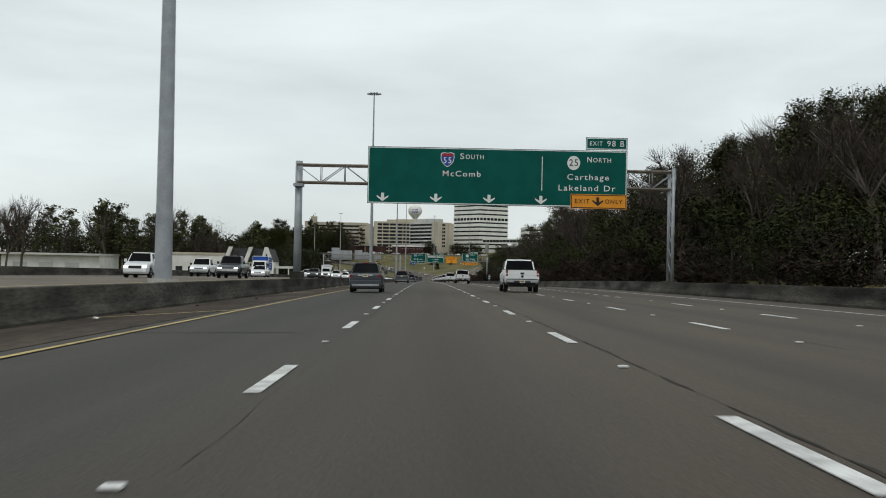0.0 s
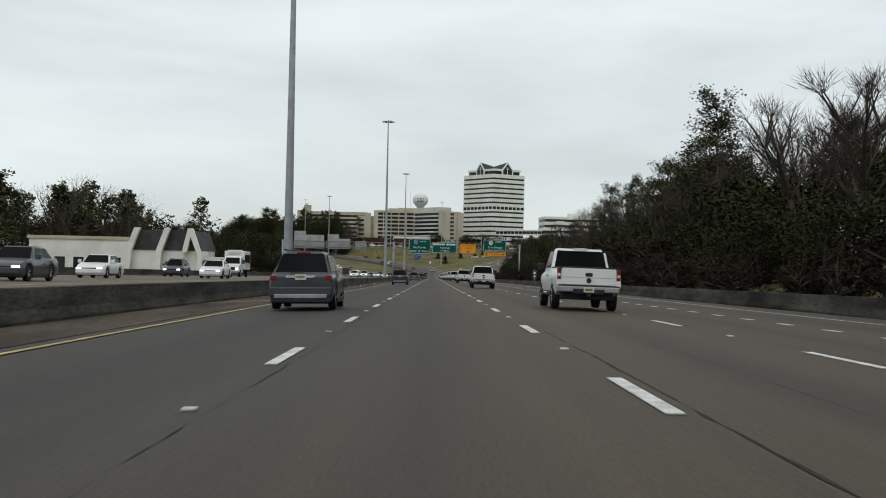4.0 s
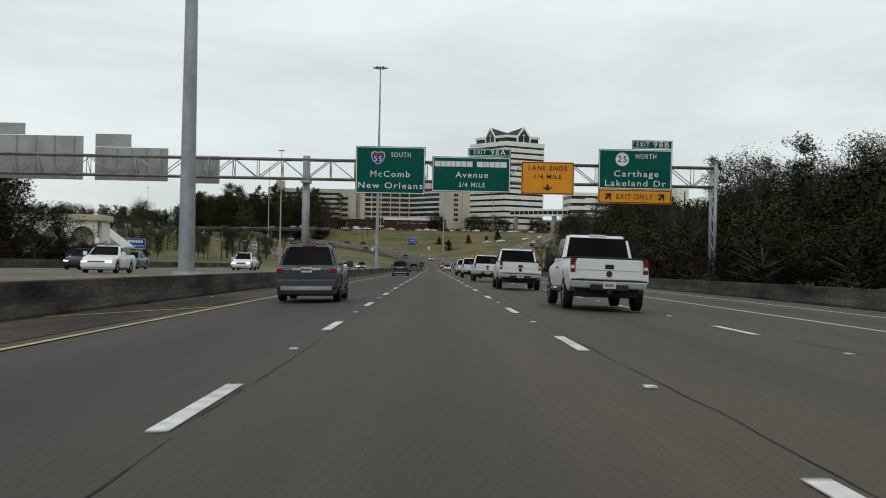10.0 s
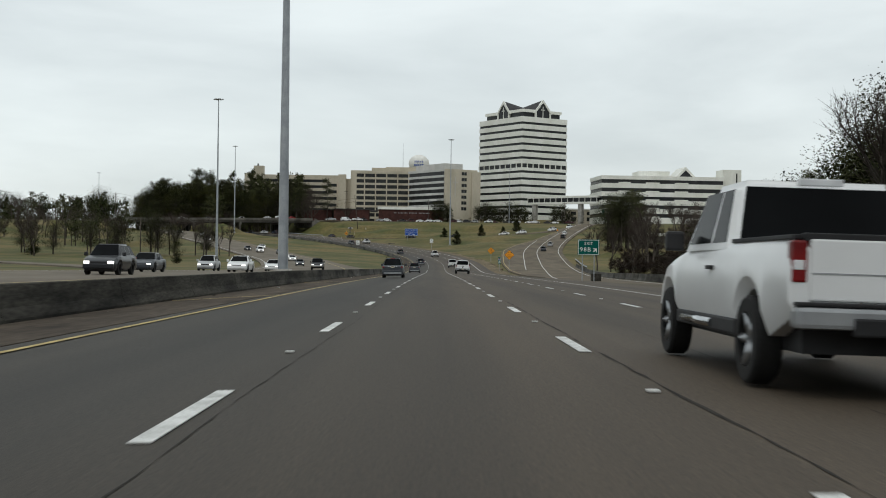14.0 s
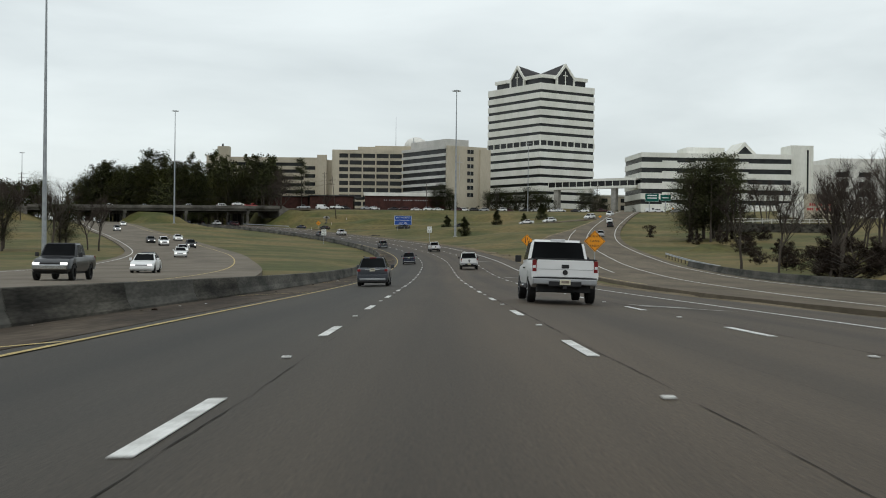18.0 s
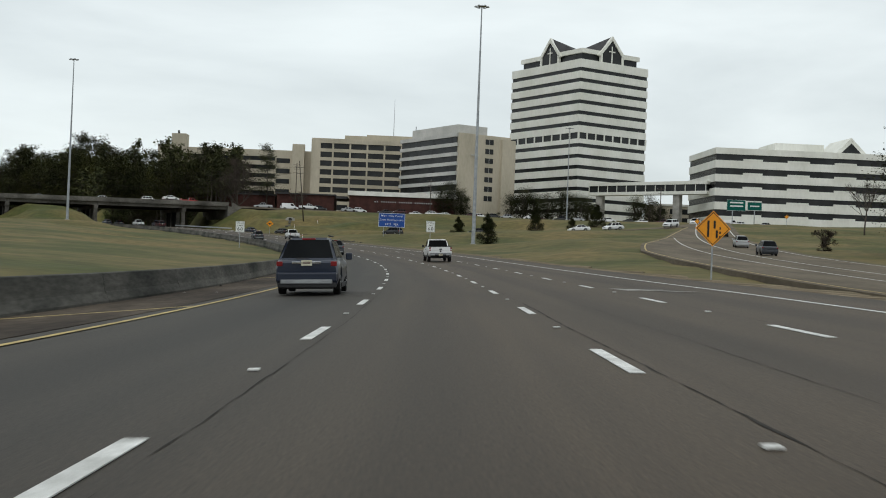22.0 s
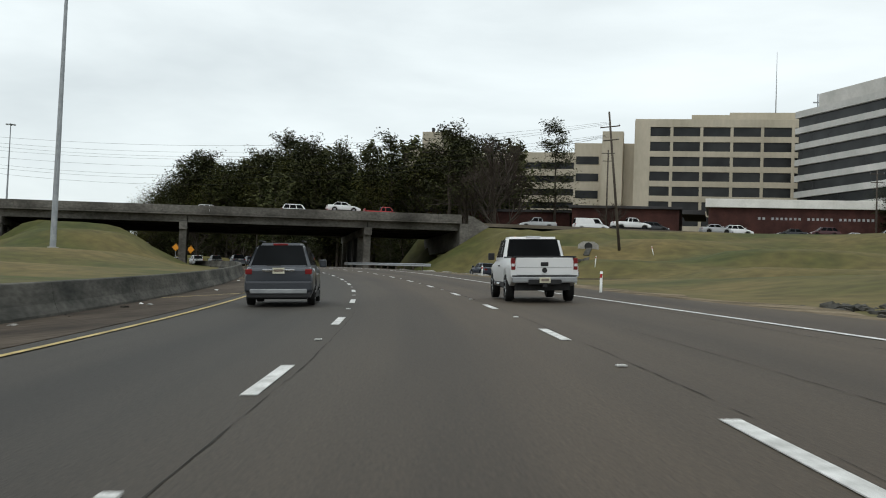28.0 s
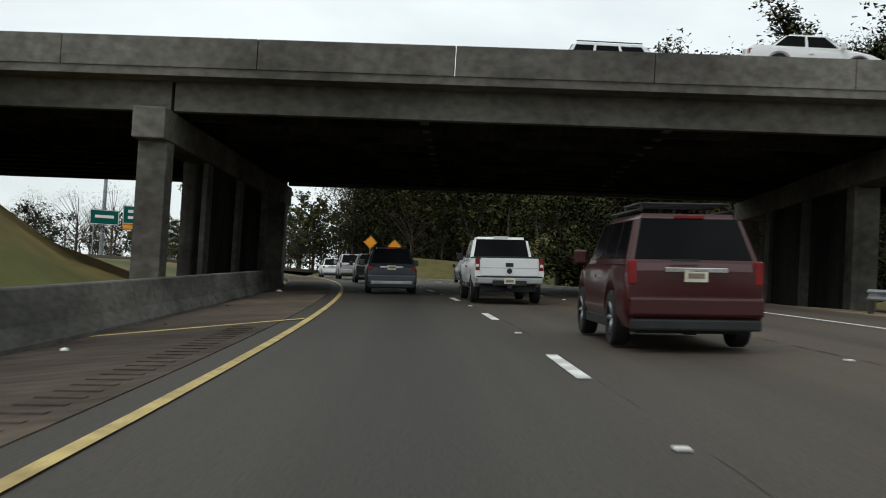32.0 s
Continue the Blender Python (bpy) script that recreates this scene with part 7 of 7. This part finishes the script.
for i in range(8):
    x, y = 78 + (i % 8) * 3.0, 938 + (i // 8) * 9
    car_at(lot.choice(("sedan", "suv")), lot.choice(("white", "silver", "grey", "black")), Matrix.Translation((x, y, gz(x, y) + .05)) @ Matrix.Rotation(lot.choice((0, math.pi)), 4, "Z"), "parked behind the white fence", far=True) if i % 3 else None
for k_, ob in CARS.items():
    for c in list(ob.children_recursive):
        bpy.data.objects.remove(c)
    bpy.data.objects.remove(ob)


# ---- signs beside the road ----
def post_sign(name, x, y, z0, label, posts, height, face=0.0):
    v = thing(name, Matrix.Translation((x, y, z0)) @ Matrix.Rotation(radians(face), 4, "Z"), label, "road sign")
    for px in posts:
        part("post", boxm(px - .04, px + .04, .035, .10, -.4, height), STEEL, v)
    return v


def diamond(x, y, z0, zc, size, label, face=0.0, words=()):
    v = post_sign("warning_sign", x, y, z0, label, (0,), zc - z0 + size * .5, face)
    k = size / math.sqrt(2)
    p = part("panel", prism(bmesh.new(), [(0, -size / 2), (size / 2, 0), (0, size / 2), (-size / 2, 0)], -.012, .012), SIGN_ORANGE, v)
    p.matrix_local = Matrix.Translation((0, 0, zc - z0))
    bm = bmesh.new()
    for a in range(4):
        r = Matrix.Rotation(radians(45 + 90 * a), 3, "Y")
        n = len(bm.verts)
        box(bm, -k / 2 + .06, k / 2 - .06, -.018, -.012, k / 2 - .09, k / 2 - .05)
        bm.verts.ensure_lookup_table()
        bmesh.ops.rotate(bm, verts=bm.verts[n:], cent=(0, 0, 0), matrix=r)
    part("rim", bm, SIGN_BLACK, v).matrix_local = Matrix.Translation((0, 0, zc - z0))
    for i, w in enumerate(words):
        write(v, w, 0, zc - z0 + (len(words) - 1) * .15 * size / 1.7 * 1.3 - i * .3 * size / 1.7 * 1.3, .17 * size / 1.7 * 1.15, SIGN_BLACK, y=-.02)
    return v


v = post_sign("exit_sign", 14.1, 578.1, gz(14.1, 578.1), "green exit sign in the gore on two posts", (-.55, .55), 3.9)
base = -3.4 - v.location.z
plate(v, -1.0, 1.0, base - 1.45, base, SIGN_GREEN, SIGN_WHITE, r=.04)
write(v, "EXIT", 0, base - .38, .26, SIGN_WHITE, .75, y=-.04)
write(v, "98B", -.3, base - .95, .40, SIGN_WHITE, 1.0, y=-.04)
arrow(v, .62, base - .98, .45, SIGN_WHITE, turn=-135, y=-.045)
part("gore_box", boxm(.4, 1.3, .5, 1.3, -.1, 1.0, bevel=.05), CONCRETE, v)
diamond(15.1, 716.2, gz(15.1, 716.2), -5.55, 2.05, "orange diamond lane ends sign on one post", 0, ("RIGHT", "LANE", "ENDS"))
v = post_sign("mile_marker", 13.4, 723, gz(13.4, 723), "narrow green mile marker on a thin post", (0,), 3.2)
plate(v, -.28, .28, 1.7, 3.3, SIGN_GREEN, SIGN_WHITE, r=.02)
shield_interstate(v, 0, 2.75, .42)
bar(v, -.14, .14, 2.3, 2.42, SIGN_WHITE, y=-.04)
write(v, "99", 0, 1.98, .26, SIGN_WHITE, y=-.04)
for x, y, top in ((-1.9, 908.0, -.9), (-28.9, 908.6, -1.9)):
    z0 = gz(x, y)
    v = post_sign("speed_limit_sign", x, y, z0, "white speed limit sign on a post", (-.02,), top - z0, 6)
    a = top - z0
    plate(v, -.62, .62, a - 1.55, a, SIGN_WHITE, SIGN_BLACK, r=.025)
    write(v, "SPEED", 0, a - .28, .20, SIGN_BLACK, .92, y=-.04)
    write(v, "LIMIT", 0, a - .62, .20, SIGN_BLACK, .80, y=-.04)
    write(v, "60", 0, a - 1.12, .48, SIGN_BLACK, .78, y=-.04)
z0 = gz(-11.2, 996)
v = post_sign("service_sign", -11.2, 996, z0, "blue highway patrol sign on two posts", (-1.7, 1.7), 4.0 - z0, 6)
a = 4.1 - z0
plate(v, -2.85, 2.85, a - 3.0, a, SIGN_BLUE, SIGN_WHITE, r=.07)
write(v, "Miss. Hwy Patrol", 0, a - .6, .40, SIGN_WHITE, 4.6, y=-.04)
write(v, "State Headquarters", 0, a - 1.45, .40, SIGN_WHITE, 5.0, y=-.04)
write(v, "EXIT  98A", 0, a - 2.4, .42, SIGN_WHITE, 2.8, y=-.04)
merge_sign = diamond(-42.5, 1032.2, gz(-42.5, 1032.2), 2.1, 1.8, "orange merge sign with two arrows on the embankment", 18)
arrow(merge_sign, -.18, 2.1 - gz(-42.5, 1032.2), .55, SIGN_BLACK, turn=180, y=-.03)
arrow(merge_sign, .22, 2.05 - gz(-42.5, 1032.2), .5, SIGN_BLACK, turn=165, y=-.03)
d1 = diamond(15.4, 807, gz(15.4, 807), gz(15.4, 807) + 3.05, 2.05, "orange diamond sign with two arrows beside the ramp")
bar(d1, -.34, -.22, 2.55, 3.5, SIGN_BLACK, y=-.03)
bar(d1, .16, .28, 2.5, 2.95, SIGN_BLACK, y=-.03)
bar(d1, .02, .14, 3.05, 3.5, SIGN_BLACK, y=-.03)
for z in (2.5, 2.75, 3.0):
    bar(d1, .36, .44, z, z + .14, SIGN_BLACK, y=-.03)
for x, y in ((52, 985), (86, 1040)):
    diamond(x, y, gz(x, y), gz(x, y) + 2.4, 1.1, "small orange warning sign on a post")
for x, y, zc in ((-161.5, 1200.5, 9.4), (-157.0, 1199.5, 8.9)):
    diamond(x, y, gz(x, y), zc, 1.9, "orange curve warning sign beyond the bridge", 31)
v = post_sign("direction_sign", -176, 1167, gz(-176, 1167), "green direction signs on posts beyond the bridge", (-3.2, 3.2), 11.0 - gz(-176, 1167), 41)
a = 10.6 - v.location.z
plate(v, -3.7, -.3, a - 2.0, a - .2, SIGN_GREEN, SIGN_WHITE)
plate(v, .1, 3.7, a - 1.7, a + .5, SIGN_GREEN, SIGN_WHITE)
plate(v, .1, 3.7, a - 2.4, a - 1.74, SIGN_ORANGE, SIGN_BLACK, "exit_only_panel")
for z in (a - .35, a - 1.1):
    bar(v, .7, 3.1, z, z + .35, SIGN_WHITE)
bar(v, -3.1, -.9, a - 1.2, a - .85, SIGN_WHITE)
v = post_sign("mile_marker", 17.0, 332, gz(17, 332), "narrow green mile marker above the barrier", (0,), 2.6)
plate(v, -.3, .3, 1.2, 2.7, SIGN_GREEN, SIGN_WHITE, r=.02)
bar(v, -.15, .15, 2.1, 2.4, SIGN_WHITE, y=-.04)
bar(v, -.12, .12, 1.5, 1.85, SIGN_WHITE, y=-.04)
v = thing("sign_gantry_hill", Matrix.Translation((93, 1120, gz(93, 1120))), "green direction signs on tall posts by the hilltop road", "road sign")
for x in (-1.5, 5.5):
    part("post", tube(bmesh.new(), (x, .2, -.4), (x, .2, 8.4), .14, n=10), STEEL, v)
plate(v, -3.4, 2.6, 4.9, 8.4, SIGN_GREEN, SIGN_WHITE)
plate(v, 3.2, 7.8, 5.2, 7.9, SIGN_GREEN, SIGN_WHITE)
for z in (7.3, 6.2):
    bar(v, -2.4, 1.8, z, z + .45, SIGN_WHITE)
bar(v, 4.0, 7.0, 6.4, 6.8, SIGN_WHITE)

# blue billboard and dark pylon beyond the opposite carriageway
v = post_sign("billboard", -77, 643, gz(-77, 643), "blue roadside billboard with white lettering", (-1.8, 1.8), 5, -4)
plate(v, -2.9, 2.9, 4.6, 7.2, SIGN_BLUE, SIGN_WHITE)
for a in range(7):
    bar(v, -2.3 + a * .66, -1.8 + a * .66, 6.2, 6.75, SIGN_WHITE)
write(v, "CHIROPRACTIC", .1, 5.35, .42, SIGN_WHITE, 4.8, y=-.04)


# ---- guard rails ----
def guard_rail(pts, label):
    g = thing("guard_rail", Matrix.Translation(pts[0]), label, "guard rail")
    inv = g.matrix_world.inverted()
    bm0 = prism(bmesh.new(), [(-.04, .42), (.03, .47), (-.04, .55), (-.04, .60), (.03, .66), (-.04, .73), (-.06, .73), (.0, .66), (-.06, .60), (-.06, .55), (.0, .47), (-.06, .42)], 0, 1)
    me = bpy.data.meshes.new("rail")
    bm0.to_mesh(me)
    bm0.free()
    me.materials.append(STEEL)
    pm = bpy.data.meshes.new("post")
    b = boxm(-.20, -.06, -.05, .05, -.5, .74)
    b.to_mesh(pm)
    b.free()
    pm.materials.append(WOOD_POLE)
    for p, q in zip(pts, pts[1:]):
        m = chord(p, q)
        part_of("rail", me, None, g).matrix_local = inv @ m @ Matrix.Diagonal((1, (Vector(q) - Vector(p)).length, 1, 1))
        part_of("post", pm, None, g).matrix_local = inv @ m


guard_rail([main_at(s, float(np.interp(s, [1058, 1078, 1110], [10.9, 9.7, 9.4])), -.12) for s in np.arange(1059, 1106, 3.8)][::-1], "galvanised steel guard rail on wooden posts under the embankment")
rr = line_frames(RAMP)
gi = [i for i in range(len(RAMP)) if 752 < RAMP[i][1] < 812]
guard_rail([Vector((RAMP[i][0] + rr[i][0] * 7.4, RAMP[i][1] + rr[i][1] * 7.4, RAMP[i][2] - .1)) for i in gi][::-1], "galvanised guard rail beside the exit ramp")
oi = [i for i in range(len(OPP)) if 40 < OPP[i][1] < 520]
orr = line_frames(OPP)
barrier([Vector((OPP[i][0] - orr[i][0] * 9.9, OPP[i][1], OPP[i][2] - .1)) for i in oi[::2]], "low dark concrete wall beyond the opposite carriageway")

# white board fence by the parking lot
f = thing("board_fence", Matrix.Translation((76, 930, 0)), "white three-board fence on the slope", "fence")
for i in range(15):
    x = i * 2.6
    z = gz(76 + x, 930) + 2.4
    part("post", boxm(x - .07, x + .07, -.07, .07, z - .4, z + 1.35), WHITE_WALL, f)
    if i < 14:
        z2 = gz(76 + x + 2.6, 930) + 2.4
        part("retaining_wall", boxm(x, x + 2.6, -.45, .25, min(z, z2) - 3.2, min(z, z2) - .02), CONCRETE, f)
        for h in (.45, .82, 1.2):
            part("board", tube(bmesh.new(), (x, -.09, z + h), (x + 2.6, -.09, z2 + h), .07, n=4), WHITE_WALL, f)


# ---- utility poles and wires ----
def utility_pole(x, y, h, lean=0.0, arms=(.7, 2.2)):
    v = thing("utility_pole", Matrix.Translation((x, y, gz(x, y))) @ Matrix.Rotation(radians(lean), 4, "Y"), "weathered wooden utility pole with crossarms", "utility pole")
    part("pole", tube(bmesh.new(), (0, 0, -.6), (0, 0, h), .19, .12, n=10), WOOD_POLE, v)
    for zz, w in ((h - arms[0], 1.25), (h - arms[1], 1.0)):
        part("crossarm", boxm(-w, w, -.16, -.05, zz, zz + .13), WOOD_POLE, v)
        for x_ in (-w + .1, 0, w - .1):
            part("insulator", tube(bmesh.new(), (x_, -.1, zz + .13), (x_, -.1, zz + .33), .05, .03, n=6), SIGN_BACK, v)
    return v


utility_pole(-40.8, 1087.6, 17.6, -5.9, (2.0, 3.7))
utility_pole(-53.1, 1166.5, 20)
utility_pole(-158.8, 1061.3, 20.9 - gz(-158.8, 1061.3))
utility_pole(-5, 1158, 14)
utility_pole(70, 1128, 12)
for i in range(5):
    utility_pole(-150 + i * 22 - 20, 560 + i * 60, 11)
# a bundle of lines sags from the leaning pole across the road
for k, (end, mid) in enumerate(((0, 0), (0, -.75), (0, -1.2), (-1.6, -1.75), (-1.6, -2.6), (-1.6, -3.6), (-1.6, -4.2), (-1.6, -4.9))):
    v, f = [], []
    for i in range(25):
        u = i / 24
        w = 119 * u
        q = Vector((-42.4 - .978 * w, 1085.8 - .208 * w + (k % 3 - 1) * .9, 20.8 + end - .1547 * w + .0013 * w * w + (mid - end) * 4 * u * (1 - u)))
        v += [q + Vector((0, .013, 0)), q + Vector((0, -.007, .012)), q + Vector((0, -.007, -.012))]
        if i:
            n = 3 * i
            f += [(n - 3 + j, n - 3 + (j + 1) % 3, n + (j + 1) % 3, n + j) for j in range(3)]
    tagged(part_of("overhead_wire", mesh_from("overhead_wire", v, f, SIGN_BLACK)), "thin dark overhead power line sagging across the road", "cable")

# ---- hatching, seams and litter on the road ----
for k in range(-1, 30):
    s = 217 + (k - 5) * 36.58
    if 0 < s < 1180:
        a = [main_at(s - 6.2 * t, -5.6 - 2.5 * t, .018) for t in (0, .5, 1)]
        b = [main_at(s - 6.2 * t - .35, -5.6 - 2.5 * t, .018) for t in (0, .5, 1)]
        ribbon("shoulder_hatch", a, b, YELLOW_PAINT, "yellow diagonal hatch line on the shoulder")
for s in (634, 704, 774):
    o = [(8.3, 0), (8.05, .5), (7.0, 2.3), (7.45, 2.5), (5.9, 4.4), (6.15, 1.9), (6.6, 2.1), (7.9, .2)]
    bm = bmesh.new()
    bm.faces.new([bm.verts.new(main_at(s + b, a, .014)) for a, b in o])
    bmesh.ops.recalc_face_normals(bm, faces=bm.faces[:])
    tagged(part("lane_drop_arrow", bm, WORN_PAINT), "worn white painted merge arrow on the closing lane", "road marking", kind="structure")
ef = line_frames(RAMP)
for i in range(0, len(RAMP)):
    if 800 < RAMP[i][1] < 985:
        p, r = Vector(RAMP[i]), Vector((ef[i][0], ef[i][1], 0))
        q = Vector((-r.y, r.x, 0))
        ribbon("ramp_hatch", [p + r * 4.2 + Vector((0, 0, .04)), p + r * 5.3 + q * 1.6 + Vector((0, 0, .04))], [p + r * 4.2 + q * .3 + Vector((0, 0, .04)), p + r * 5.3 + q * 1.9 + Vector((0, 0, .04))], WHITE_PAINT, "white hatch stroke on the ramp shoulder")
for x, y, lean in ((-28.7, 982.9, 0), (-33.9, 1009.8, 3), (-36.4, 1086.2, -14), (-41.0, 1068, 4), (-44.6, 1030, 0)):
    v = thing("delineator_post", Matrix.Translation((x, y, gz(x, y))) @ Matrix.Rotation(radians(lean), 4, "Y"), "slim white plastic delineator post in the grass", "marker post")
    part("post", tube(bmesh.new(), (0, 0, -.3), (0, 0, 1.15), .05, n=8), SIGN_WHITE, v)
    part("reflector", boxm(-.045, .045, -.06, -.05, .9, 1.05), SIGN_RED, v)
v = thing("storm_drain", Matrix.Translation((-44.6, 1087.0, gz(-44.6, 1087.0))) @ Matrix.Rotation(radians(12), 4, "Z"), "concrete drain outlet with a broken chute down the slope", "drain")
part("headwall", prism(bmesh.new(), [(-1.3, -.6), (-1.3, .5), (-.7, .9), (.7, .9), (1.3, .5), (1.3, -.6)], 0, .3), CONCRETE_PALE, v)
# solid black disc paints the dark inside of the pipe
part("pipe_mouth", tube(bmesh.new(), (0, -.03, .3), (0, .2, .3), .5, n=16), SIGN_BLACK, v)
for k in range(5):
    x, y = -44.5 + k * .22, 1085.8 - k * 3.1
    ob = part("chute_slab", boxm(-.35, .35, -1.5, 1.5, -.25, .05, bevel=.03), CONCRETE_GREY, v)
    ob.matrix_world = Matrix.Translation((x, y, gz(x, y) + .02)) @ Matrix.Rotation(math.atan2(gz(x, y + 1) - gz(x, y - 1), 2), 4, "X")
rk = random.Random(8)
for i in range(46):
    x, y = -19.4 + rk.gauss(0, .9), 981.5 + rk.gauss(0, 1.6)
    if x < -21.5:
        continue
    k = rk.uniform(.10, .34)
    bm = bmesh.new()
    bmesh.ops.create_icosphere(bm, subdivisions=1, radius=k)
    for q in bm.verts:
        q.co += Vector((rk.uniform(-1, 1), rk.uniform(-1, 1), rk.uniform(-.5, .5))) * k * .45
        q.co.z *= .6
    ob = part("riprap_stone", bm, CONCRETE_GREY)
    ob.matrix_world = Matrix.Translation((x, y, gz(x, y) + k * .2))
    tagged(ob, "pale broken stone in the grass ditch", "stone")
for i in range(70):
    s_ = rk.uniform(1034, 1104)
    p = main_at(s_, float(np.interp(s_, [1030, 1058, 1078, 1110], [11.2, 10.4, 9.3, 9.1])) + rk.gauss(0, .35))
    k = rk.uniform(.12, .42)
    bm = boxm(-k, k, -k * .7, k * .7, -.08, k * .32, bevel=.03)
    for q in bm.verts:
        q.co += Vector((rk.uniform(-1, 1), rk.uniform(-1, 1), rk.uniform(-.4, .4))) * k * .16
    ob = part("concrete_slab", bm, CONCRETE_PALE)
    ob.matrix_world = Matrix.Translation((p.x, p.y, max(gz(p.x, p.y), p.z - .25) + .04)) @ Matrix.Rotation(rk.uniform(0, 6.28), 4, "Z") @ Matrix.Rotation(rk.uniform(-.3, .3), 4, "X")
    tagged(ob, "pale slab of broken concrete under the guard rail", "stone")
sr = random.Random(21)
for l, w in ((2.03, .013), (-1.66, .006), (5.70, .008), (3.3, .004)):
    pts, drift = [], 0.0
    for s in np.arange(-40, 1200, .45):
        drift = drift * .985 + sr.uniform(-.012, .012)
        pts.append((s, l + drift + sr.uniform(-.008, .008), w * max(.08, sr.uniform(-.3, 1.9)) * (.35 + .65 * (math.sin(s * .071 + l * 9) > -.4))))
    ribbon("tar_seam", [main_at(s, a - ww, .005) for s, a, ww in pts], [main_at(s, a + ww, .005) for s, a, ww in pts], TAR, "dark irregular tar-sealed joint along the lane")
for s, a, b in ((584.5, -5.4, 5.4), (62, -5.4, 9.0), (300, -2.4, -.9), (21, -5.4, -2.6)):
    pts = [(l, s + sr.uniform(-.06, .06)) for l in np.arange(a, b, .35)]
    ribbon("cross_seam", [main_at(q - .05, l, .006) for l, q in pts], [main_at(q + .05, l, .006) for l, q in pts], TAR, "dark tar-sealed joint across the lanes")
for s, l, n in ((309, .75, 2), (206, .3, 1), (212, .9, 1), (575, -.4, 1), (520, .9, 1)):
    for j in range(n):
        p0 = [(t, l + j * .22 + t * .10) for t in (0, .5, 1.1)]
        ribbon("skid_mark", [main_at(s + t, a - .02, .007) for t, a in p0], [main_at(s + t, a + .025, .007) for t, a in p0], TAR, "short black rubber mark on the asphalt")
bm = boxm(-.07, .07, -.2, .2, 0, .010)
rum = bpy.data.meshes.new("groove")
bm.to_mesh(rum)
bm.free()
rum.materials.append(ASPHALT_DARK)
strip = thing("rumble_strip", main_frame(960, -6.5), "row of grooves pressed into the shoulder", "rumble strip", kind="structure")
for k in range(80):
    part_of("groove", rum, None, strip).matrix_local = strip.matrix_world.inverted() @ main_frame(1052 + k * .5, -6.35, .013) @ Matrix.Rotation(radians(90), 4, "Z")
for i in range(120):
    s, l = sr.uniform(0, 1130), -8.0 + abs(sr.gauss(0, .35))
    k = sr.uniform(.02, .10)
    bm = bmesh.new()
    bmesh.ops.create_icosphere(bm, subdivisions=1, radius=k)
    for q in bm.verts:
        q.co += Vector((sr.uniform(-1, 1), sr.uniform(-1, 1), sr.uniform(-.5, .5))) * k * .5
        q.co.z *= .5
    ob = part("rubble", bm, sr.choice((CONCRETE_PALE, SIGN_WHITE, TAR, BRUSH)))
    ob.matrix_world = main_frame(s, l, k * .25)
    tagged(ob, "small piece of rubble lying along the barrier", "debris")
